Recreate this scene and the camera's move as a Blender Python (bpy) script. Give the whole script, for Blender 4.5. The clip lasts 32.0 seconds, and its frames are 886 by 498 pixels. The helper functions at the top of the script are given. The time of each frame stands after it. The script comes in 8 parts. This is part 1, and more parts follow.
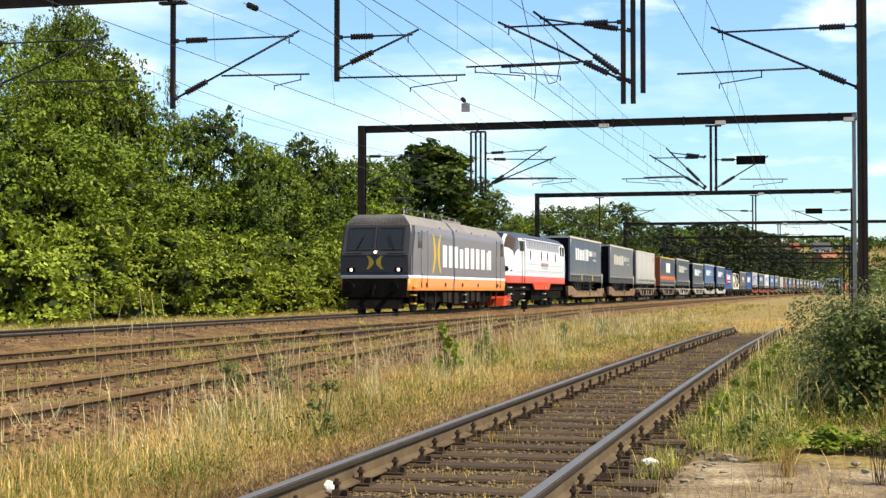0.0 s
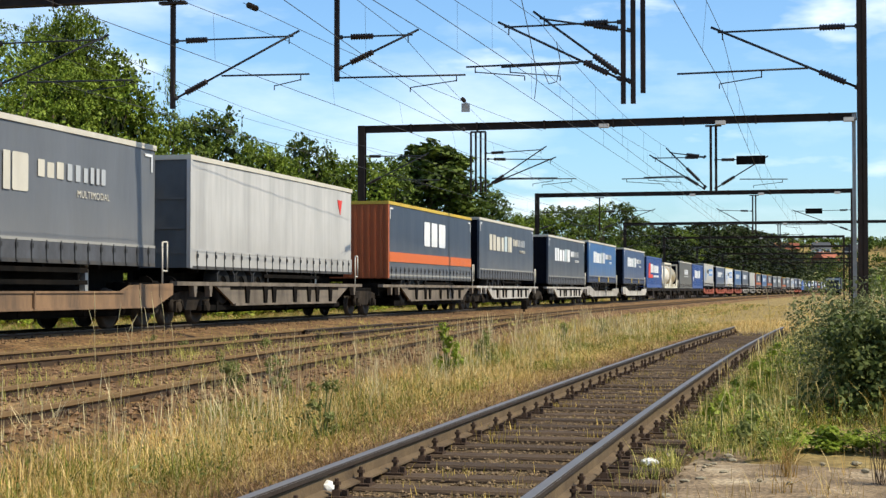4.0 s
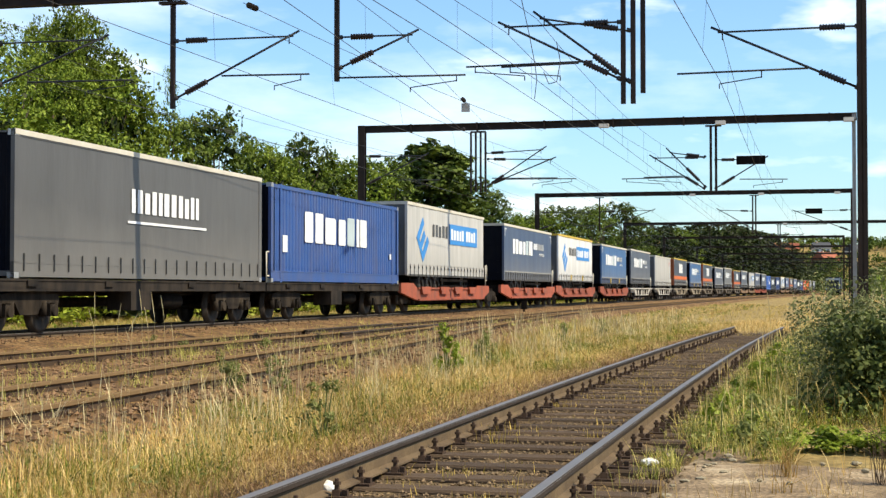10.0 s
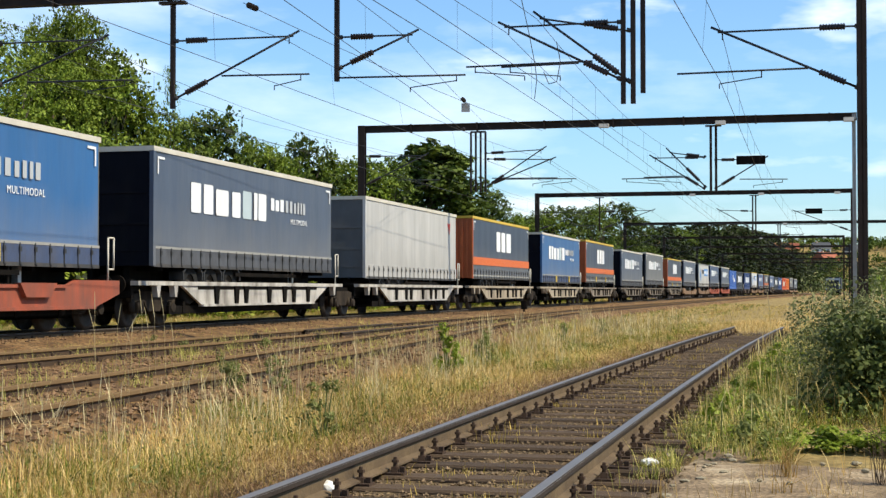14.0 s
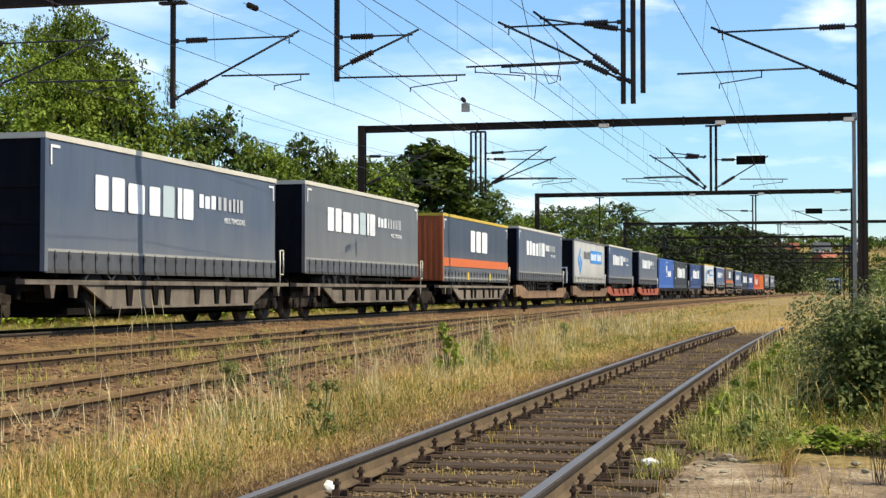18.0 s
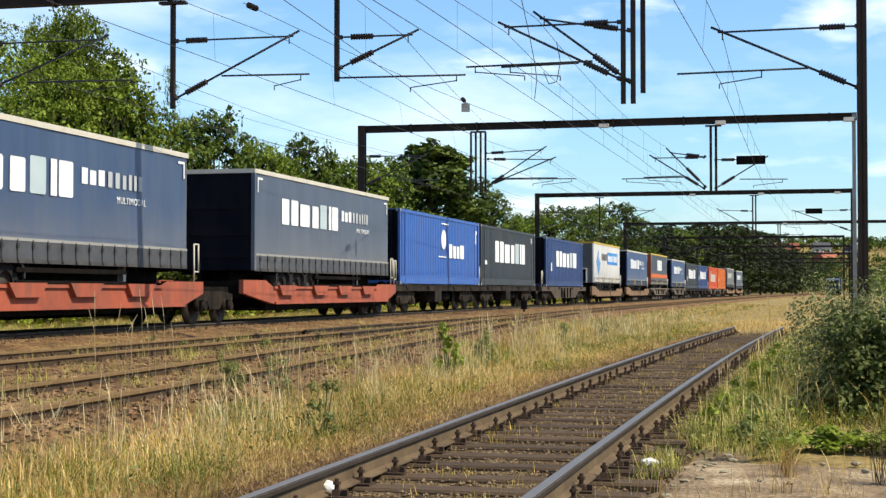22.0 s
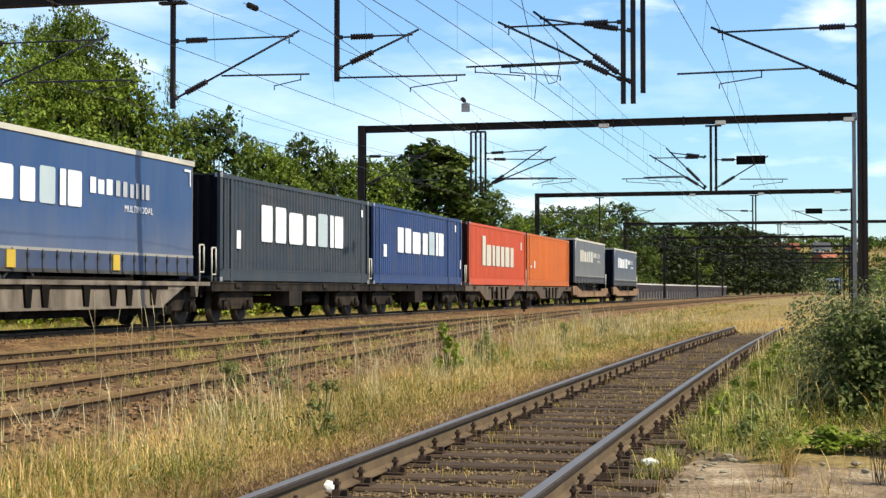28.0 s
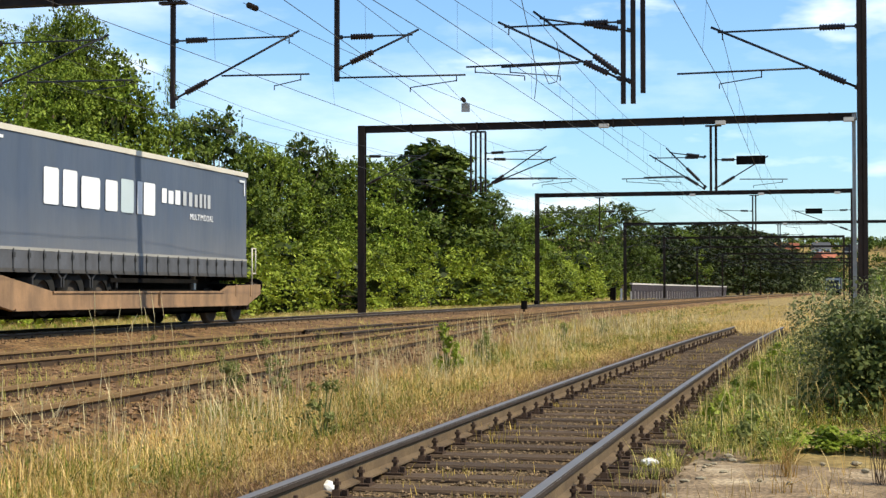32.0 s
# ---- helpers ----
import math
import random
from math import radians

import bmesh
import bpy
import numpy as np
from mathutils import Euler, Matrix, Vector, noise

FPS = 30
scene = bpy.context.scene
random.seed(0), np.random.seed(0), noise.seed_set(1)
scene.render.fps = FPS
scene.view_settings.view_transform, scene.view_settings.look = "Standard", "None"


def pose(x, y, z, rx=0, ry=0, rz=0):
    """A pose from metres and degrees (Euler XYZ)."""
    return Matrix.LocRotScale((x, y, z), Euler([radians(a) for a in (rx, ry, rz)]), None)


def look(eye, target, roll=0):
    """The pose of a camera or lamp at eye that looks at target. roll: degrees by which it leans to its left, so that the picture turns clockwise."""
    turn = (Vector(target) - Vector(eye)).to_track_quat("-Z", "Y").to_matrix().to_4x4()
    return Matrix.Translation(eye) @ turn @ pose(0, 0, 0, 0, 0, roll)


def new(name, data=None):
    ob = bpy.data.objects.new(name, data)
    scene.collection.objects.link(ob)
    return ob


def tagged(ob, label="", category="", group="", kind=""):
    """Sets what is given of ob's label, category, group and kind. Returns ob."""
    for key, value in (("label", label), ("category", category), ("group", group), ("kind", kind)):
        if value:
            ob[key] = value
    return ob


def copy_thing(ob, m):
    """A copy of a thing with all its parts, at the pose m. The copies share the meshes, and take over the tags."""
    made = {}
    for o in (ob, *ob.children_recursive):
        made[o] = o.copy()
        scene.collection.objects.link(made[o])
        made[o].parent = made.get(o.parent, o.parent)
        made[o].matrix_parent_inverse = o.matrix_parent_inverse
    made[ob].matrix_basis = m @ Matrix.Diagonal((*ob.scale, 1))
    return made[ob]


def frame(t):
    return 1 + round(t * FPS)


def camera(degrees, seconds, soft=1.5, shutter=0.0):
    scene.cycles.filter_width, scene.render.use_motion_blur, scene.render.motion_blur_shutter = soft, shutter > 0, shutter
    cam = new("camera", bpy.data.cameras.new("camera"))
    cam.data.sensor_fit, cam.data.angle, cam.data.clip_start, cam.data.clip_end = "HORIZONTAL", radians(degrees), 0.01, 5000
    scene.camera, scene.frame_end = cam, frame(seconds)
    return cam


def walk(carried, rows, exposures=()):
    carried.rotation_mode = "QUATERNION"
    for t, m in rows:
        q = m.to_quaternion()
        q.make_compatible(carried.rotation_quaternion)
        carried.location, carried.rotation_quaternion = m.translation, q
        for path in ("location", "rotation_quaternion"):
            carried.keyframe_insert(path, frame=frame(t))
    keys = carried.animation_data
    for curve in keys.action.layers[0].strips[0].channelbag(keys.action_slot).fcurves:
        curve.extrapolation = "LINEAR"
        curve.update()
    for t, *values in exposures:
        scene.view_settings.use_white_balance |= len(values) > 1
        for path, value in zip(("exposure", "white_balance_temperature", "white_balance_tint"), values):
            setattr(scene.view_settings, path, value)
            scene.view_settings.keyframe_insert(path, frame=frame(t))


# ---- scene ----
from functools import lru_cache

# ---------------- camera: it stands still beside the siding ----------------
cam = camera(32.563, 32.0, soft=1.4)
EYE = pose(0, 0, 0.8746, 91.572, 0, 0)
# the clip's camera opens brighter and warmer, dims as the dark trailers pass, and settles
LIGHT = [(0.0, 0.67, 6950, 10), (1.0, 0.64, 6900, 10), (2.0, 0.47, 6550, 10), (3.0, 0.43, 6450, 10), (6.0, 0.36, 6450, 10), (7.0, 0.34, 6500, 10), (8.0, 0.37, 6550, 10), (9.0, 0.49, 6700, 10), (10.0, 0.63, 6850, 10), (11.0, 0.63, 6850, 10), (12.0, 0.55, 6750, 10), (13.0, 0.49, 6550, 10), (14.0, 0.46, 6500, 10), (18.0, 0.51, 6600, 10), (32.0, 0.53, 6600, 10)]
walk(cam, [(0.0, EYE), (32.0, EYE)], LIGHT)

# ---------------- the line of the main track ----------------
X0, TH, KK = -16.918, 0.23619, 0.00012        # start, heading, curvature of the train's track
XN, THN, KN = -2.289, 0.22784, 0.00091        # the same for the near siding
V15, ACC = 22.813, -0.03282                   # the train's speed at 15 s, and its change


def arc(s, x0, th, k):
    return x0 + (math.cos(th) - math.cos(th + k * s)) / k, (math.sin(th + k * s) - math.sin(th)) / k


def main_at(s, o=0.0, z=0.0):
    """A point s metres along the main track and o metres to its right."""
    x, y = arc(s, X0, TH, KK)
    a = TH + KK * s
    return Vector((x + o * math.cos(a), y - o * math.sin(a), z))


def side_at(s, o=0.0, z=0.0):
    """The same along the near siding."""
    x, y = arc(s, XN, THN, KN)
    a = THN + KN * s
    return Vector((x + o * math.cos(a), y - o * math.sin(a), z))


def on_main(s, o=0.0, z=0.0):
    """Pose on the main track: X runs along it, away from the camera, Y to the left."""
    p = main_at(s, o, z)
    return pose(p.x, p.y, p.z, 0, 0, 90 - math.degrees(TH + KK * s))


def on_side(s, o=0.0, z=0.0):
    p = side_at(s, o, z)
    return pose(p.x, p.y, p.z, 0, 0, 90 - math.degrees(THN + KN * s))


def smooth(a, b, x):
    x = min(1.0, max(0.0, (x - a) / (b - a)))
    return x * x * (3 - 2 * x)


def o_third(s):
    """The third track closes in on the second one."""
    return 9.55 - 4.75 * smooth(4, 80, s)


# ---------------- world, sun ----------------
SUN_EL, SUN_AZ = radians(50), radians(107.5)
sun_dir = Vector((math.sin(SUN_AZ) * math.cos(SUN_EL), math.cos(SUN_AZ) * math.cos(SUN_EL), math.sin(SUN_EL)))
world = bpy.data.worlds.new("world")
scene.world = world
world.use_nodes = True
wn, wl = world.node_tree.nodes, world.node_tree.links
wn.clear()
sky = wn.new("ShaderNodeTexSky")
sky.sky_type, sky.sun_disc = "NISHITA", False
sky.sun_elevation, sky.sun_rotation = SUN_EL, SUN_AZ
sky.air_density, sky.dust_density, sky.ozone_density = 1.0, 0.8, 1.6
tco = wn.new("ShaderNodeTexCoord")
mp = wn.new("ShaderNodeMapping")
mp.inputs["Scale"].default_value = (1.0, 1.0, 3.2)
cn = wn.new("ShaderNodeTexNoise")
cn.inputs["Scale"].default_value, cn.inputs["Detail"].default_value, cn.inputs["Roughness"].default_value = 3.6, 7, 0.55
cr = wn.new("ShaderNodeValToRGB")
cr.color_ramp.elements[0].position, cr.color_ramp.elements[1].position = 0.50, 0.90
cmix = wn.new("ShaderNodeMixRGB")
cmix.inputs[2].default_value = (9.4, 10.0, 10.6, 1)
bg = wn.new("ShaderNodeBackground")
bg.inputs["Strength"].default_value = 0.105
wo = wn.new("ShaderNodeOutputWorld")
wl.new(tco.outputs["Generated"], mp.inputs["Vector"])
wl.new(mp.outputs[0], cn.inputs["Vector"])
wl.new(cn.outputs["Fac"], cr.inputs[0])
puffs = wn.new("ShaderNodeTexNoise")
puffs.inputs["Scale"].default_value, puffs.inputs["Detail"].default_value, puffs.inputs["Roughness"].default_value = 9.0, 5, 0.5
puff_ramp = wn.new("ShaderNodeValToRGB")
puff_ramp.color_ramp.elements[0].position, puff_ramp.color_ramp.elements[1].position = 0.60, 0.80
both = wn.new("ShaderNodeMixRGB")
both.blend_type, both.inputs[0].default_value = "SCREEN", 1.0
wl.new(mp.outputs[0], puffs.inputs["Vector"])
wl.new(puffs.outputs["Fac"], puff_ramp.inputs[0])
wl.new(cr.outputs[0], both.inputs[1])
wl.new(puff_ramp.outputs[0], both.inputs[2])
wl.new(both.outputs[0], cmix.inputs[0])
tint = wn.new("ShaderNodeMixRGB")
tint.blend_type, tint.inputs[0].default_value = "MULTIPLY", 1.0
tint.inputs[2].default_value = (0.86, 1.14, 1.36, 1)
wl.new(sky.outputs[0], tint.inputs[1])
wl.new(tint.outputs[0], cmix.inputs[1])
wl.new(cmix.outputs[0], bg.inputs[0])
wl.new(bg.outputs[0], wo.inputs[0])
sun = new("sun", bpy.data.lights.new("sun", "SUN"))
sun.data.energy, sun.data.angle, sun.data.color = 5.0, radians(0.53), (1.0, 0.90, 0.69)
sun.matrix_basis = look(sun_dir * 60, (0, 0, 0))


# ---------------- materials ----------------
ALBEDO_SCALE = 0.84            # every base colour scaled down under a raised exposure, so shade renders deeper
EARTH = (0.84, 0.83, 0.70)    # the same scaling for plants and earth, with more taken off the blue


def mat(name, col, rough=0.6, metal=0.0, var=0.18, scale=2.0, bump=0.15, fine=40.0, rand=0.0, dirt=None, dirt_amt=0.35,
        stretch=(1, 1, 1), spec=0.25, island=False):
    """A paint or surface: base colour, two scales of variation, dirt streaks, fine relief."""
    m = bpy.data.materials.new(name)
    m.use_nodes = True
    n, l = m.node_tree.nodes, m.node_tree.links
    b = n["Principled BSDF"]
    tc = n.new("ShaderNodeTexCoord")
    oi = n.new("ShaderNodeObjectInfo")
    sh = n.new("ShaderNodeVectorMath")
    sh.operation = "MULTIPLY_ADD"
    comb = n.new("ShaderNodeCombineXYZ")
    mul = n.new("ShaderNodeMath")
    mul.operation, mul.inputs[1].default_value = "MULTIPLY", 57.0
    l.new(oi.outputs["Random"], mul.inputs[0])
    for i in range(3):
        l.new(mul.outputs[0], comb.inputs[i])
    sh.inputs[1].default_value = stretch
    l.new(tc.outputs["Object"], sh.inputs[0])
    l.new(comb.outputs[0], sh.inputs[2])
    n1 = n.new("ShaderNodeTexNoise")
    n1.inputs["Scale"].default_value, n1.inputs["Detail"].default_value = scale, 4
    n2 = n.new("ShaderNodeTexNoise")
    n2.inputs["Scale"].default_value, n2.inputs["Detail"].default_value = fine, 3
    l.new(sh.outputs[0], n1.inputs["Vector"])
    l.new(sh.outputs[0], n2.inputs["Vector"])
    add = n.new("ShaderNodeMath")
    add.operation = "ADD"
    h = n.new("ShaderNodeMath")
    h.operation, h.inputs[1].default_value = "MULTIPLY", 0.5
    l.new(n2.outputs["Fac"], h.inputs[0])
    l.new(n1.outputs["Fac"], add.inputs[0])
    l.new(h.outputs[0], add.inputs[1])
    mr = n.new("ShaderNodeMapRange")
    mr.inputs["From Min"].default_value, mr.inputs["From Max"].default_value = 0.4, 1.1
    mr.inputs["To Min"].default_value, mr.inputs["To Max"].default_value = 1 - var, 1 + var
    l.new(add.outputs[0], mr.inputs["Value"])
    val = mr.outputs[0]
    if rand or island:
        r = n.new("ShaderNodeMapRange")
        r.inputs["To Min"].default_value, r.inputs["To Max"].default_value = 1 - rand, 1 + rand
        src = oi.outputs["Random"]
        if island:
            src = n.new("ShaderNodeNewGeometry").outputs["Random Per Island"]
        l.new(src, r.inputs["Value"])
        mm = n.new("ShaderNodeMath")
        mm.operation = "MULTIPLY"
        l.new(val, mm.inputs[0])
        l.new(r.outputs[0], mm.inputs[1])
        val = mm.outputs[0]
    sc = n.new("ShaderNodeVectorMath")
    sc.operation = "SCALE"
    sc.inputs[0].default_value = [c * ALBEDO_SCALE for c in col]
    l.new(val, sc.inputs["Scale"])
    colour = sc.outputs[0]
    if dirt:
        mp2 = n.new("ShaderNodeMapping")
        mp2.inputs["Scale"].default_value = (1.0, 1.0, 0.22)
        l.new(sh.outputs[0], mp2.inputs[0])
        n3 = n.new("ShaderNodeTexNoise")
        n3.inputs["Scale"].default_value, n3.inputs["Detail"].default_value, n3.inputs["Roughness"].default_value = 2.2, 7, 0.65
        l.new(mp2.outputs[0], n3.inputs["Vector"])
        dr = n.new("ShaderNodeMapRange")
        dr.inputs["From Min"].default_value, dr.inputs["From Max"].default_value = 0.42, 0.72
        dr.inputs["To Max"].default_value = dirt_amt
        l.new(n3.outputs["Fac"], dr.inputs["Value"])
        mx = n.new("ShaderNodeMixRGB")
        mx.inputs[2].default_value = (*dirt, 1)
        l.new(dr.outputs[0], mx.inputs[0])
        l.new(colour, mx.inputs[1])
        colour = mx.outputs[0]
    l.new(colour, b.inputs["Base Color"])
    b.inputs["Roughness"].default_value, b.inputs["Metallic"].default_value = rough, metal
    b.inputs["Specular IOR Level"].default_value = spec
    if bump:
        bp = n.new("ShaderNodeBump")
        bp.inputs["Strength"].default_value, bp.inputs["Distance"].default_value = bump, 0.02
        l.new(n2.outputs["Fac"], bp.inputs["Height"])
        l.new(bp.outputs[0], b.inputs["Normal"])
    return m


def leaf_mat(name, ca, cb, cc, trans=0.35, rough=0.55):
    """Foliage: every leaf its own tone, some light through it."""
    m = bpy.data.materials.new(name)
    m.use_nodes = True
    n, l = m.node_tree.nodes, m.node_tree.links
    b = n["Principled BSDF"]
    g = n.new("ShaderNodeNewGeometry")
    r = n.new("ShaderNodeValToRGB")
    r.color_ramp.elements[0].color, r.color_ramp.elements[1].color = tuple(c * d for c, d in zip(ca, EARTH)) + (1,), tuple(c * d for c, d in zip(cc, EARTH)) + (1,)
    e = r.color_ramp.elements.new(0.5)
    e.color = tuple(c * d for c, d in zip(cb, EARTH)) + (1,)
    l.new(g.outputs["Random Per Island"], r.inputs[0])
    tc = n.new("ShaderNodeTexCoord")
    no = n.new("ShaderNodeTexNoise")
    no.inputs["Scale"].default_value = 0.7
    l.new(tc.outputs["Object"], no.inputs["Vector"])
    mr = n.new("ShaderNodeMapRange")
    mr.inputs["From Min"].default_value, mr.inputs["From Max"].default_value = 0.3, 0.7
    mr.inputs["To Min"].default_value, mr.inputs["To Max"].default_value = 0.75, 1.3
    l.new(no.outputs["Fac"], mr.inputs["Value"])
    oi = n.new("ShaderNodeObjectInfo")
    mo = n.new("ShaderNodeMapRange")
    mo.inputs["To Min"].default_value, mo.inputs["To Max"].default_value = 0.75, 1.25
    l.new(oi.outputs["Random"], mo.inputs["Value"])
    mu = n.new("ShaderNodeMath")
    mu.operation = "MULTIPLY"
    l.new(mr.outputs[0], mu.inputs[0])
    l.new(mo.outputs[0], mu.inputs[1])
    sc = n.new("ShaderNodeVectorMath")
    sc.operation = "SCALE"
    l.new(r.outputs[0], sc.inputs[0])
    l.new(mu.outputs[0], sc.inputs["Scale"])
    l.new(sc.outputs[0], b.inputs["Base Color"])
    b.inputs["Roughness"].default_value = rough
    b.inputs["Specular IOR Level"].default_value = 0.12
    t = n.new("ShaderNodeBsdfTranslucent")
    l.new(sc.outputs[0], t.inputs[0])
    mix = n.new("ShaderNodeMixShader")
    mix.inputs[0].default_value = trans
    l.new(b.outputs[0], mix.inputs[1])
    l.new(t.outputs[0], mix.inputs[2])
    l.new(mix.outputs[0], n["Material Output"].inputs["Surface"])
    return m


def ground_mat(name, ca, cb, cc, scale, fine, bump, rough=0.95, voronoi=0.0):
    """Earth or gravel: three tones mixed at two scales, stones in relief."""
    m = bpy.data.materials.new(name)
    m.use_nodes = True
    n, l = m.node_tree.nodes, m.node_tree.links
    b = n["Principled BSDF"]
    tc = n.new("ShaderNodeTexCoord")
    n1 = n.new("ShaderNodeTexNoise")
    n1.inputs["Scale"].default_value, n1.inputs["Detail"].default_value, n1.inputs["Roughness"].default_value = scale, 6, 0.6
    l.new(tc.outputs["Object"], n1.inputs["Vector"])
    r = n.new("ShaderNodeValToRGB")
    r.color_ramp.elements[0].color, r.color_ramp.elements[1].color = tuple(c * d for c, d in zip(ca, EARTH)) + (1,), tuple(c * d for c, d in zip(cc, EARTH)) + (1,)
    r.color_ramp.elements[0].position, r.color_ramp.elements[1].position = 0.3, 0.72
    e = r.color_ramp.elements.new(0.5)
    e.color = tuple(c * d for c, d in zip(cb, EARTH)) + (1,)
    l.new(n1.outputs["Fac"], r.inputs[0])
    v = n.new("ShaderNodeTexVoronoi")
    v.inputs["Scale"].default_value = fine
    l.new(tc.outputs["Object"], v.inputs["Vector"])
    hs = n.new("ShaderNodeSeparateColor")
    l.new(v.outputs["Color"], hs.inputs[0])
    mr = n.new("ShaderNodeMapRange")
    mr.inputs["To Min"].default_value, mr.inputs["To Max"].default_value = 1 - voronoi, 1 + voronoi
    l.new(hs.outputs[0], mr.inputs["Value"])
    sc = n.new("ShaderNodeVectorMath")
    sc.operation = "SCALE"
    l.new(r.outputs[0], sc.inputs[0])
    l.new(mr.outputs[0], sc.inputs["Scale"])
    l.new(sc.outputs[0], b.inputs["Base Color"])
    b.inputs["Roughness"].default_value = rough
    b.inputs["Specular IOR Level"].default_value = 0.2
    bp = n.new("ShaderNodeBump")
    bp.inputs["Strength"].default_value, bp.inputs["Distance"].default_value = bump, 0.03
    l.new(v.outputs["Distance"], bp.inputs["Height"])
    l.new(bp.outputs[0], b.inputs["Normal"])
    return m


def glass_mat(name, tint=(0.02, 0.025, 0.03)):
    m = bpy.data.materials.new(name)
    m.use_nodes = True
    b = m.node_tree.nodes["Principled BSDF"]
    b.inputs["Base Color"].default_value, b.inputs["Roughness"].default_value = (*tint, 1), 0.06
    b.inputs["Specular IOR Level"].default_value = 0.22
    return m


def glow_mat(name, col, strength):
    m = bpy.data.materials.new(name)
    m.use_nodes = True
    b = m.node_tree.nodes["Principled BSDF"]
    b.inputs["Base Color"].default_value = (*col, 1)
    b.inputs["Emission Color"].default_value, b.inputs["Emission Strength"].default_value = (*col, 1), strength
    return m


BROWN = (0.12, 0.085, 0.05)
M_SOIL = ground_mat("soil_and_thatch", (0.16, 0.11, 0.045), (0.26, 0.188, 0.08), (0.38, 0.29, 0.13), 0.8, 16, 0.5, voronoi=0.25)
M_BALLAST = ground_mat("rusty_ballast", (0.08, 0.042, 0.020), (0.155, 0.088, 0.042), (0.26, 0.165, 0.085), 0.9, 16, 1.0, voronoi=0.7)
M_CESS = ground_mat("siding_gravel", (0.056, 0.035, 0.019), (0.112, 0.074, 0.041), (0.22, 0.16, 0.096), 1.3, 34, 1.0, voronoi=0.7)
M_PATH = ground_mat("dusty_path", (0.14, 0.098, 0.068), (0.26, 0.19, 0.135), (0.46, 0.38, 0.30), 1.7, 30, 0.5, voronoi=0.3)
M_CONC = ground_mat("broken_concrete", (0.16, 0.135, 0.105), (0.25, 0.215, 0.17), (0.36, 0.32, 0.265), 3.0, 12, 0.4, voronoi=0.15)
M_STONE = mat("ballast_stone", (0.17, 0.10, 0.052), 0.9, var=0.3, scale=6, rand=0.5, island=True)
M_GRIT = mat("brown_siding_grit", (0.155, 0.106, 0.060), 0.9, var=0.3, scale=6, rand=0.6, island=True)
M_RAILTAN = mat("tan_rusty_rail", (0.125, 0.086, 0.048), 0.9, var=0.35, scale=4, bump=0.3, dirt=(0.05, 0.033, 0.022), dirt_amt=0.6)
M_RAILTOP = mat("polished_rail", (0.19, 0.168, 0.148), 0.45, 0.45, var=0.12, scale=3, bump=0.05)
M_RAILDULL = mat("brown_worn_rail_head", (0.185, 0.122, 0.066), 1.0, 0.0, spec=0.0, var=0.2, scale=3, bump=0.05)
M_RAIL = mat("rusty_rail", (0.062, 0.038, 0.022), 0.9, var=0.35, scale=4, bump=0.3)
M_WOOD = mat("creosoted_sleeper", (0.066, 0.043, 0.026), 0.92, var=0.4, scale=3, bump=0.6, fine=25, stretch=(6, 1, 6), rand=0.25, dirt=(0.105, 0.07, 0.04), dirt_amt=0.5)
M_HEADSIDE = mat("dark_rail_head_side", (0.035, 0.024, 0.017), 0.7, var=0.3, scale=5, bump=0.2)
M_CHAIR = mat("rusty_chair", (0.060, 0.038, 0.026), 0.9, var=0.3, scale=9, spec=0.15)
M_STEEL = mat("brown_steel", (0.030, 0.022, 0.019), 0.7, var=0.25, scale=3, dirt=(0.07, 0.042, 0.028), dirt_amt=0.4, spec=0.15)
M_GALV = mat("galvanised_steel", (0.30, 0.30, 0.30), 0.5, 0.6, var=0.2, scale=4)
M_TUBE = mat("grey_tube", (0.05, 0.05, 0.052), 0.6, 0.2, var=0.2, scale=4)
M_WIRE = mat("weathered_wire", (0.05, 0.047, 0.044), 0.6, 0.3, var=0.1)
M_INSUL = mat("brown_insulator", (0.035, 0.026, 0.024), 0.3, var=0.1)
M_LAMP = mat("lamp_housing", (0.42, 0.40, 0.37), 0.5, 0.2, var=0.15)
M_BLACK = mat("sooty_black", (0.007, 0.0065, 0.006), 0.9, var=0.35, scale=3, dirt=(0.026, 0.019, 0.014), dirt_amt=0.4, spec=0.04)
M_BOGIE = mat("dusty_bogie", (0.016, 0.013, 0.011), 0.85, var=0.5, scale=7, rand=0.3, dirt=(0.085, 0.064, 0.044), dirt_amt=0.5, spec=0.08)
M_TYRE = mat("tyre_rubber", (0.014, 0.014, 0.014), 0.9, var=0.2, spec=0.15)
M_WHEEL = mat("worn_wheel", (0.04, 0.032, 0.026), 0.75, 0.2, var=0.25, scale=5)
M_WHITE = mat("white_print", (0.74, 0.76, 0.80), 0.55, var=0.06, bump=0.03, dirt=(0.4, 0.38, 0.33), dirt_amt=0.25)
M_CREAM = mat("cream_rail", (0.56, 0.53, 0.46), 0.5, var=0.1, dirt=(0.3, 0.26, 0.2), dirt_amt=0.3)
M_YELLOW = mat("yellow_paint", (0.56, 0.39, 0.05), 0.5, var=0.1, dirt=BROWN, dirt_amt=0.2)
M_ALU = mat("aluminium", (0.45, 0.45, 0.45), 0.4, 0.6, var=0.12)
M_GLASS = glass_mat("dark_glass")
M_HEAD = glow_mat("headlight_glow", (1.0, 0.82, 0.5), 1.6)


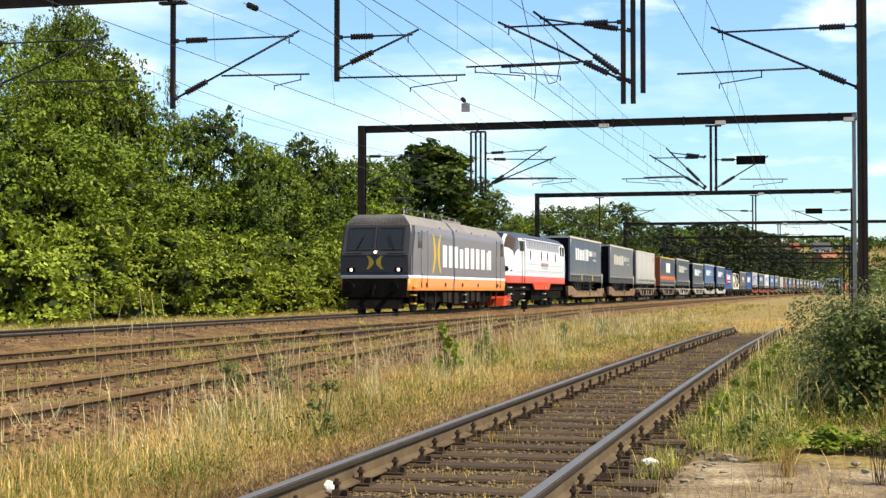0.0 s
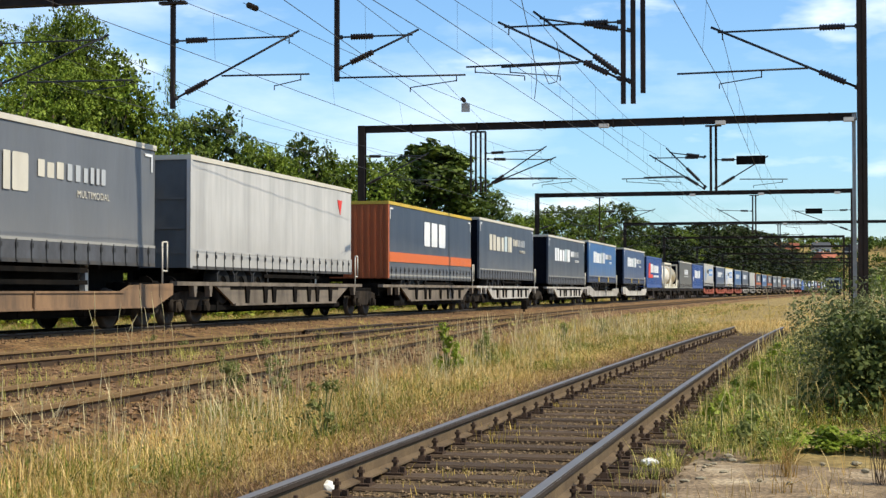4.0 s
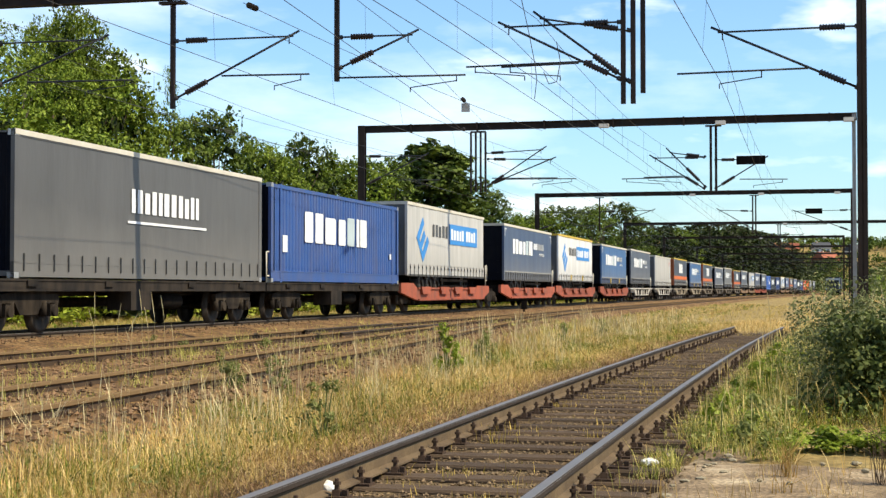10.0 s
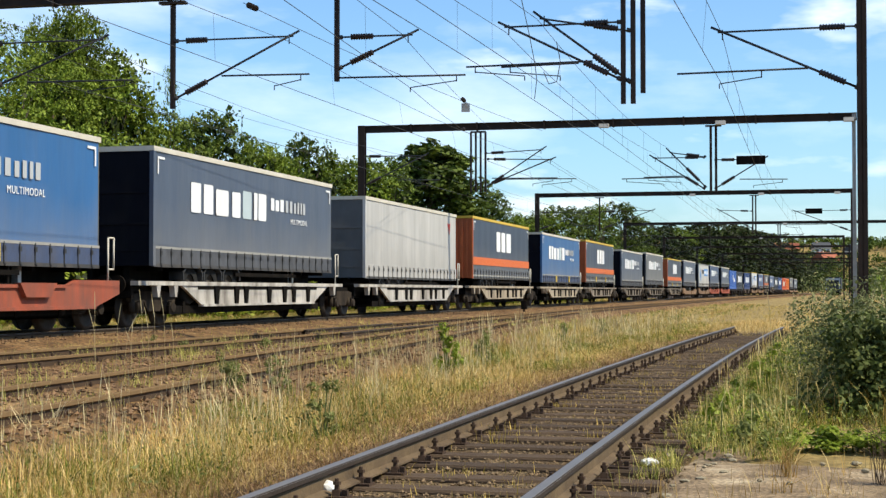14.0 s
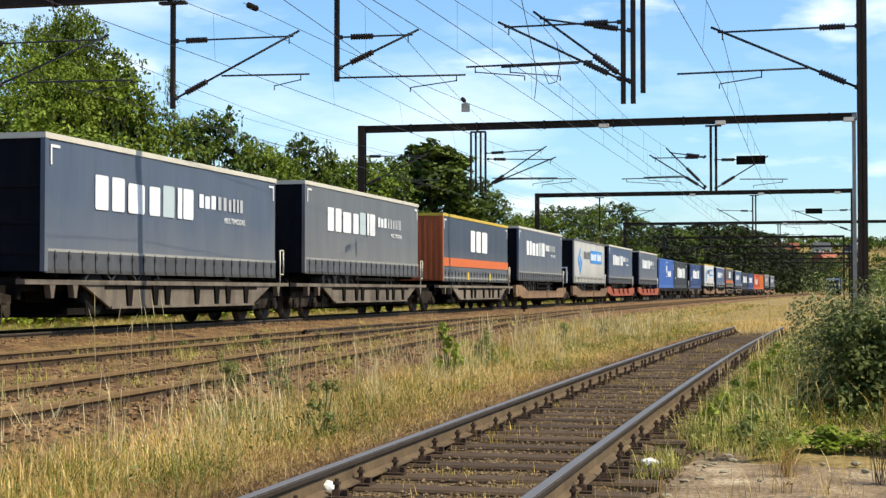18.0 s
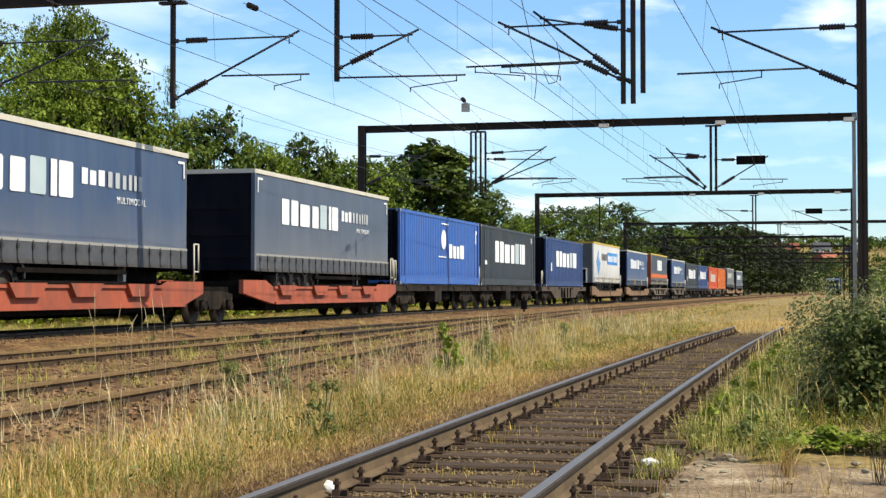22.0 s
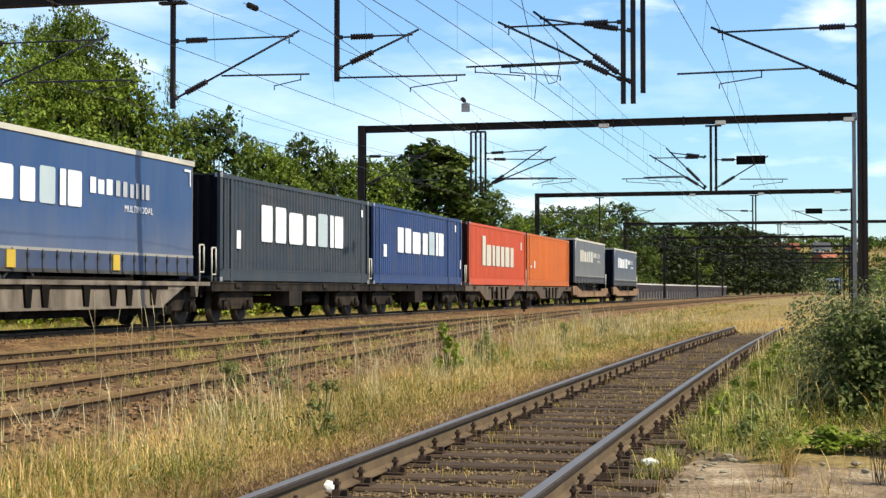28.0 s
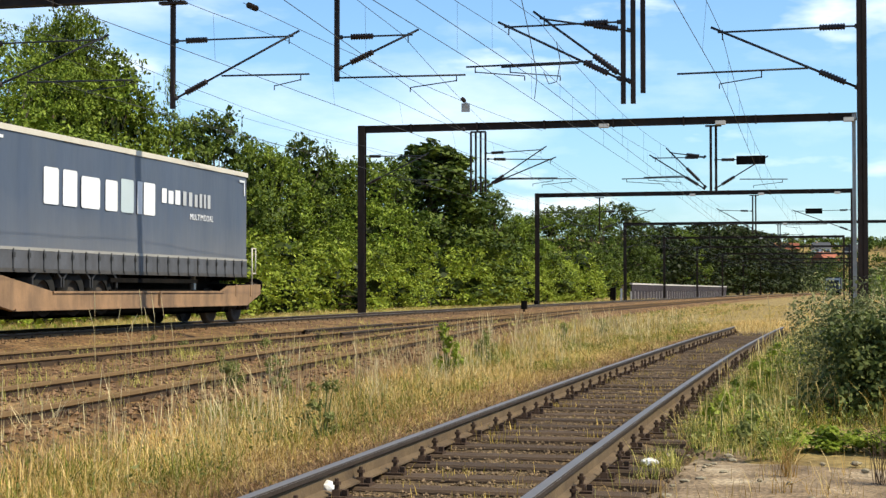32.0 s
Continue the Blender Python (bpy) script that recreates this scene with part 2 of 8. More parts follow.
# ---------------- mesh helpers ----------------
def box(bm, x0, x1, y0, y1, z0, z1):
    v = [bm.verts.new((x, y, z)) for z in (z0, z1) for y in (y0, y1) for x in (x0, x1)]
    for f in ((0, 2, 3, 1), (4, 5, 7, 6), (0, 1, 5, 4), (2, 6, 7, 3), (0, 4, 6, 2), (1, 3, 7, 5)):
        bm.faces.new([v[i] for i in f])


def prism(bm, pts, y0, y1):
    """A polygon in X-Z pushed through from y0 to y1."""
    a = [bm.verts.new((x, y0, z)) for x, z in pts]
    b = [bm.verts.new((x, y1, z)) for x, z in pts]
    bm.faces.new(a)
    bm.faces.new(b[::-1])
    k = len(pts)
    for i in range(k):
        bm.faces.new((a[i], b[i], b[(i + 1) % k], a[(i + 1) % k]))


def rod(bm, p, q, r, n=6, r2=None):
    """A round bar from p to q."""
    p, q = Vector(p), Vector(q)
    d = (q - p).normalized()
    u = d.orthogonal().normalized()
    w = d.cross(u)
    rr = r if r2 is None else r2
    a = [bm.verts.new(p + (u * math.cos(t) + w * math.sin(t)) * r) for t in [2 * math.pi * i / n for i in range(n)]]
    b = [bm.verts.new(q + (u * math.cos(t) + w * math.sin(t)) * rr) for t in [2 * math.pi * i / n for i in range(n)]]
    bm.faces.new(a[::-1])
    bm.faces.new(b)
    for i in range(n):
        f = bm.faces.new((a[i], a[(i + 1) % n], b[(i + 1) % n], b[i]))
        f.smooth = n > 6


MESHES = {}


def mesh_of(key, build, material):
    """A mesh built once for a key and shared by all that look alike."""
    if key not in MESHES:
        bm = bmesh.new()
        build(bm)
        bmesh.ops.recalc_face_normals(bm, faces=bm.faces)
        me = bpy.data.meshes.new(str(key[0] if isinstance(key, tuple) else key))
        bm.to_mesh(me)
        bm.free()
        me.materials.append(material)
        MESHES[key] = me
    return MESHES[key]


def piece(name, key, build, material, parent, m=None, label=""):
    """A part on a shared mesh under its thing."""
    ob = new(name, mesh_of(key, build, material))
    ob.parent = parent
    if m is not None:
        ob.matrix_basis = m
    if label:
        ob["label"] = label
    return ob


def part(name, bm, material, parent, label=""):
    bmesh.ops.recalc_face_normals(bm, faces=bm.faces)
    me = bpy.data.meshes.new(name)
    bm.to_mesh(me)
    bm.free()
    me.materials.append(material)
    ob = new(name, me)
    ob.parent = parent
    if label:
        ob["label"] = label
    return ob


def raw(name, verts, faces, material, smooth_=False):
    me = bpy.data.meshes.new(name)
    me.from_pydata(verts, [], faces)
    me.materials.append(material)
    if smooth_:
        me.polygons.foreach_set("use_smooth", [True] * len(me.polygons))
    me.update()
    return new(name, me)


def thing(name, label, category, group="", kind=""):
    return tagged(new(name), label, category, group, kind)


# ---------------- ground, beds, path ----------------
def ground_z(s, o):
    z = -0.47
    if o < -2.6:
        z = -0.30 + 0.9 * smooth(-7, -22, o) + 5.0 * smooth(-22, -90, o)
    z -= 0.10 * smooth(12.3, 12.9, o) * (1 - smooth(15.9, 16.4, o)) * (1 - smooth(58, 66, s))
    if o > 20:
        z += 4.0 * smooth(24, 120, o)
    z += 27.0 * smooth(775, 900, s)
    if abs(o) < 30:
        z += 0.05 * noise.noise((s * 0.35, o * 0.5, 3.0))
    return z


def sheet(name, svals, ovals, zf, material, at=main_at):
    verts, faces = [], []
    for s in svals:
        for o in ovals:
            verts.append(at(s, o, zf(s, o)))
    w = len(ovals)
    for i in range(len(svals) - 1):
        for j in range(w - 1):
            a = i * w + j
            faces.append((a, a + 1, a + w + 1, a + w))
    return raw(name, verts, faces, material, True)


def spread(a, b, step, grow):
    out, x = [a], a
    while x < b:
        x += step
        step *= grow
        out.append(min(x, b))
    return out


OV = [-900, -500, -260, -140, -90, -60, -40, -30, -24, -20, -16, -13] + [-10 + 0.6 * i for i in range(60)] + [28, 32, 40, 55, 80, 120, 200, 350, 600, 900]
tagged(sheet("ground", [-300, -150, -80, -40, -20, -10] + spread(-4, 2600, 0.8, 1.025), OV, ground_z, M_SOIL),
       "dry yellowish soil with thatch of dead grass", "ground", kind="structure")
EDGE = lambda s, o, a, b, zt: zt - 0.22 * (1 - smooth(a, a + 0.9, o)) - 0.22 * smooth(b - 0.7, b, o) + 0.025 * noise.noise((s * 1.7, o * 1.9, 0))
def bed_edge(s):
    """Right edge of the ballast: it follows the third track in."""
    return o_third(s) + 1.8


def on_bed(s, o, z=0.0):
    return main_at(s, -3.2 + (o + 3.2) * (bed_edge(s) + 3.2) / 14.4, z)


tagged(sheet("track_bed", spread(-30, 770, 0.7, 1.012), [-3.2 + 0.3 * i for i in range(49)],
             lambda s, o: EDGE(s, o, -3.2, 11.2, -0.108 - 0.127 * smooth(1.9, 3.0, (o + 3.2) * (bed_edge(s) + 3.2) / 14.4 - 3.2)), M_BALLAST, on_bed),
       "rust-brown crushed stone ballast under the running lines", "ballast", kind="structure")
def siding_bed_z(s):
    return -0.472 + 0.018 * smooth(11, 26, s)


tagged(sheet("siding_bed", spread(-8, 51.5, 0.5, 1.0), [-2.35 + 0.25 * i for i in range(17)],
             lambda s, o: EDGE(s, o, -2.35, 1.65, siding_bed_z(s)), M_CESS, side_at),
       "fine grey-brown gravel between the siding's sleepers", "gravel", kind="structure")


def path_z(s, o):
    return -0.44 + 0.03 * noise.noise((s * 0.8, o * 0.8, 5)) - 0.1 * smooth(15.2, 17.2, s + 0.8 * noise.noise((o * 1.3, 0, 2))) * 1.0 - 0.12 * (1 - smooth(15.1, 15.6, o + 0.25 * noise.noise((s * 1.5, 0, 7))))


tagged(sheet("path", [-14 + 0.25 * i for i in range(128)], [15.0 + 0.2 * i for i in range(60)], path_z, M_PATH),
       "dusty trodden earth path beside the siding", "path", kind="structure")


# ---------------- tracks ----------------
RAIL_PROFILE = [(-0.036, 0.0), (0.036, 0.0), (0.036, -0.035), (0.009, -0.05), (0.009, -0.13), (0.07, -0.148), (0.07, -0.16),
                (-0.07, -0.16), (-0.07, -0.148), (-0.009, -0.13), (-0.009, -0.05), (-0.036, -0.035)]


def rail(name, parent, svals, fo, z, at, material, top=True, head=None):
    """A flat-bottom rail swept along a line; its worn head is a part of its own."""
    verts, faces = [], []
    k = len(RAIL_PROFILE)
    for s in svals:
        o = fo(s)
        for a, b in RAIL_PROFILE:
            verts.append(at(s, o + a, z + b))
    for i in range(len(svals) - 1):
        for j in range(k):
            faces.append((i * k + j, i * k + (j + 1) % k, (i + 1) * k + (j + 1) % k, (i + 1) * k + j))
    ob = raw(name, verts, faces, material)
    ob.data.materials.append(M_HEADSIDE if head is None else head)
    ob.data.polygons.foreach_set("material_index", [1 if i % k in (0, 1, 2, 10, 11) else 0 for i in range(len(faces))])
    ob.parent = parent
    if top:
        verts, faces = [], []
        for s in svals:
            o = fo(s)
            for a, b in ((-0.037, -0.008), (-0.030, 0.003), (0.030, 0.003), (0.037, -0.008)):
                verts.append(at(s, o + a, z + b))
        for i in range(len(svals) - 1):
            for j in range(3):
                faces.append((i * 4 + j, i * 4 + j + 1, (i + 1) * 4 + j + 1, (i + 1) * 4 + j))
        h = raw("rail_head", verts, faces, head or M_RAILTOP)
        h.parent = ob
        h["label"] = "polished running surface"
    return ob


def build_sleeper(bm):
    box(bm, -0.13, 0.13, -1.27, 1.27, -0.14, 0.0)
    bmesh.ops.bevel(bm, geom=bm.edges[:], offset=0.018, segments=1, affect="EDGES")


def build_chair(bm):
    """Base plate, two clips and their screw heads."""
    box(bm, -0.07, 0.07, -0.18, 0.18, 0.0, 0.016)
    for y in (-1, 1):
        prism(bm, [(-0.035, 0.016), (0.035, 0.016), (0.024, 0.055), (-0.024, 0.055)], y * 0.075, y * 0.125)
        rod(bm, (0, y * 0.10, 0.05), (0, y * 0.10, 0.125), 0.017, 6, 0.013)
        rod(bm, (0, y * 0.10, 0.085), (0, y * 0.10, 0.105), 0.026, 6)
        box(bm, -0.018, 0.018, y * 0.155 - 0.018, y * 0.155 + 0.018, 0.016, 0.055)


def track(name, label, svals, fo, zr, at, pose_at, spacing, s0, count, gauge=1.507, sink=0.0, rail_mat=M_RAILTAN, head=None):
    tr = tagged(new(name), label, "railway track", "tracks", "structure")
    for sg in (-1, 1):
        # with a dull head, the web's darker colour takes in the head's shadow
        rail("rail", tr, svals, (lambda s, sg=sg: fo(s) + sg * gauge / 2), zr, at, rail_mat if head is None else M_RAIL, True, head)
    rng = random.Random(7)
    for i in range(count):
        s = s0 + i * spacing
        m = pose_at(s, fo(s), zr - 0.178 - sink + rng.uniform(-0.008, 0.008)) @ pose(rng.uniform(-.02, .02), rng.uniform(-.04, .04), 0, 0, 0, rng.uniform(-1.2, 1.2))
        sl = piece("sleeper", "sleeper", build_sleeper, M_WOOD, tr, m)
        for sg in (-1, 1):
            piece("rail_chair", "chair", build_chair, M_CHAIR, sl, pose(0, -sg * gauge / 2, 0.0))
    return tr


far = spread(-25, 770, 1.0, 1.02)
track("main_track", "train's running line with worn rails on brown ballast", far, lambda s: 0.0, 0.0, main_at, on_main, 0.65, 22, 90)
track("second_track", "rusty-sided running line overgrown at its edges", far, lambda s: 4.8, -0.10, main_at, on_main, 0.65, 18, 75, head=M_RAILDULL)
track("third_track", "rusty line closing in on its neighbour at a turnout", [-10 + 1.2 * i for i in range(76)], o_third, -0.12, main_at, on_main, 0.65, 9, 80, head=M_RAILDULL)
# check rails and closure rails of the turnout
turnout = tagged(new("turnout"), "rusty check rails and frog of a turnout", "turnout", kind="structure")
rail("check_rail", turnout, [40 + i for i in range(9)], lambda s: 4.8 - 0.66, -0.10, main_at, M_RAIL, False)
rail("check_rail", turnout, [40 + i for i in range(9)], lambda s: o_third(s) + 0.66, -0.12, main_at, M_RAIL, False)
rail("wing_rail", turnout, [38 + i for i in range(12)], lambda s: 5.55 + 0.10 + 0.012 * abs(s - 44), -0.11, main_at, M_RAIL, False)
track("siding_track", "worn siding track on old wooden sleepers", [-8 + 0.7 * i for i in range(83)], lambda s: 0.0, -0.262, side_at, on_side, 0.70, 9.005 - 0.7 * 22, 80)


# ---------------- portals with their drop posts and cantilevers ----------------
def tube(bm, a, b, r=0.025):
    rod(bm, a, b, r, 8)


def insulator(bm, a, b, ribs=9, k=7):
    """Ribbed rod insulator from a to b, turned as one body."""
    a, b = Vector(a), Vector(b)
    d = (b - a).normalized()
    u = d.orthogonal().normalized()
    w = d.cross(u)
    prof = [(0.0, 0.03)]
    for i in range(ribs):
        prof += [((i + 0.15) / ribs, 0.056), ((i + 0.3) / ribs, 0.076), ((i + 0.6) / ribs, 0.070), ((i + 0.75) / ribs, 0.056)]
    prof.append((1.0, 0.03))
    rings = [[bm.verts.new(a.lerp(b, x) + (u * math.cos(2 * math.pi * q / k) + w * math.sin(2 * math.pi * q / k)) * r) for q in range(k)] for x, r in prof]
    for f, g in zip(rings, rings[1:]):
        for q in range(k):
            bm.faces.new((f[q], f[(q + 1) % k], g[(q + 1) % k], g[q]))
    bm.faces.new(rings[0][::-1])
    bm.faces.new(rings[-1])


def cantilever(por, po, we, zt, ze, zs, zr, r0, r1, steady=None):
    """Top tie and strut from a post at offset po to the wire end at we; registration tube from r0 to r1 at height zr.
    Heights at the post: zt for the tie, zs for the strut; ze: height of their meeting point."""
    sg = 1 if we > po else -1
    L = abs(we - po)
    P = lambda o, z: (0, -o, z)        # offsets run to the right, local Y to the left
    bm = bmesh.new()
    tube(bm, P(po + sg * 0.1, zt), P(we, ze - 0.05), 0.021)
    tube(bm, P(po + sg * 0.1, zs + (ze - zs) * 0.1 / L), P(we + sg * 0.14, ze + (ze - zs) * 0.14 / L), 0.026)
    tube(bm, P(r0, zr + 0.03), P(r1, zr), 0.021)
    a, b = steady or (r1 - sg * 0.2, we - sg * 0.45)
    tube(bm, P(a, zr), P(a, zr - 0.14), 0.013)
    tube(bm, P(a, zr - 0.12), P(b, zr - 0.24), 0.012)
    tube(bm, P(b, zr - 0.24), P(b, zr - 0.34), 0.012)
    tube(bm, P(we - sg * 0.1, ze), P(we - sg * 0.1, ze - 0.22), 0.014)
    arm = part("cantilever", bm, M_TUBE, por, "dark tubular catenary bracket")
    for z0, z1 in ((zt, ze - 0.05), (zs, ze)):
        bm = bmesh.new()
        q = lambda d: P(po + sg * d, z0 + (z1 - z0) * d / L)
        insulator(bm, q(0.32), q(0.85))
        part("insulator", bm, M_INSUL, arm, "dark brown ribbed insulator")
        bm = bmesh.new()
        rod(bm, q(0.04), q(0.13), 0.05, 8)
        part("clamp", bm, M_TUBE, arm)


def i_beam(bm, p, q, w, h):
    """An H-section between two points, upright or level along Y."""
    p, q = Vector(p), Vector(q)
    t = 0.025
    if abs(q.z - p.z) > abs(q.y - p.y):
        for x in (-h / 2, h / 2 - t):
            box(bm, p.x + x, p.x + x + t, p.y - w / 2, p.y + w / 2, p.z, q.z)
        box(bm, p.x - h / 2, p.x + h / 2, p.y - t / 2, p.y + t / 2, p.z, q.z)
    else:
        y0, y1 = min(p.y, q.y), max(p.y, q.y)
        for z in (-h / 2, h / 2 - t):
            box(bm, p.x - w / 2, p.x + w / 2, y0, y1, p.z + z, p.z + z + t)
        box(bm, p.x - t / 2, p.x + t / 2, y0, y1, p.z - h / 2, p.z + h / 2)


def portal(s, left, right, drops, arms, lamps=(), ztop=8.0, boxes=(), wr=0.22, right_mat=None):
    por = thing("catenary_portal", "brown steel portal spanning the tracks with overhead line brackets", "portal", "catenary portals")
    por.matrix_basis = on_main(s)
    for o, zf, w in ((left, -0.35, 0.3), (right, -0.5, wr)):
        bm = bmesh.new()
        i_beam(bm, (0, -o, zf), (0, -o, ztop), w, w)
        m = part("mast", bm, right_mat if right_mat and o == right else M_STEEL, por)
        bm = bmesh.new()
        box(bm, -0.35, 0.35, -o - 0.35, -o + 0.35, zf - 0.4, zf + 0.22)
        part("footing", bm, M_CONC, m, "grey concrete mast footing")
    bm = bmesh.new()
    i_beam(bm, (0, -left + 0.15, ztop - 0.16), (0, -right - 0.11, ztop - 0.16), 0.24, 0.3)
    beam = part("beam", bm, M_STEEL, por)
    o = left + 2.2
    while o < right:
        bm = bmesh.new()
        box(bm, -0.135, 0.135, -o - 0.03, -o + 0.03, ztop - 0.34, ztop + 0.015)
        part("stiffener", bm, M_STEEL, beam)
        o += 2.9
    for o, zb, n in drops:
        bm = bmesh.new()
        box(bm, -0.1, 0.1, -o - 0.32, -o + 0.32, ztop - 0.42, ztop - 0.36)
        part("bracket", bm, M_STEEL, por)
        for i in range(n):
            y = -o + (i - (n - 1) / 2) * 0.21
            bm = bmesh.new()
            box(bm, -0.05, 0.05, y - (0.05 if n < 4 else 0.036), y + (0.05 if n < 4 else 0.036), zb + (0.22 if n == 3 and i == 0 else 0.0), ztop - 0.4)
            part("drop_post", bm, M_STEEL, por)
    for a in arms:
        cantilever(por, *a)
    for o in lamps:
        bm = bmesh.new()
        prism(bm, [(-0.16, 0), (0.16, 0), (0.1, 0.16), (-0.1, 0.16)], -o - 0.2, -o + 0.2)
        bmesh.ops.translate(bm, verts=bm.verts, vec=(-0.3, 0, ztop - 0.38))
        part("floodlight", bm, M_LAMP, por, "weathered grey floodlight housing")
    for o, z, w, hh in boxes:
        bm = bmesh.new()
        box(bm, -0.1, 0.1, -o - w / 2, -o + w / 2, z - hh / 2, z + hh / 2)
        part("switch_box", bm, M_BLACK, por, "dark box hung from the bracket")
    return por


portal(36.3, -3.0, 17.47, [(2.2, 5.05, 1), (6.15, 5.55, 1), (12.77, 4.86, 3)],
       [(-3.0, 0.45, 6.73, 6.77, 5.45, 5.75, -1.5, 1.2), (2.2, 5.12, 6.61, 6.66, 5.25, 5.74, 3.4, 5.5), (6.15, 7.9, 6.54, 6.58, 5.82, 5.6, 6.2, 9.1, (8.9, 7.85)),
        (12.56, 9.97, 6.62, 6.66, 5.36, 5.77, 11.9, 9.12), (12.77, 10.75, 6.42, 6.82, 5.28, 5.74, 11.6, 9.9), (17.47, 14.55, 6.33, 6.36, 5.02, 5.46, 16.4, 13.7, (15.45, 14.58))], wr=0.2, ztop=7.88)
portal(66.8, -2.55, 18.0, [(2.6, 5.05, 4), (12.45, 4.9, 2)],
       [(-2.55, 0.3, 6.68, 6.7, 5.36, 5.6, -1.0, 0.9), (2.85, 5.4, 6.69, 6.85, 5.2, 5.6, 3.2, 6.0), (2.95, 5.8, 6.45, 6.42, 5.3, 5.55, 3.5, 6.8), (12.15, 9.98, 6.33, 6.39, 5.0, 5.5, 11.3, 8.7), (12.2, 10.67, 6.35, 6.6, 5.05, 5.55, 11.3, 9.6),
        (12.45, 14.5, 6.22, 6.25, 5.0, 5.38, 13.5, 15.4)], lamps=(8.0, 12.76, 17.8), boxes=[(13.95, 6.18, 1.15, 0.34)], right_mat=M_GALV, wr=0.15)
portal(113.5, -3.6, 18.7, [(1.0, 5.2, 1), (12.0, 4.9, 2)],
       [(-3.6, 0.2, 6.6, 6.6, 5.3, 5.6, -1.0, 0.9), (1.0, 4.9, 6.6, 6.7, 5.3, 5.6, 2.4, 5.4), (11.9, 9.5, 6.5, 6.65, 5.25, 5.6, 11.0, 8.8), (18.7, 14.75, 6.5, 6.5, 5.0, 5.5, 17.0, 14.0)], lamps=(7.7, 12.5, 17.7), boxes=[(16.1, 6.45, 1.15, 0.36)])
STD = (6.6, 6.65, 5.3, 5.6)


def usual(po, we):
    sg = 1 if we > po else -1
    return (po, we, *STD, po + sg * 0.8, we + sg * 0.6)


portal(163.0, -3.8, 26.0, [(5.0, 5.0, 1), (12.0, 5.0, 2)], [usual(-3.8, 0.2), usual(12.0, 9.8), usual(12.1, 14.4)], lamps=(12.6,))
portal(206.0, -4.6, 18.4, [(12.0, 5.0, 1)], [usual(-4.6, 0.2), usual(12.0, 9.8), usual(18.4, 14.4)], lamps=(8, 16.0))
for s in (250, 296, 345, 395):
    portal(s, -4.6, 19, [(7.0, 5.0, 1), (12.0, 5.0, 1)], [usual(-4.6, 0.2), usual(7.0, 5.0), usual(12.0, 9.8), usual(19, 14.4)])
portal(-6.0, -3.0, 22.0, [(2.2, 5.05, 1), (12.5, 5.0, 2)], [usual(-3.0, 0.45), usual(2.2, 4.85), usual(12.5, 9.8)])

STATIONS = (-6.0, 36.3, 66.8, 113.5, 163.0, 206.0, 250, 296, 345, 395)


def strand(name, pts, r, parent, n=5):
    """One unbroken wire through its points."""
    verts, faces = [], []
    for p in pts:
        for i in range(n):
            a = 2 * math.pi * i / n
            verts.append((p.x + r * math.cos(a), p.y, p.z + r * math.sin(a)))
    for i in range(len(pts) - 1):
        for j in range(n):
            faces.append((i * n + j, i * n + (j + 1) % n, (i + 1) * n + (j + 1) % n, (i + 1) * n + j))
    ob = raw(name, verts, faces, M_WIRE, True)
    ob.parent = parent
    return ob


def wire_run(con, mess=None, z_mess=6.5, z_con=5.42, last=None, label="contact wire and messenger wire with thin droppers"):
    """One track's catenary: messenger, contact wire and droppers between the portals. con, mess: the offsets at each portal."""
    cat = thing("overhead_line", label, "overhead line", "overhead lines")
    mess = mess or con
    get = lambda v, i: v[min(i, len(v) - 1)]
    for i in range(len(STATIONS) - 1 if last is None else last):
        a, b = STATIONS[i], STATIONS[i + 1]
        n = 10
        top = [(a + (b - a) * j / n, get(mess, i) + (get(mess, i + 1) - get(mess, i)) * j / n, z_mess - 0.32 * 4 * (j / n) * (1 - j / n)) for j in range(n + 1)]
        strand("messenger_wire", [main_at(*p) for p in top], 0.0065, cat)
        low = [(p[0], get(con, i) + (get(con, i + 1) - get(con, i)) * j / n, z_con) for j, p in enumerate(top)]
        strand("contact_wire", [main_at(*low[0]), main_at(*low[-1])], 0.007, cat)
        if b < 170:
            for j in range(1, n, 2):
                bm = bmesh.new()
                rod(bm, main_at(*top[j]), main_at(*low[j]), 0.0035, 4)
                part("dropper", bm, M_WIRE, cat)
    return cat


def sagging(a, b, sag, n=10):
    """Points of a wire that hangs from a to b; both are (along, offset, height)."""
    return [main_at(*(p + (q - p) * j / n - (sag * 4 * (j / n) * (1 - j / n) if k == 2 else 0) for k, (p, q) in enumerate(zip(a, b)))) for j in range(n + 1)]


def strain_insulator(a, b, u0, u1, parent):
    """Ribbed insulator strung into a wire between two shares of its length."""
    p, q = main_at(*a), main_at(*b)
    bm = bmesh.new()
    insulator(bm, p.lerp(q, u0), p.lerp(q, u1))
    part("insulator", bm, M_INSUL, parent, "dark brown ribbed insulator")


wire_run([0.3, 0.35, 0.2, 0.25])
wire_run([4.13, 5.07, 5.5, 4.9], [4.3, 5.0, 5.24, 4.9])
ended = wire_run([10.72, 7.8], [11.2, 7.73], z_con=5.39, last=1, label="contact and messenger wires that end at a portal")
for a, b, u in (((36.3, 7.8, 5.39), (66.8, 2.25, 7.52), 0.80), ((36.3, 7.73, 6.46), (66.8, 3.13, 7.74), 0.52)):
    strand("anchored_wire", sagging(a, b, 0.05), 0.0065, ended)
    strain_insulator(a, b, u, u + 0.02, ended)
bm = bmesh.new()
p = main_at(36.3, 7.73, 6.46).lerp(main_at(66.8, 3.13, 7.74), 0.56)
box(bm, p.x - 0.14, p.x + 0.14, p.y - 0.06, p.y + 0.06, p.z - 0.32, p.z - 0.04)
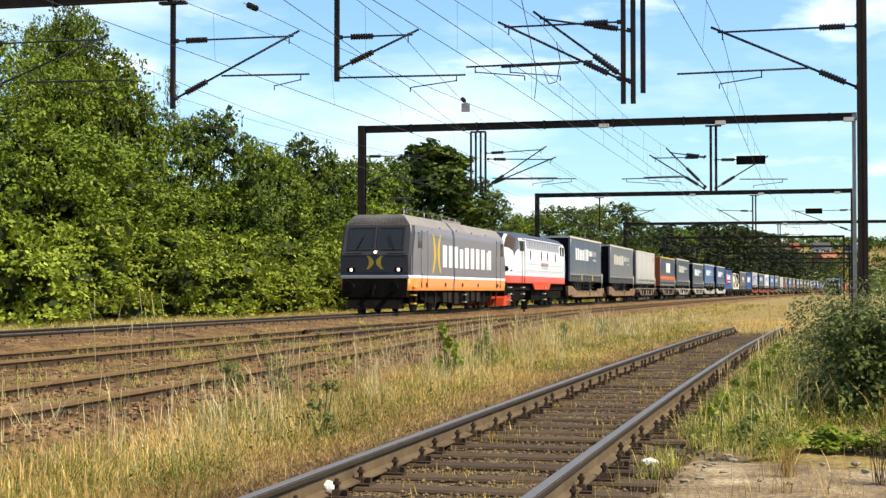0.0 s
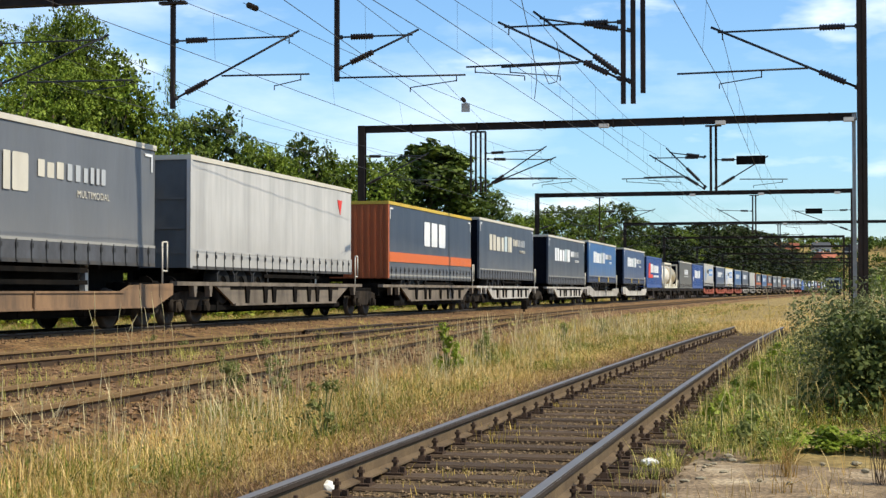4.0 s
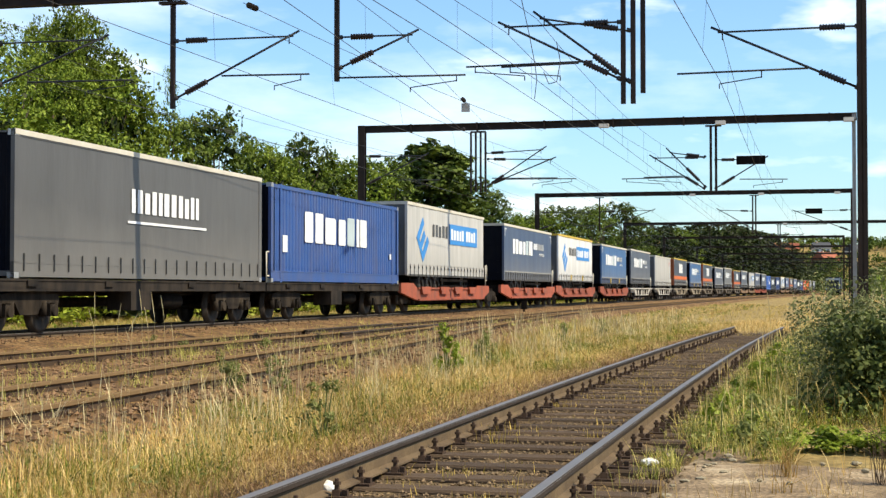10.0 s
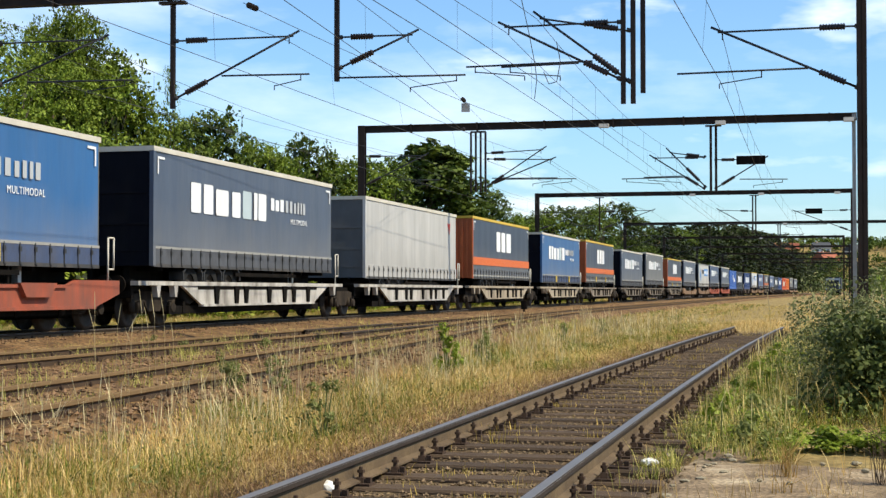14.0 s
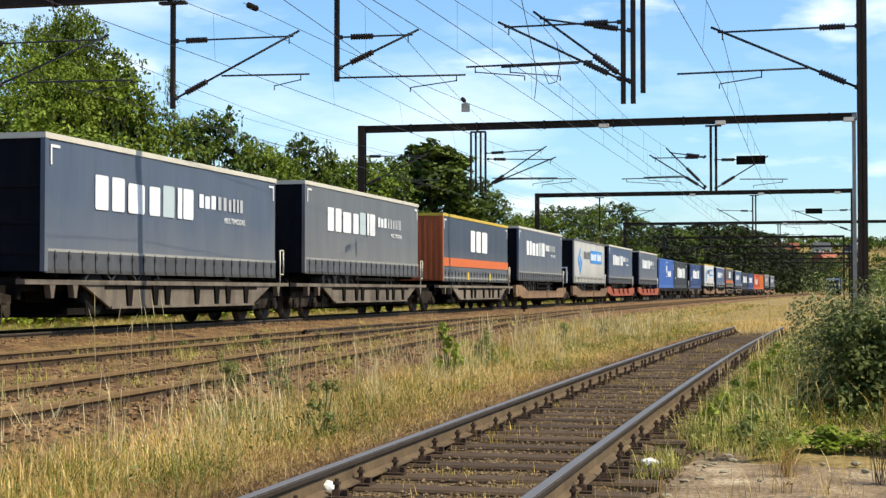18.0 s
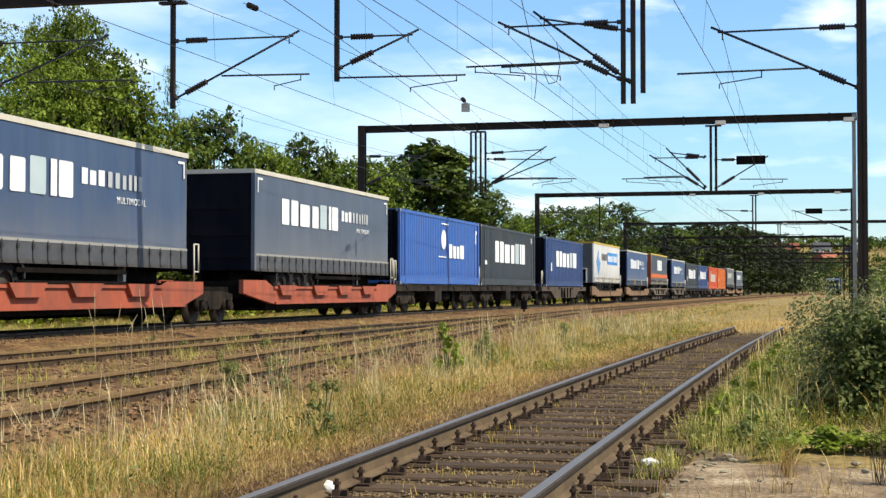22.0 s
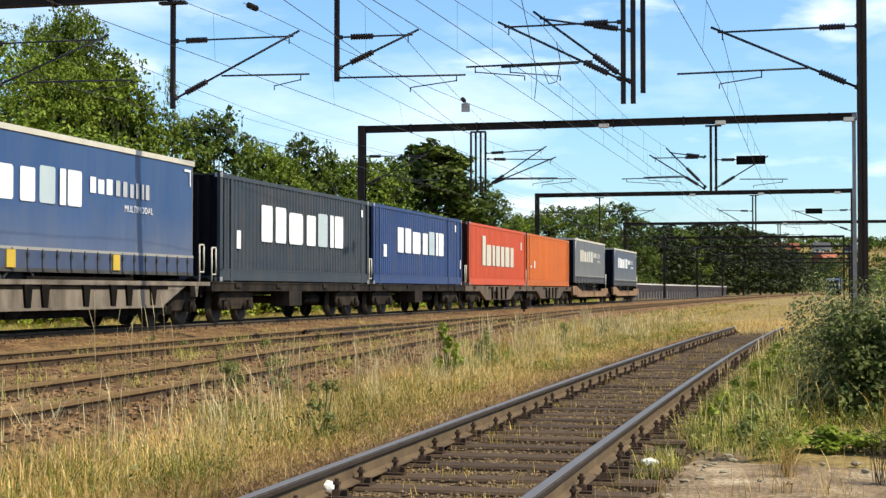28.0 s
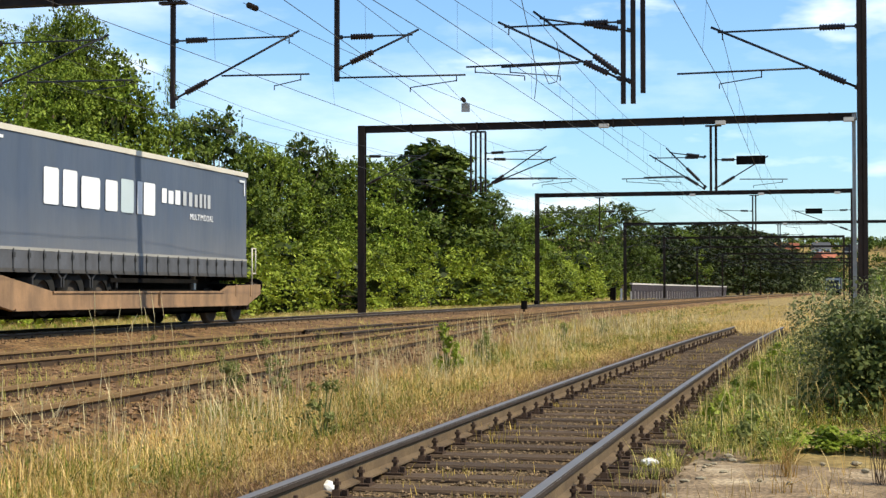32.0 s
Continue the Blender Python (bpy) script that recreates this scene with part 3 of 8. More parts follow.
rod(bm, p, p - Vector((0, 0, 0.06)), 0.02, 6)
part("tension_plate", bm, M_GALV, ended, "small grey plate hung in the wire")
far_run = thing("overhead_line", "wires that begin at the second portal", "overhead line", "overhead lines")
strand("messenger_wire", sagging((66.8, 5.6, 6.42), (113.5, 4.95, 6.5), 0.3), 0.0065, far_run)
strand("contact_wire", sagging((66.8, 6.4, 5.4), (113.5, 4.95, 5.42), 0.0), 0.007, far_run)
wire_run([9.1, 10.0, 10.1, 9.6])
wire_run([9.6, 10.7, 10.6, 9.8], z_mess=6.75)
wire_run([13.86, 14.6, 14.4, 14.8], [14.4, 14.63, 14.4, 14.8], z_mess=6.3, z_con=5.27)
feeder = thing("feeder_line", "thin feeder wires strung beside the portal masts", "overhead line", "overhead lines")
for o, z in ((-2.78, 7.15), (-2.78, 6.5)):
    pts = []
    for a, b in zip(STATIONS, STATIONS[1:]):
        pts += sagging((a, o, z), (b, o, z), 0.27, 8)[:-1]
    strand("wire", pts, 0.0065, feeder)
beam_wire = thing("beam_wire", "wire strung from beam to beam with a strain insulator", "overhead line", "overhead lines")
strand("wire", sagging((36.3, 3.91, 7.42), (66.8, 5.37, 7.58), 0.15), 0.008, beam_wire)
strain_insulator((36.3, 3.91, 7.42), (66.8, 5.37, 7.58), 0.01, 0.025, beam_wire)
for pts in ([(10.41, 7.13), (10.56, 6.46), (10.69, 5.78), (10.74, 5.41), (10.69, 4.99)], [(11.17, 6.19), (11.25, 5.76), (11.17, 5.34), (11.0, 5.3), (10.89, 5.56)]):
    jump = thing("jumper_cable", "thin slack jumper cable hanging from the messenger wire", "cable", "jumper cables")
    strand("cable", [main_at(36.0, o, z) for o, z in pts], 0.009, jump)


# ---------------- the train: shared running gear ----------------
TRAIN = []            # (vehicle, its middle's place along the track at 15 s)
M_WAGON = {
    "brown": mat("brown_wagon_paint", (0.26, 0.158, 0.088), 0.75, var=0.25, scale=1.5, rand=0.15, dirt=(0.06, 0.046, 0.036), dirt_amt=0.85),
    "grey": mat("grimy_grey_wagon_paint", (0.20, 0.165, 0.13), 0.8, var=0.3, scale=1.5, rand=0.2, dirt=(0.05, 0.04, 0.03), dirt_amt=0.85),
    "white": mat("dirty_white_wagon_paint", (0.50, 0.47, 0.43), 0.75, var=0.25, scale=1.5, rand=0.1, dirt=(0.09, 0.075, 0.06), dirt_amt=0.95),
    "beige": mat("dusty_beige_wagon_paint", (0.38, 0.32, 0.24), 0.8, var=0.25, scale=1.5, rand=0.1, dirt=(0.10, 0.075, 0.05), dirt_amt=0.85),
    "red": mat("faded_red_wagon_paint", (0.34, 0.082, 0.044), 0.75, var=0.25, scale=1.5, rand=0.15, dirt=(0.09, 0.055, 0.045), dirt_amt=0.75),
    "umber": mat("grimy_umber_wagon_paint", (0.105, 0.076, 0.055), 0.8, var=0.3, scale=1.5, rand=0.2, dirt=(0.035, 0.028, 0.022), dirt_amt=0.8),
    "black": mat("sooty_wagon_paint", (0.016, 0.014, 0.013), 0.85, var=0.3, scale=2, rand=0.2, dirt=(0.09, 0.066, 0.046), dirt_amt=0.4, spec=0.1),
}


def build_wheel(bm):
    """A railway wheel: tread, flange, dished disc."""
    n = 18
    prof = [(0.0, 0.05), (0.10, 0.05), (0.16, 0.0), (0.37, -0.065), (0.455, -0.065), (0.46, 0.035), (0.49, 0.045), (0.48, 0.07)]
    rings = []
    for r, y in prof:
        rings.append([bm.verts.new((r * math.cos(2 * math.pi * i / n), y, r * math.sin(2 * math.pi * i / n))) for i in range(n)] if r else None)
    for a, b in zip(rings, rings[1:]):
        if a and b:
            for i in range(n):
                bm.faces.new((a[i], a[(i + 1) % n], b[(i + 1) % n], b[i])).smooth = True
    bm.faces.new(rings[1])


def build_bogie(bm):
    """Y-type side frames with spring nests and axle boxes, bolster between."""
    for y in (-1, 1):
        a, b = (y * 0.93, y * 1.05)
        prism(bm, [(-1.25, 0.62), (-0.55, 0.62), (-0.35, 0.38), (0.35, 0.38), (0.55, 0.62), (1.25, 0.62), (1.25, 0.78), (0.6, 0.86), (-0.6, 0.86), (-1.25, 0.78)], a, b)
        for x in (-0.9, 0.9):
            box(bm, x - 0.14, x + 0.14, min(y * 0.9, y * 1.12), max(y * 0.9, y * 1.12), 0.34, 0.6)
            rod(bm, (x, y * 1.0, 0.46), (x, y * 1.17, 0.46), 0.12, 10)
            for dx in (-0.24, 0.24):
                rod(bm, (x + dx, y * 1.0, 0.36), (x + dx, y * 1.0, 0.66), 0.085, 8)
    box(bm, -0.22, 0.22, -1.0, 1.0, 0.5, 0.82)
    for x in (-0.9, 0.9):
        rod(bm, (x, -0.72, 0.46), (x, 0.72, 0.46), 0.08, 8)


def bogie(parent, x, gap=0.9, tone=None):
    b = piece("bogie", "bogie", build_bogie, M_BOGIE, parent, pose(x, 0, 0))
    for dx in (-gap, gap):
        piece("wheel", "wheel", build_wheel, M_WHEEL, b, pose(dx, -0.75, 0.46))
        piece("wheel", "wheel", build_wheel, M_WHEEL, b, pose(dx, 0.75, 0.46, 0, 0, 180))


def build_buffer(bm):
    rod(bm, (0, 0, 0), (-0.3, 0, 0), 0.1, 10)
    rod(bm, (-0.3, 0, 0), (-0.56, 0, 0), 0.075, 10)
    rod(bm, (-0.56, 0, 0), (-0.62, 0, 0), 0.21, 14)


def buffers(parent, x, z=1.02):
    for y in (-0.87, 0.87):
        piece("buffer", "buffer", build_buffer, M_BLACK, parent, pose(-x, y, z))
        piece("buffer", "buffer", build_buffer, M_BLACK, parent, pose(x, y, z, 0, 0, 180))
    def hook(bm):
        box(bm, -0.25, 0.05, -0.05, 0.05, -0.08, 0.06)
        rod(bm, (-0.22, 0, -0.02), (-0.3, 0, -0.35), 0.035, 6)
    piece("coupling", "coupling", hook, M_BLACK, parent, pose(-x, 0, z))
    piece("coupling", "coupling", hook, M_BLACK, parent, pose(x, 0, z, 0, 0, 180))


def build_hoop(bm):
    for a, b in (((0, 0, 0), (0, 0, 1.05)), ((0.28, 0, 0.35), (0.28, 0, 1.05)), ((0, 0, 1.05), (0.28, 0, 1.05)), ((0, 0, 0.35), (0.28, 0, 0.35))):
        rod(bm, a, b, 0.022, 8)


# ---------------- pocket wagons ----------------
def build_pocket_beam(bm):
    """Side sill of one pocket unit: high at both ends, dropped between."""
    prism(bm, [(-7.6, 0.55), (-7.75, 0.78), (-7.75, 1.17), (-6.3, 1.17), (-4.3, 0.86), (5.0, 0.84), (5.6, 1.0), (7.75, 1.05), (7.75, 0.78), (6.8, 0.5), (-5.9, 0.49), (-6.6, 0.62)], -1.33, -1.18)
    box(bm, -5.8, 6.7, -1.36, -1.18, 0.47, 0.52)
    box(bm, -4.3, 5.0, -1.36, -1.18, 0.82, 0.865)
    for x in (-7.0, 5.9, 7.0):
        box(bm, x - 0.06, x + 0.06, -1.345, -1.33, 0.72, 1.04)
    rod(bm, (0.9, -1.37, 0.5), (0.9, -1.37, 0.86), 0.03, 6)


def build_open_beam(bm):
    """Side sill of one open unit: a thin deck rail with a hung trough plate."""
    box(bm, -7.75, 7.75, -1.35, -1.15, 1.0, 1.10)
    prism(bm, [(-5.2, 1.0), (-3.9, 0.5), (4.9, 0.5), (6.3, 1.0)], -1.31, -1.24)
    box(bm, -3.9, 4.9, -1.35, -1.2, 0.47, 0.53)
    for x in (-6.6, -5.6, 6.9):
        prism(bm, [(x - 0.12, 1.0), (x + 0.12, 1.0), (x + 0.05, 0.72), (x - 0.05, 0.72)], -1.34, -1.2)


def build_notch_beam(bm):
    """Side sill of one red unit: a folded rail with trapezoid bosses."""
    prism(bm, [(-7.75, 0.8), (-7.75, 1.17), (-6.0, 1.17), (-5.4, 0.98), (5.2, 0.95), (5.8, 1.1), (7.75, 1.1), (7.75, 0.8), (6.6, 0.52), (-5.4, 0.5), (-6.4, 0.62)], -1.31, -1.18)
    for x in (-4.4, -1.3, 1.2, 3.9):
        prism(bm, [(x - 0.75, 1.03), (x + 0.75, 1.03), (x + 0.5, 0.74), (x - 0.5, 0.74)], -1.42, -1.31)
    box(bm, -5.3, 6.5, -1.37, -1.18, 0.48, 0.55)
    box(bm, -5.4, 5.2, -1.36, -1.18, 0.93, 1.0)


def build_rib(bm):
    prism(bm, [(-0.09, 0.53), (0.09, 0.53), (0.17, 1.0), (-0.17, 1.0)], -1.36, -1.31)


def build_underframe(bm):
    box(bm, -7.7, -5.6, -1.1, 1.1, 0.86, 1.06)
    box(bm, 5.8, 7.7, -1.1, 1.1, 0.86, 1.06)
    box(bm, -5.6, 5.8, -1.15, 1.15, 0.30, 0.36)
    for y in (-1.15, 1.05):
        box(bm, -5.6, 5.8, y, y + 0.1, 0.3, 0.5)
    for x in (-4.8, -2.2, 0.6, 3.4, 5.2):
        box(bm, x, x + 0.14, -1.17, 1.17, 0.33, 0.6)
    rod(bm, (-5.0, -0.4, 0.34), (5.0, -0.4, 0.34), 0.06, 8)
    box(bm, -7.7, -7.55, -1.15, 1.15, 0.7, 1.14)
    box(bm, 7.55, 7.7, -1.15, 1.15, 0.7, 1.06)


BEAMS = {"pocket": build_pocket_beam, "open": build_open_beam, "notch": build_notch_beam}
WAGON_WORDS = {"brown": "brown", "grey": "grimy grey-brown", "white": "dirty white", "beige": "dusty beige", "red": "faded red", "umber": "grimy umber", "black": "sooty"}


def pocket_wagon(f1, f2, style, tone):
    """A twin wagon under two semi-trailers whose front ends stand at f1 and f2."""
    mid = (f1 + f2 + 13.6) / 2
    shape = {"pocket": "with dropped side sills", "open": "with open trough frames", "notch": "with bossed side sills"}[style]
    w = thing("pocket_wagon", f"{WAGON_WORDS[tone]} twin pocket wagon {shape} on three bogies", "railway wagon", "wagons of the train")
    for f in (f1, f2):
        c = f + 6.8 - mid
        for rz in (0, 180):
            sill = piece("side_sill", ("side_sill", style, tone), BEAMS[style], M_WAGON[tone], w, pose(c, 0, 0) if not rz else pose(c, 0, 0) @ Matrix.Diagonal((1, -1, 1, 1)))
            if style == "open":
                for x in (-3.0, -1.6, -0.9, 0.9, 2.2, 3.0, 4.3):
                    piece("rib", "rib", build_rib, M_BLACK, sill, pose(x, 0, 0))
                # black strip laid on the solid plate stands in for shaded openings
                piece("slot", "slot", lambda b: box(b, -4.2, 5.2, -1.314, -1.306, 0.90, 0.99), M_BLACK, sill, label="black strip in place of shaded openings")
        piece("underframe", "underframe", build_underframe, M_BLACK, w, pose(c, 0, 0))
        # added black block closes the gap under the trailer so it reads as shade
        piece("centre_sill", "centre_sill", lambda b: box(b, -6.2, 6.2, -0.5, 0.5, 0.62, 1.36), M_BLACK, w, pose(c, 0, 0))
        piece("hand_rail", "hoop", build_hoop, M_CREAM, w, pose(c + 7.35, -1.22, 1.0), "pale tubular hand rail")
    e = f2 + 13.6 + 1.15 - mid
    for x in (-e + 1.7, 0.0, e - 1.7):
        bogie(w, x)
    bm = lambda b: (box(b, -1.3, 1.3, -0.9, 0.9, 0.82, 0.98), box(b, -1.35, 1.35, -0.3, 0.3, 0.7, 0.9))
    piece("joint", "joint", bm, M_BLACK, w, pose((f1 + f2 + 13.6) / 2 - mid, 0, 0))
    buffers(w, e)
    TRAIN.append((w, mid))
    return w


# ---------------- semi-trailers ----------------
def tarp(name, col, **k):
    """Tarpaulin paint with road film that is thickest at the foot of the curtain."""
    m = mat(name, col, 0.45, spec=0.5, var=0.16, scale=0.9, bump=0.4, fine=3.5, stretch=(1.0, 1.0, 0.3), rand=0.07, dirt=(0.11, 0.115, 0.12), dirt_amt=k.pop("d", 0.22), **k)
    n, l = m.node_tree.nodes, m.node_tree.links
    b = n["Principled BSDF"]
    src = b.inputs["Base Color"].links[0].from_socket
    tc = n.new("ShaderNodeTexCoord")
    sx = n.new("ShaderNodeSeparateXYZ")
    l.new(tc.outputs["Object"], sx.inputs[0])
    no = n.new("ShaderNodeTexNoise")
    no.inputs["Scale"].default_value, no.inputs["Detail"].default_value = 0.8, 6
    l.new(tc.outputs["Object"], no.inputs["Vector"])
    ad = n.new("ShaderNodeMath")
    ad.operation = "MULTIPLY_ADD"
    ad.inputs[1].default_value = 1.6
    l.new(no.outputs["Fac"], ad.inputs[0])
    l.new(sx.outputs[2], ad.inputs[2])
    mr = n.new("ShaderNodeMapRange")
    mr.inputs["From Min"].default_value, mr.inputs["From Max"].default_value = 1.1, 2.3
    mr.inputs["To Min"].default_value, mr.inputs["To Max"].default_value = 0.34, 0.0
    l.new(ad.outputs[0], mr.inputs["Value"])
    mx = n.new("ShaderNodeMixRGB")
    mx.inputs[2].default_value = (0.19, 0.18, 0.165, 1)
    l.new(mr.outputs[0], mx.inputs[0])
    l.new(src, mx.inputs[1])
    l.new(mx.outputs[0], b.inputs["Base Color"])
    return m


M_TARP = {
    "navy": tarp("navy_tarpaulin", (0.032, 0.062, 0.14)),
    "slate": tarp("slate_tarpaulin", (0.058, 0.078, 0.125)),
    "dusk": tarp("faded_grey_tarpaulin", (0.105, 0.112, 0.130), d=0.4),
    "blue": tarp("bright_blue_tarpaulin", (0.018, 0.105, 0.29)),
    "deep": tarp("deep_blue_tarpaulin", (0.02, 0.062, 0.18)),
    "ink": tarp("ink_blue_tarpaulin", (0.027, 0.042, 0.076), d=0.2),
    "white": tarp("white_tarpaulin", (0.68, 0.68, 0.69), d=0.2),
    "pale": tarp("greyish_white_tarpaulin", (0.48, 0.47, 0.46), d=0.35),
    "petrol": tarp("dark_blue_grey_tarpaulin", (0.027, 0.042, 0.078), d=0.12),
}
M_FRONT = {
    # front walls face away from the sun; this colour holds their shade
    "dark": mat("shade_dark_navy_end_wall", (0.006, 0.007, 0.012), 0.7, var=0.2, dirt=(0.022, 0.02, 0.018), dirt_amt=0.3, spec=0.05),
    "orange": mat("rust_orange_end_wall", (0.46, 0.115, 0.04), 0.6, var=0.15, dirt=(0.12, 0.06, 0.03), dirt_amt=0.4),
    # red paint darkened in colour for the front wall's shade, plus grime
    "rusty": mat("shade_dark_red_end_wall", (0.06, 0.018, 0.012), 0.75, var=0.2, dirt=(0.03, 0.02, 0.015), dirt_amt=0.5, spec=0.1),
    "grey": mat("grey_end_wall", (0.12, 0.125, 0.13), 0.6, var=0.15, dirt=(0.08, 0.07, 0.06), dirt_amt=0.4),
}
M_SKIRT = mat("grimy_grey_skirt", (0.085, 0.09, 0.105), 0.65, var=0.3, scale=3, rand=0.15, dirt=(0.03, 0.027, 0.024), dirt_amt=0.5)
M_SKIRTB = mat("navy_skirt", (0.05, 0.075, 0.15), 0.65, var=0.25, scale=3, dirt=(0.07, 0.06, 0.05), dirt_amt=0.5)
M_PALEBAND = mat("pale_band", (0.30, 0.295, 0.28), 0.55, var=0.12, dirt=(0.2, 0.19, 0.17), dirt_amt=0.4)
M_RAVE = mat("grimy_side_rail", (0.05, 0.05, 0.052), 0.6, var=0.25, dirt=(0.11, 0.09, 0.07), dirt_amt=0.4)
M_STRAP = mat("black_strap", (0.03, 0.03, 0.032), 0.6, var=0.2)
M_ORANGE = mat("orange_paint", (0.58, 0.125, 0.03), 0.45, var=0.06, dirt=(0.4, 0.12, 0.03), dirt_amt=0.3)
M_SIGNBLUE = mat("sky_blue_print", (0.03, 0.22, 0.58), 0.5, var=0.05)
M_GREYPRINT = mat("dark_grey_print", (0.07, 0.075, 0.085), 0.55, var=0.05)
M_REDPRINT = mat("red_print", (0.62, 0.05, 0.04), 0.5, var=0.05)
M_PALETEAL = mat("pale_teal_print", (0.42, 0.50, 0.54), 0.55, var=0.06)
M_GREYLET = mat("light_grey_print", (0.40, 0.42, 0.45), 0.55, var=0.06)


def build_tarp(bm):
    """The curtain: gently rippled cloth, both sides."""
    nx = 46
    for sg in (-1, 1):
        rows = []
        for z in (0.46, 1.2, 2.0, 2.72):
            row = []
            for i in range(nx + 1):
                x = -6.74 + 13.48 * i / nx
                y = 1.262 + 0.010 * math.sin(i * 1.37) * math.sin((z - 0.46) / 2.26 * math.pi) - 0.006 * math.cos(i * 0.55)
                row.append(bm.verts.new((x, sg * y, z)))
            rows.append(row)
        for a, b in zip(rows, rows[1:]):
            for i in range(nx):
                bm.faces.new((a[i], a[i + 1], b[i + 1], b[i])).smooth = True


def build_trailer_core(bm):
    box(bm, -6.76, 6.76, -1.235, 1.235, 0.0, 2.8)
    box(bm, -6.6, 6.6, -0.55, -0.4, -0.38, 0.0)
    box(bm, -6.6, 6.6, 0.4, 0.55, -0.38, 0.0)
    for x in (-6.2, -4.0, -1.0, 1.5, 4.0, 6.0):
        box(bm, x, x + 0.1, -1.2, 1.2, -0.12, 0.0)


def build_front(bm):
    box(bm, -6.80, -6.76, -1.25, 1.25, 0.0, 2.74)


def build_front_rib(bm):
    box(bm, -6.825, -6.80, -1.17, 1.17, -0.025, 0.025)


def build_front_post(bm):
    box(bm, -6.84, -6.70, -1.285, -1.18, 0.0, 2.74)


def build_rear(bm):
    box(bm, 6.76, 6.80, -1.25, 1.25, 0.0, 2.74)
    for y in (-0.6, -0.2, 0.2, 0.6):
        rod(bm, (6.83, y, 0.1), (6.83, y, 2.65), 0.02, 6)


def build_roof_edge(bm):
    for sg in (-1, 1):
        box(bm, -6.84, 6.82, min(sg * 1.2, sg * 1.29), max(sg * 1.2, sg * 1.29), 2.73, 2.85)
    for x in (-6.84, 6.72):
        box(bm, x, x + 0.1, -1.2, 1.2, 2.73, 2.85)


def build_roof(bm):
    box(bm, -6.74, 6.72, -1.2, 1.2, 2.76, 2.82)


def build_skirt(bm):
    for sg in (-1, 1):
        box(bm, -6.78, 6.78, min(sg * 1.24, sg * 1.275), max(sg * 1.24, sg * 1.275), 0.05, 0.41)


def build_band(bm):
    for sg in (-1, 1):
        box(bm, -6.78, 6.78, min(sg * 1.24, sg * 1.283), max(sg * 1.24, sg * 1.283), 0.41, 0.47)


def build_rave(bm):
    for sg in (-1, 1):
        box(bm, -6.78, 6.78, min(sg * 1.2, sg * 1.28), max(sg * 1.2, sg * 1.28), -0.03, 0.05)


def build_strap(bm):
    box(bm, -0.018, 0.018, -1.290, -1.276, 0.02, 0.44)
    box(bm, -0.045, 0.045, -1.308, -1.286, 0.26, 0.36)
    prism(bm, [(-0.03, 0.02), (0.05, -0.02), (0.06, 0.01), (0.0, 0.06)], -1.30, -1.284)


def build_tyre(bm):
    n, prof = 22, [(0.28, -0.13), (0.46, -0.15), (0.5, -0.09), (0.5, 0.09), (0.46, 0.15), (0.28, 0.13)]
    rings = [[bm.verts.new((r * math.cos(2 * math.pi * i / n), y, r * math.sin(2 * math.pi * i / n))) for i in range(n)] for r, y in prof]
    for a, b in zip(rings, rings[1:]):
        for i in range(n):
            bm.faces.new((a[i], a[(i + 1) % n], b[(i + 1) % n], b[i])).smooth = True


def build_rim(bm):
    n, prof = 18, [(0.28, -0.10), (0.25, -0.05), (0.14, -0.02), (0.13, -0.09), (0.05, -0.10)]
    rings = [[bm.verts.new((r * math.cos(2 * math.pi * i / n), y, r * math.sin(2 * math.pi * i / n))) for i in range(n)] for r, y in prof]
    for a, b in zip(rings, rings[1:]):
        for i in range(n):
            bm.faces.new((a[i], a[(i + 1) % n], b[(i + 1) % n], b[i])).smooth = True
    bm.faces.new(rings[-1])


def build_mudguard(bm):
    pts = [(-0.62, -0.35), (-0.62, -0.15), (-0.42, 0.0), (0.42, 0.0), (0.62, -0.15), (0.62, -0.35), (0.57, -0.35), (0.57, -0.17), (0.4, -0.05), (-0.4, -0.05), (-0.57, -0.17), (-0.57, -0.35)]
    prism(bm, [(x, z) for x, z in pts], -1.24, -0.85)


def build_leg(bm):
    box(bm, -0.07, 0.07, -0.07, 0.07, -0.62, 0.0)
    box(bm, -0.14, 0.14, -0.14, 0.14, -0.66, -0.62)


def build_guard(bm):
    for z in (-0.16, -0.42):
        box(bm, -1.5, 3.4, -1.25, -1.21, z - 0.05, z + 0.05)
    for x in (-1.2, 3.0):
        box(bm, x, x + 0.06, -1.22, -1.16, -0.5, 0.0)


def print_row(parent, key, x0, x1, z0, z1, n, mt, gap=0.14, y=-1.279, split=0.12, seed=1, name="letter_block", ws=None):
    """The same row with every bar a part of its own."""
    for i in range(n):
        piece(name, ("row", key, i), lambda b: bars(b, x0, x1, z0, z1, n, gap, y, split, seed, i, ws), M_PALETEAL if ws is SEVEN and i == 4 else mt, parent)


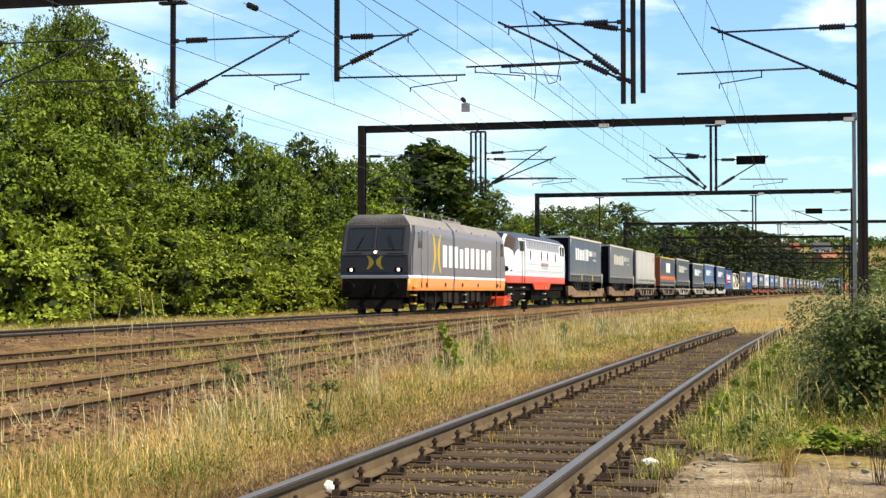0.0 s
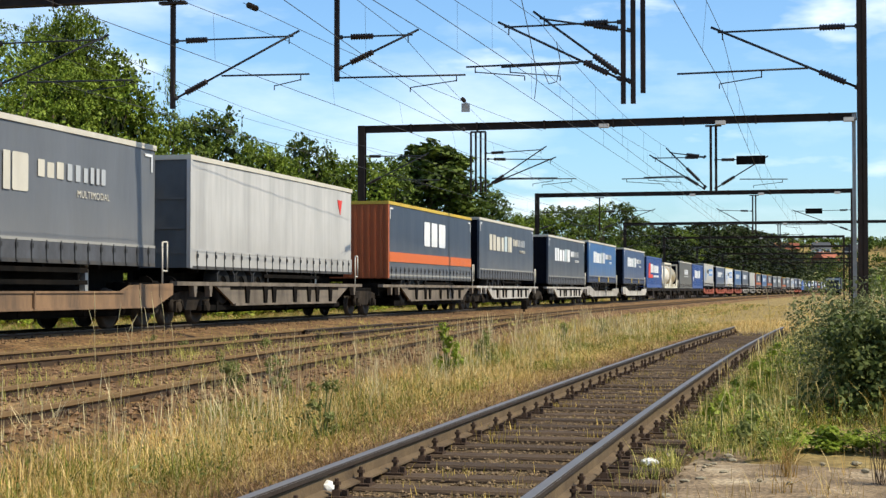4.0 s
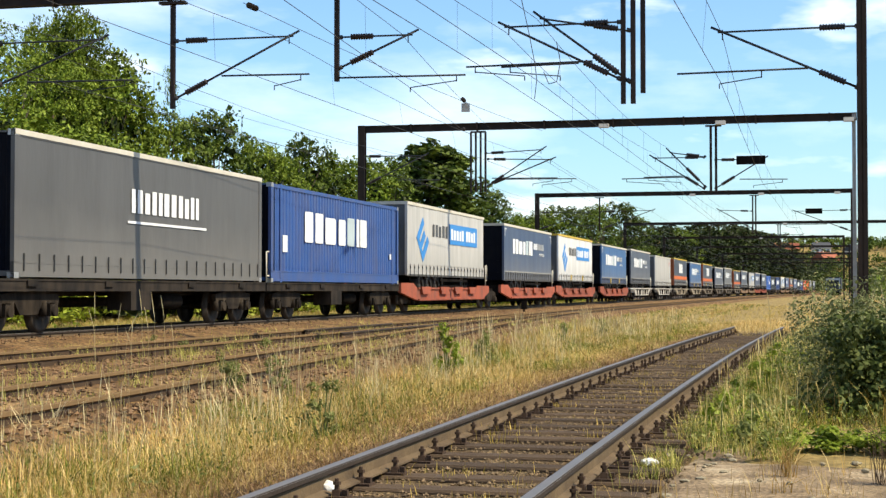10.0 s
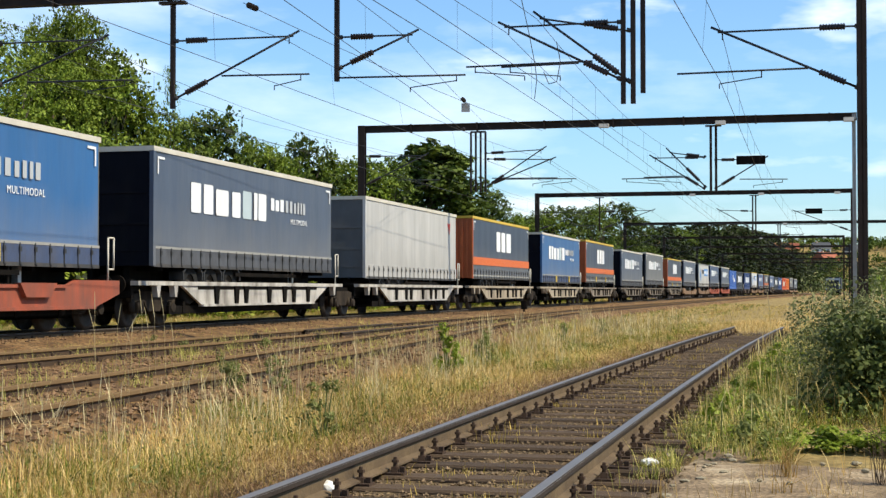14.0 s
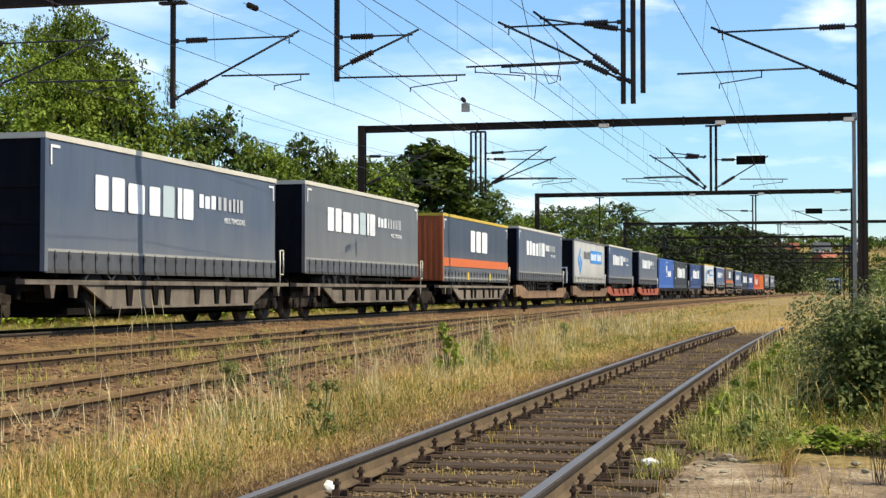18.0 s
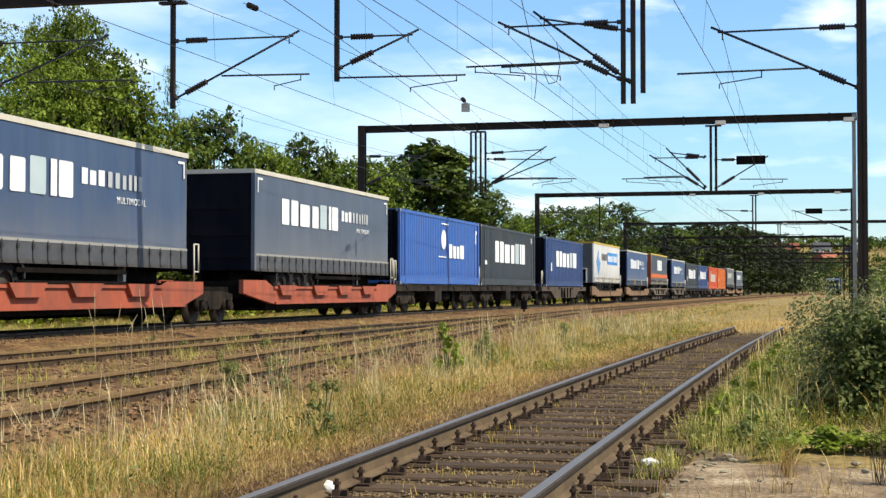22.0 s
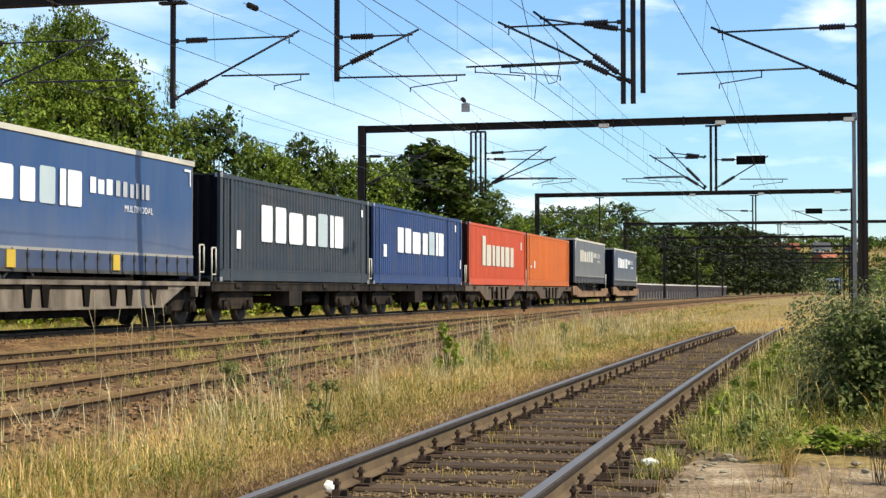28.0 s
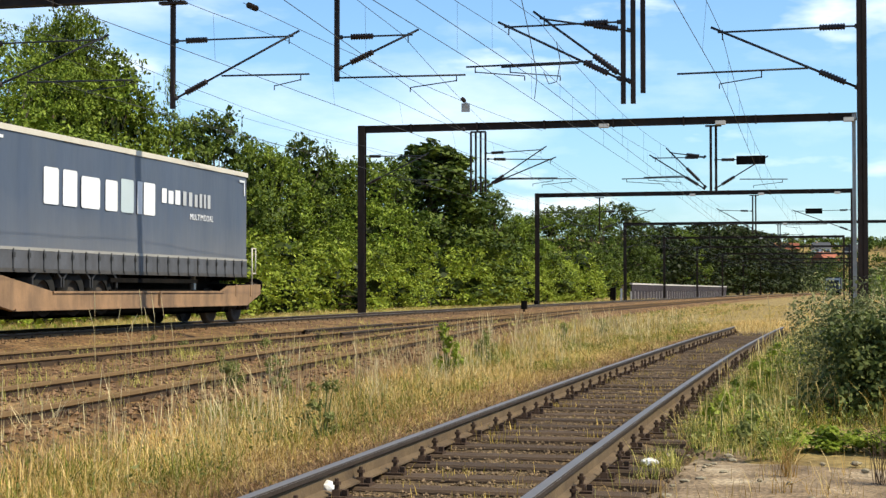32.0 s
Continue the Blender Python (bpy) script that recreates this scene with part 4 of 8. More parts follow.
def bars(bm, x0, x1, z0, z1, n, gap=0.14, y=-1.279, split=0.0, seed=1, only=None, ws=None):
    """A row of plain upright bars in place of lettering."""
    rng = random.Random(seed)
    w = ws or [rng.uniform(0.75, 1.25) for _ in range(n)]
    k = (x1 - x0) / sum(w)
    x = x0
    for i, a in enumerate(w):
        b = x + a * k * (1 - gap)
        if split:
            zt = z1 if i in (0, n - 1) else z1 - (z1 - z0) * rng.choice((0.0, 0.0, 0.1))
            b -= 0.12 * (b - x)
            c = 0.06 * (b - x)
            shape = [(x + c, z0), (b - c, z0), (b, z0 + c), (b, zt - c), (b - c, zt), (x + c, zt), (x, zt - c), (x, z0 + c)]
            if only in (None, i):
                prism(bm, shape, y - 0.004, y + 0.004)
        elif only in (None, i):
            box(bm, x, b, y - 0.004, y + 0.004, z0, z1)
        x += a * k


def flat(bm, pts, y=-1.279, t=0.004):
    prism(bm, pts, y - t, y + t)


def word(text, x0, x1, z0, y, material, parent):
    """Plain lettering between x0 and x1 on a side wall, in the built-in font."""
    key = ("word", text, material.name)
    if key not in MESHES:
        cu = bpy.data.curves.new("word", "FONT")
        cu.body, cu.size, cu.extrude, cu.space_character = text, 1.0, 0.012, 1.15
        tmp = new("word", cu)
        bpy.context.view_layer.update()
        me = bpy.data.meshes.new_from_object(tmp.evaluated_get(bpy.context.evaluated_depsgraph_get()))
        bpy.data.objects.remove(tmp)
        me.materials.clear()
        me.materials.append(material)
        MESHES[key] = me
    me = MESHES[key]
    xs = [v.co.x for v in me.vertices]
    k = (x1 - x0) / (max(xs) - min(xs))
    ob = new("word_print", me)
    ob.parent = parent
    ob.matrix_basis = pose(x0 - min(xs) * k, y, z0, 90) @ Matrix.Diagonal((k, k, 0.3, 1))
    ob["label"] = "small white word"
    return ob


SEVEN = [1.0, 1.0, 1.4, 0.95, 1.05, 0.42, 1.0]


def marks_carrier(tr, zb, faded):
    """Seven large white bars with a finer row and a small row behind them."""
    m = M_WHITE if not faded else M_CREAM
    print_row(tr, ("big", faded), -4.6, 0.95, 1.38, 2.14, 7, m, 0.13, seed=3, ws=SEVEN)
    print_row(tr, ("mid", faded), 1.15, 2.35, 1.72, 2.07, 3, m, 0.2, seed=5)
    piece("logo_print", ("thin_bars", faded), lambda b: bars(b, 2.4, 4.3, 1.72, 2.07, 6, 0.35, split=0.14, seed=6), M_GREYLET, tr)
    word("MULTIMODAL", 2.85, 4.35, 1.39, -1.281, m, tr)
    for sg in (-1, 1):
        piece("corner_mark", ("corner_mark", sg), CORNER[sg], m, tr)


CORNER = {sg: (lambda bm, sg=sg: flat(bm, [(sg * 6.6, 2.62), (sg * 6.2, 2.62), (sg * 6.2, 2.56), (sg * 6.54, 2.56), (sg * 6.54, 2.2), (sg * 6.6, 2.2)])) for sg in (-1, 1)}


def marks_serif(tr, zb, faded):
    piece("stripe", "orange_stripe", lambda b: box(b, -6.76, 6.76, -1.285, -1.272, 0.62, 0.98), M_ORANGE, tr, label="orange stripe along the tarpaulin")
    print_row(tr, "serif", -1.6, 2.2, 1.33, 2.3, 3, M_WHITE, 0.12, seed=11)
    for sg in (-1, 1):
        piece("corner_mark", ("corner_mark", sg), CORNER[sg], M_WHITE, tr)
    piece("skirt_line", "skirt_line", lambda b: box(b, -6.7, 6.7, -1.288, -1.274, 0.10, 0.16), M_PALEBAND, tr)


def marks_cargo(tr, zb, faded):
    def slab(k):
        a0, a1 = ((0.0, 0.24), (0.38, 0.62), (0.76, 1.0))[k]
        L = Vector((-5.45, 1.5))
        e1, e2 = Vector((1.0, 0.86)), Vector((0.98, -0.96))
        c = 0.96 if k != 1 else 0.8
        q = [L + e2 * a0, L + e2 * a0 + e1 * c, L + e2 * a1 + e1 * c, L + e2 * a1]
        return lambda b: flat(b, [tuple(v) for v in q])
    for k in range(3):
        piece("emblem_bar", ("diamond", k), slab(k), M_SIGNBLUE, tr, label="slanted blue bar of a diamond")
    piece("emblem_edge", "diamond_edge", lambda b: flat(b, [(-5.45, 1.5), (-5.25, 1.672), (-4.27, 0.712), (-4.47, 0.54)], -1.2785), M_SIGNBLUE, tr, label="blue edge that joins the diamond's bars")
    piece("end_plate", "end_plate", lambda b: box(b, -6.835, -6.80, -0.15, 0.25, 1.0, 1.25), M_YELLOW, tr, label="yellow plate on the end wall")
    piece("end_box", "end_box", lambda b: box(b, -6.9, -6.80, -0.75, 0.15, 0.1, 0.95), M_BLACK, tr, label="dark box on the end wall")
    piece("end_frame", "end_frame", lambda b: (box(b, -6.92, -6.80, -0.82, 0.22, 0.95, 1.02), box(b, -6.92, -6.80, -0.82, -0.75, 0.0, 0.95), box(b, -6.92, -6.80, 0.15, 0.22, 0.0, 0.95)), M_WHITE, tr)
    print_row(tr, "dark", -2.85, -0.2, 1.62, 2.12, 5, M_GREYPRINT, 0.3, seed=13)
    pan = piece("panel", "blue_panel", lambda b: box(b, 0.0, 5.3, -1.284, -1.274, 1.38, 2.25), M_SIGNBLUE, tr, label="bright blue printed panel")
    print_row(pan, "panel_a", 0.25, 2.75, 1.58, 2.05, 5, M_WHITE, 0.22, -1.287, seed=17)
    print_row(pan, "panel_b", 3.1, 5.0, 1.58, 2.05, 4, M_WHITE, 0.22, -1.287, seed=18)


def marks_plain(tr, zb, faded):
    piece("emblem", "red_corner", lambda b: flat(b, [(5.2, 2.4), (5.7, 2.4), (5.5, 1.9)]), M_REDPRINT, tr, label="small red triangle")


def marks_slim(tr, zb, faded):
    piece("logo_print", "slim_bars", lambda b: bars(b, -1.6, 2.0, 1.55, 2.05, 11, 0.25, split=0.1, seed=21), M_WHITE, tr)
    piece("underline", "underline", lambda b: box(b, -1.8, 2.4, -1.284, -1.274, 1.36, 1.41), M_WHITE, tr)


MARKS = {"carrier": marks_carrier, "serif": marks_serif, "cargo": marks_cargo, "plain": marks_plain, "slim": marks_slim}
TARP_WORDS = {"navy": "navy", "slate": "slate-grey", "dusk": "faded grey", "blue": "bright blue", "deep": "deep blue", "white": "white", "pale": "greyish white", "petrol": "dark blue-grey", "ink": "ink-blue"}
MARK_WORDS = {"carrier": "with white bars", "serif": "with orange stripe and end", "cargo": "with blue diamond and panel", "plain": "almost unmarked", "slim": "with small white bars"}


def trailer(f, ztop, cloth, marks="carrier", front="dark", edge=None, faded=False, yellow=False, skirt=None, band=True):
    """A curtain-sided semi-trailer whose front end stands at f; ztop: height of its roof over the rail."""
    zb = ztop - 2.85
    tr = thing("semi_trailer", f"{TARP_WORDS[cloth]} curtain-sided semi-trailer {MARK_WORDS[marks]}, on wagon", "semi-trailer", "trailers of the train")
    up = pose(0, 0, zb)
    kids = []
    P = lambda *a, **k: kids.append(piece(*a, **k)) or kids[-1]
    P("body", "trailer_core", build_trailer_core, M_BLACK, tr)
    P("curtain", ("curtain", cloth), build_tarp, M_TARP[cloth], tr, label=f"{TARP_WORDS[cloth]} tarpaulin")
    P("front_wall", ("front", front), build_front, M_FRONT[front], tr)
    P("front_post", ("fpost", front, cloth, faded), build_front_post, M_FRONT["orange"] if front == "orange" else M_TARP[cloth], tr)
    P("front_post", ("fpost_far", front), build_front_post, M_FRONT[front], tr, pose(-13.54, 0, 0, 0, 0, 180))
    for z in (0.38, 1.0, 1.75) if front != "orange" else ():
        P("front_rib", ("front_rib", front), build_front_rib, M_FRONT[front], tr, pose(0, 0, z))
    if front == "orange":
        for i in range(9):
            P("front_rib", "front_upright", lambda b: prism(b, [(-6.83, 0.03), (-6.80, 0.03), (-6.80, 2.70), (-6.83, 2.70)], -0.05, 0.05), M_FRONT[front], tr, pose(0, -1.0 + 0.25 * i, 0))
    P("rear_door", "rear_door", build_rear, M_FRONT["grey"], tr)
    P("roof_edge", ("roof_edge", edge or "cream"), build_roof_edge, {"cream": M_CREAM, "yellow": M_YELLOW, "grey": M_FRONT["grey"]}[edge or "cream"], tr, label="pale roof rail" if not edge else f"{edge} roof rail")
    P("roof", "roof", build_roof, M_PALEBAND, tr)
    sk = {"grey": M_SKIRT, "blue": M_SKIRTB, "white": M_TARP["white"], "pale": M_TARP["pale"], "petrol": M_TARP["petrol"]}[skirt or "grey"]
    P("skirt", ("skirt", skirt or "grey"), build_skirt, sk, tr)
    P("side_band", ("side_band", band, skirt), build_band, M_PALEBAND if band else sk, tr)
    P("rave", "rave", build_rave, M_RAVE, tr, label="dark chassis side rail")
    for i in range(22):
        P("strap", "strap", build_strap, M_STRAP, tr, pose(-6.4 + 12.8 * i / 21, 0, 0))
    if yellow:
        for x in (-2.2, 2.4):
            P("grab_plate", "grab_plate", lambda b: box(b, -0.17, 0.17, -1.31, -1.276, 0.05, 0.40), M_YELLOW, tr, pose(x, 0, 0), "yellow lifting plate")
    for x in (-4.35, -3.05, -1.75):
        for sg in (-1, 1):
            wh = P("wheel", "tyre", build_tyre, M_TYRE, tr, pose(x, sg * 1.02, -0.46, 0, 0, 0 if sg < 0 else 180))
            piece("rim", "rim", build_rim, M_WHEEL, wh, label="dull steel rim")
        P("mudguard", "mudguard", build_mudguard, M_STRAP, tr, pose(x, 0, 0.02))
    for y in (-0.9, 0.9):
        P("landing_leg", "leg", build_leg, M_ALU, tr, pose(3.9, y, 0))
    P("side_guard", "guard", build_guard, M_BLACK, tr)
    MARKS[marks](tr, zb, faded)
    for k in tr.children:
        k.matrix_basis = up @ k.matrix_basis
    TRAIN.append((tr, f + 6.8))
    return tr


# ---------------- containers and their wagons ----------------
def box_paint(name, col, d=0.35):
    return mat(name, col, 0.5, var=0.12, scale=1.2, bump=0.08, rand=0.06, dirt=(0.12, 0.09, 0.07), dirt_amt=d)


M_BOX = {
    "royal": box_paint("royal_blue_paint", (0.035, 0.12, 0.42)),
    "cobalt": box_paint("cobalt_blue_paint", (0.03, 0.085, 0.28)),
    "navy": box_paint("navy_container_paint", (0.022, 0.055, 0.17), 0.25),
    "slate": box_paint("slate_container_paint", (0.033, 0.045, 0.062), 0.25),
    "red": box_paint("signal_red_paint", (0.54, 0.078, 0.03), 0.25),
    "rust": box_paint("rust_orange_paint", (0.53, 0.125, 0.022), 0.2),
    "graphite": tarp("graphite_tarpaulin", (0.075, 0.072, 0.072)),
}


def container(f, length, h, tone, marks, zb=1.12, extra_posts=False, label=""):
    """A corrugated box whose front end stands at f."""
    hl = length / 2
    c = thing("container", label, "container", "containers of the train")
    up = pose(0, 0, zb)

    def sides(bm):
        per = 0.278
        n = int((length - 0.5) / per)
        x0 = -n * per / 2
        for sg in (-1, 1):
            xs = []
            for i in range(n):
                a = x0 + i * per
                xs += [(a, 1.205), (a + 0.07, 1.205), (a + 0.105, 1.172), (a + 0.21, 1.172), (a + 0.245, 1.205)]
            lo = [bm.verts.new((x, sg * y, 0.16)) for x, y in xs]
            hi = [bm.verts.new((x, sg * y, h - 0.12)) for x, y in xs]
            for i in range(len(xs) - 1):
                bm.faces.new((lo[i], lo[i + 1], hi[i + 1], hi[i]))

    if tone == "graphite":
        def sides(bm):
            for sg in (-1, 1):
                box(bm, -hl + 0.1, hl - 0.1, min(sg * 1.17, sg * 1.205), max(sg * 1.17, sg * 1.205), 0.16, h - 0.12)

    def frame_(bm):
        for sg in (-1, 1):
            a, b = min(sg * 1.13, sg * 1.219), max(sg * 1.13, sg * 1.219)
            box(bm, -hl, hl, a, b, h - 0.13, h - 0.02)
            box(bm, -hl, hl, a, b, 0.03, 0.12)
            box(bm, -hl, hl, min(sg * 1.13, sg * 1.211), max(sg * 1.13, sg * 1.211), 0.12, 0.30)
            box(bm, -hl, hl, a, b, 0.30, 0.34)
            for x in (-hl, hl - 0.2):
                box(bm, x, x + 0.2, a, b, 0.0, h)
            if extra_posts:
                for x in (-6.1, 5.95):
                    box(bm, x, x + 0.16, min(sg * 1.13, sg * 1.224), max(sg * 1.13, sg * 1.224), 0.0, h)
        box(bm, -hl + 0.02, hl - 0.02, -1.14, 1.14, 0.05, 0.15)

    def ends(bm):
        x, n, ys = -hl + 0.03, 8, []
        for i in range(n):
            a = -1.13 + i * 2.26 / n
            ys += [(a, 0.0), (a + 0.1, 0.0), (a + 0.14, 0.04), (a + 0.24, 0.04)]
        ys.append((1.13, 0.0))
        lo = [bm.verts.new((x + o, y, 0.03)) for y, o in ys]
        hi = [bm.verts.new((x + o, y, h - 0.03)) for y, o in ys]
        for i in range(len(ys) - 1):
            bm.faces.new((lo[i], lo[i + 1], hi[i + 1], hi[i]))

    def roof_(bm):
        box(bm, -hl + 0.03, hl - 0.03, -1.2, 1.2, h - 0.06, h - 0.025)

    def casting(bm):
        box(bm, -0.09, 0.09, -0.08, 0.08, -0.06, 0.06)
        box(bm, -0.04, 0.04, -0.085, 0.085, -0.03, 0.03)

    key = (round(length, 2), h, tone, extra_posts)
    piece("corrugated_shell", ("cside", *key), sides, M_BOX[tone], c)
    piece("frame", ("cframe", *key), frame_, M_BOX[tone], c)
    # front wall takes a shade-dark colour, the rear one the plain paint
    piece("end_wall", ("cend_front", *key), ends, M_FRONT["dark"] if tone not in ("red", "rust") else M_FRONT["rusty"], c, label="grimy front wall, coloured dark for shade")
    piece("end_wall", ("cend", *key), ends, M_BOX[tone], c, pose(0, 0, 0, 0, 0, 180))
    piece("roof", ("croof", *key), roof_, M_BOX[tone], c)
    if tone == "graphite":
        piece("top_rail", ("ctop", *key), lambda b: (box(b, -hl, hl, -1.232, -1.2, h - 0.10, h + 0.01), box(b, -hl, hl, 1.2, 1.232, h - 0.10, h + 0.01)), M_CREAM, c, label="pale top rail")
    for x in (-hl + 0.09, hl - 0.09):
        for y in (-1.14, 1.14):
            for z in (0.06, h - 0.06):
                piece("corner_casting", "casting", casting, M_BLACK if z > 1 else M_ALU, c, pose(x, y, z))
    for x in (-0.9, -0.35, 0.35, 0.9):
        piece("lock_rod", ("lock_rod", h), lambda b: rod(b, (0, 0, 0.12), (0, 0, h - 0.12), 0.02, 6), M_ALU, c, pose(hl + 0.03, x, 0))
    for nm, k_, bld, mt in marks:
        if nm == "row":
            print_row(c, k_, *bld, mt, 0.12, -1.226, *k_[-2:], ws=SEVEN if bld[4] == 7 else None)
        else:
            piece(nm, k_, bld, mt, c)
    for k in c.children:
        k.matrix_basis = up @ k.matrix_basis
    TRAIN.append((c, f + hl))
    return c


def flat_wagon(a, b, tone="black", fish=False, boxes=True, bog=2.1):
    """A container wagon from a to b along the train."""
    L = (b - a) / 2
    w = thing("container_wagon", f"{WAGON_WORDS[tone]} skeletal container wagon {'with fish-belly sills' if fish else 'with straight sills'}", "railway wagon", "wagons of the train")

    def sills(bm):
        for sg in (-1, 1):
            y0, y1 = min(sg * 1.05, sg * 1.2), max(sg * 1.05, sg * 1.2)
            if fish:
                prism(bm, [(-L, 1.1), (-L, 0.85), (-L + 3.0, 0.85), (-L + 4.3, 0.42), (L - 4.3, 0.42), (L - 3.0, 0.85), (L, 0.85), (L, 1.1)], y0, y1)
            else:
                box(bm, -L, L, y0, y1, 0.86, 1.1)
                box(bm, -L, L, y0 - 0.02, y1 + 0.02, 1.07, 1.11)
        for i in range(9):
            x = -L + 0.1 + i * (2 * L - 0.3) / 8
            box(bm, x, x + 0.12, -1.1, 1.1, 0.85, 1.05)
        box(bm, -L, L, -0.25, 0.25, 0.75, 1.05)
        rod(bm, (-L + 3.5, 0.5, 0.6), (L - 3.5, 0.5, 0.6), 0.12, 8)
    piece("frame", ("frame", round(L, 2), tone, fish), sills, M_WAGON[tone], w)
    for x in (-L * 0.75, -L * 0.3, L * 0.3, L * 0.75):
        for sg in (-1, 1):
            piece("spigot_plate", "spigot_plate", lambda bm: box(bm, -0.2, 0.2, -0.02, 0.02, -0.06, 0.06), M_WAGON["black"], w, pose(x, sg * 1.225, 1.02))
    if boxes:
        piece("brake_box", "brake_box", lambda bm: box(bm, -0.55, 0.55, -1.2, -0.6, 0.42, 0.86), M_WAGON["black"], w, pose(-0.6, 0, 0), "sooty brake cabinet")
        piece("tank", "air_tank", lambda bm: rod(bm, (-0.7, -0.8, 0.62), (0.7, -0.8, 0.62), 0.19, 12), M_BLACK, w, pose(1.6, 0, 0))
    if fish:
        for x in (-1.6, -0.55, 0.55, 1.6):
            piece("rib", "frib", lambda bm: prism(bm, [(-0.08, 0.45), (0.08, 0.45), (0.12, 1.05), (-0.12, 1.05)], -1.26, -1.2), M_BLACK, w, pose(x, 0, 0))
    for x in (-L + bog, L - bog):
        bogie(w, x)
    piece("hand_rail", "hoop", build_hoop, M_CREAM, w, pose(-L + 0.1, -1.15, 0.95), "pale tubular hand rail")
    buffers(w, L)
    TRAIN.append((w, (a + b) / 2))
    return w


def big(x0, x1, z0, z1, n, seed, mt=None, split=0.13):
    return ("row", ("cb", x0, x1, z0, n, split, seed), (x0, x1, z0, z1, n), mt or M_WHITE)


def spot(x0, x1, z0, z1, mt=None):
    return ("print_mark", ("spot", x0, x1, z0, z1), lambda b: box(b, x0, x1, -1.232, -1.222, z0, z1), mt or M_WHITE)


def tank_container(f, tone_label, frame_mat, tank_mat, zb=1.12, h=2.55, rails=True):
    c = thing("tank_container", tone_label, "tank container", "containers of the train")

    def tank(bm):
        n = 28
        rings = []
        for x, r in ((-2.88, 0.45), (-2.80, 0.8), (-2.62, 1.02), (-2.4, 1.11), (2.4, 1.11), (2.62, 1.02), (2.80, 0.8), (2.88, 0.45)):
            rings.append([bm.verts.new((x, r * math.cos(2 * math.pi * i / n), 1.28 + r * math.sin(2 * math.pi * i / n))) for i in range(n)])
        for a, b in zip(rings, rings[1:]):
            for i in range(n):
                bm.faces.new((a[i], a[(i + 1) % n], b[(i + 1) % n], b[i])).smooth = True
        bm.faces.new(rings[0])
        bm.faces.new(rings[-1])

    def fr(bm):
        for x in (-3.03, 2.89):
            for y in (-1.22, 1.08):
                box(bm, x, x + 0.14, y, y + 0.14, 0, h)
            box(bm, x, x + 0.14, -1.22, 1.22, h - 0.14, h)
            box(bm, x, x + 0.14, -1.22, 1.22, 0, 0.16)
        for y in (-1.22, 1.12):
            box(bm, -3.03, 3.03, y, y + 0.1, 0.02, 0.16)
            if rails:
                box(bm, -3.03, 3.03, y, y + 0.1, h - 0.16, h)
        for sg in (-1, 1):
            for y in (-1.16, 1.16):
                rod(bm, (sg * 2.95, y, 0.9), (sg * 1.9, y, 0.1), 0.06, 6)

    def band(bm):
        n = 28
        a = [bm.verts.new((-0.06, 1.125 * math.cos(2 * math.pi * i / n), 1.28 + 1.125 * math.sin(2 * math.pi * i / n))) for i in range(n)]
        b = [bm.verts.new((0.06, 1.125 * math.cos(2 * math.pi * i / n), 1.28 + 1.125 * math.sin(2 * math.pi * i / n))) for i in range(n)]
        for i in range(n):
            bm.faces.new((a[i], a[(i + 1) % n], b[(i + 1) % n], b[i]))
    up = pose(0, 0, zb)
    piece("tank_shell", ("tank_shell", tone_label), tank, tank_mat, c, up)
    piece("frame", ("tank_frame", tone_label), fr, frame_mat, c, up)
    for x in (-2.1, 2.1):
        piece("band", ("tank_band", tone_label), band, tank_mat, c, up @ pose(x, 0, 0))
    piece("walkway", "walkway", lambda b: box(b, -2.6, 2.6, -0.3, 0.3, 2.42, 2.47), M_ALU, c, up)
    piece("manhole", "manhole", lambda b: rod(b, (0, 0, 2.36), (0, 0, 2.54), 0.28, 14), M_ALU, c, up)
    piece("saddle", "saddle", lambda b: (prism(b, [(-2.6, 0.1), (-1.4, 0.1), (-1.6, 0.45), (-2.6, 0.45)], -1.0, 1.0), prism(b, [(1.4, 0.1), (2.6, 0.1), (2.6, 0.45), (1.6, 0.45)], -1.0, 1.0)), frame_mat, c, up)
    TRAIN.append((c, f + 3.03))
    return c


# ---------------- the consist, front to rear ----------------
pocket_wagon(-247.1, -229.1, "pocket", "brown")
trailer(-247.1, 4.34, "slate", yellow=True)
trailer(-229.1, 4.32, "dusk", faded=True)
pocket_wagon(-213.4, -195.3, "open", "grey")
trailer(-213.4, 4.30, "pale", "plain", "grey", skirt="pale", band=False)
trailer(-195.3, 4.18, "petrol", "serif", "orange", "yellow", skirt="petrol", band=False)
pocket_wagon(-180.0, -161.8, "open", "white")
trailer(-180.0, 4.30, "ink", faded=True)
trailer(-161.8, 4.14, "ink")
pocket_wagon(-146.4, -128.2, "pocket", "white")
trailer(-146.4, 4.30, "blue", skirt="blue", yellow=True)
trailer(-128.2, 4.30, "deep", skirt="blue", yellow=True)
flat_wagon(-114.2, -99.0)
container(-112.6, 12.19, 2.896, "cobalt", [
    ("emblem", "red_emblem", lambda b: flat(b, [(-4.8, 0.92), (-1.4, 0.92), (-1.4, 1.24), (-3.2, 1.27), (-3.2, 2.14), (-3.45, 2.28), (-4.2, 2.28), (-4.5, 2.08)], -1.226), M_REDPRINT),
    big(-3.05, -1.1, 1.42, 2.2, 2, 31), big(-0.9, 3.3, 1.42, 2.1, 4, 32), big(-0.9, 3.3, 1.0, 1.2, 14, 33), spot(5.45, 5.6, 1.9, 2.4), spot(5.45, 5.65, 1.0, 1.3)],
    label="cobalt blue corrugated container with red emblem, on wagon")
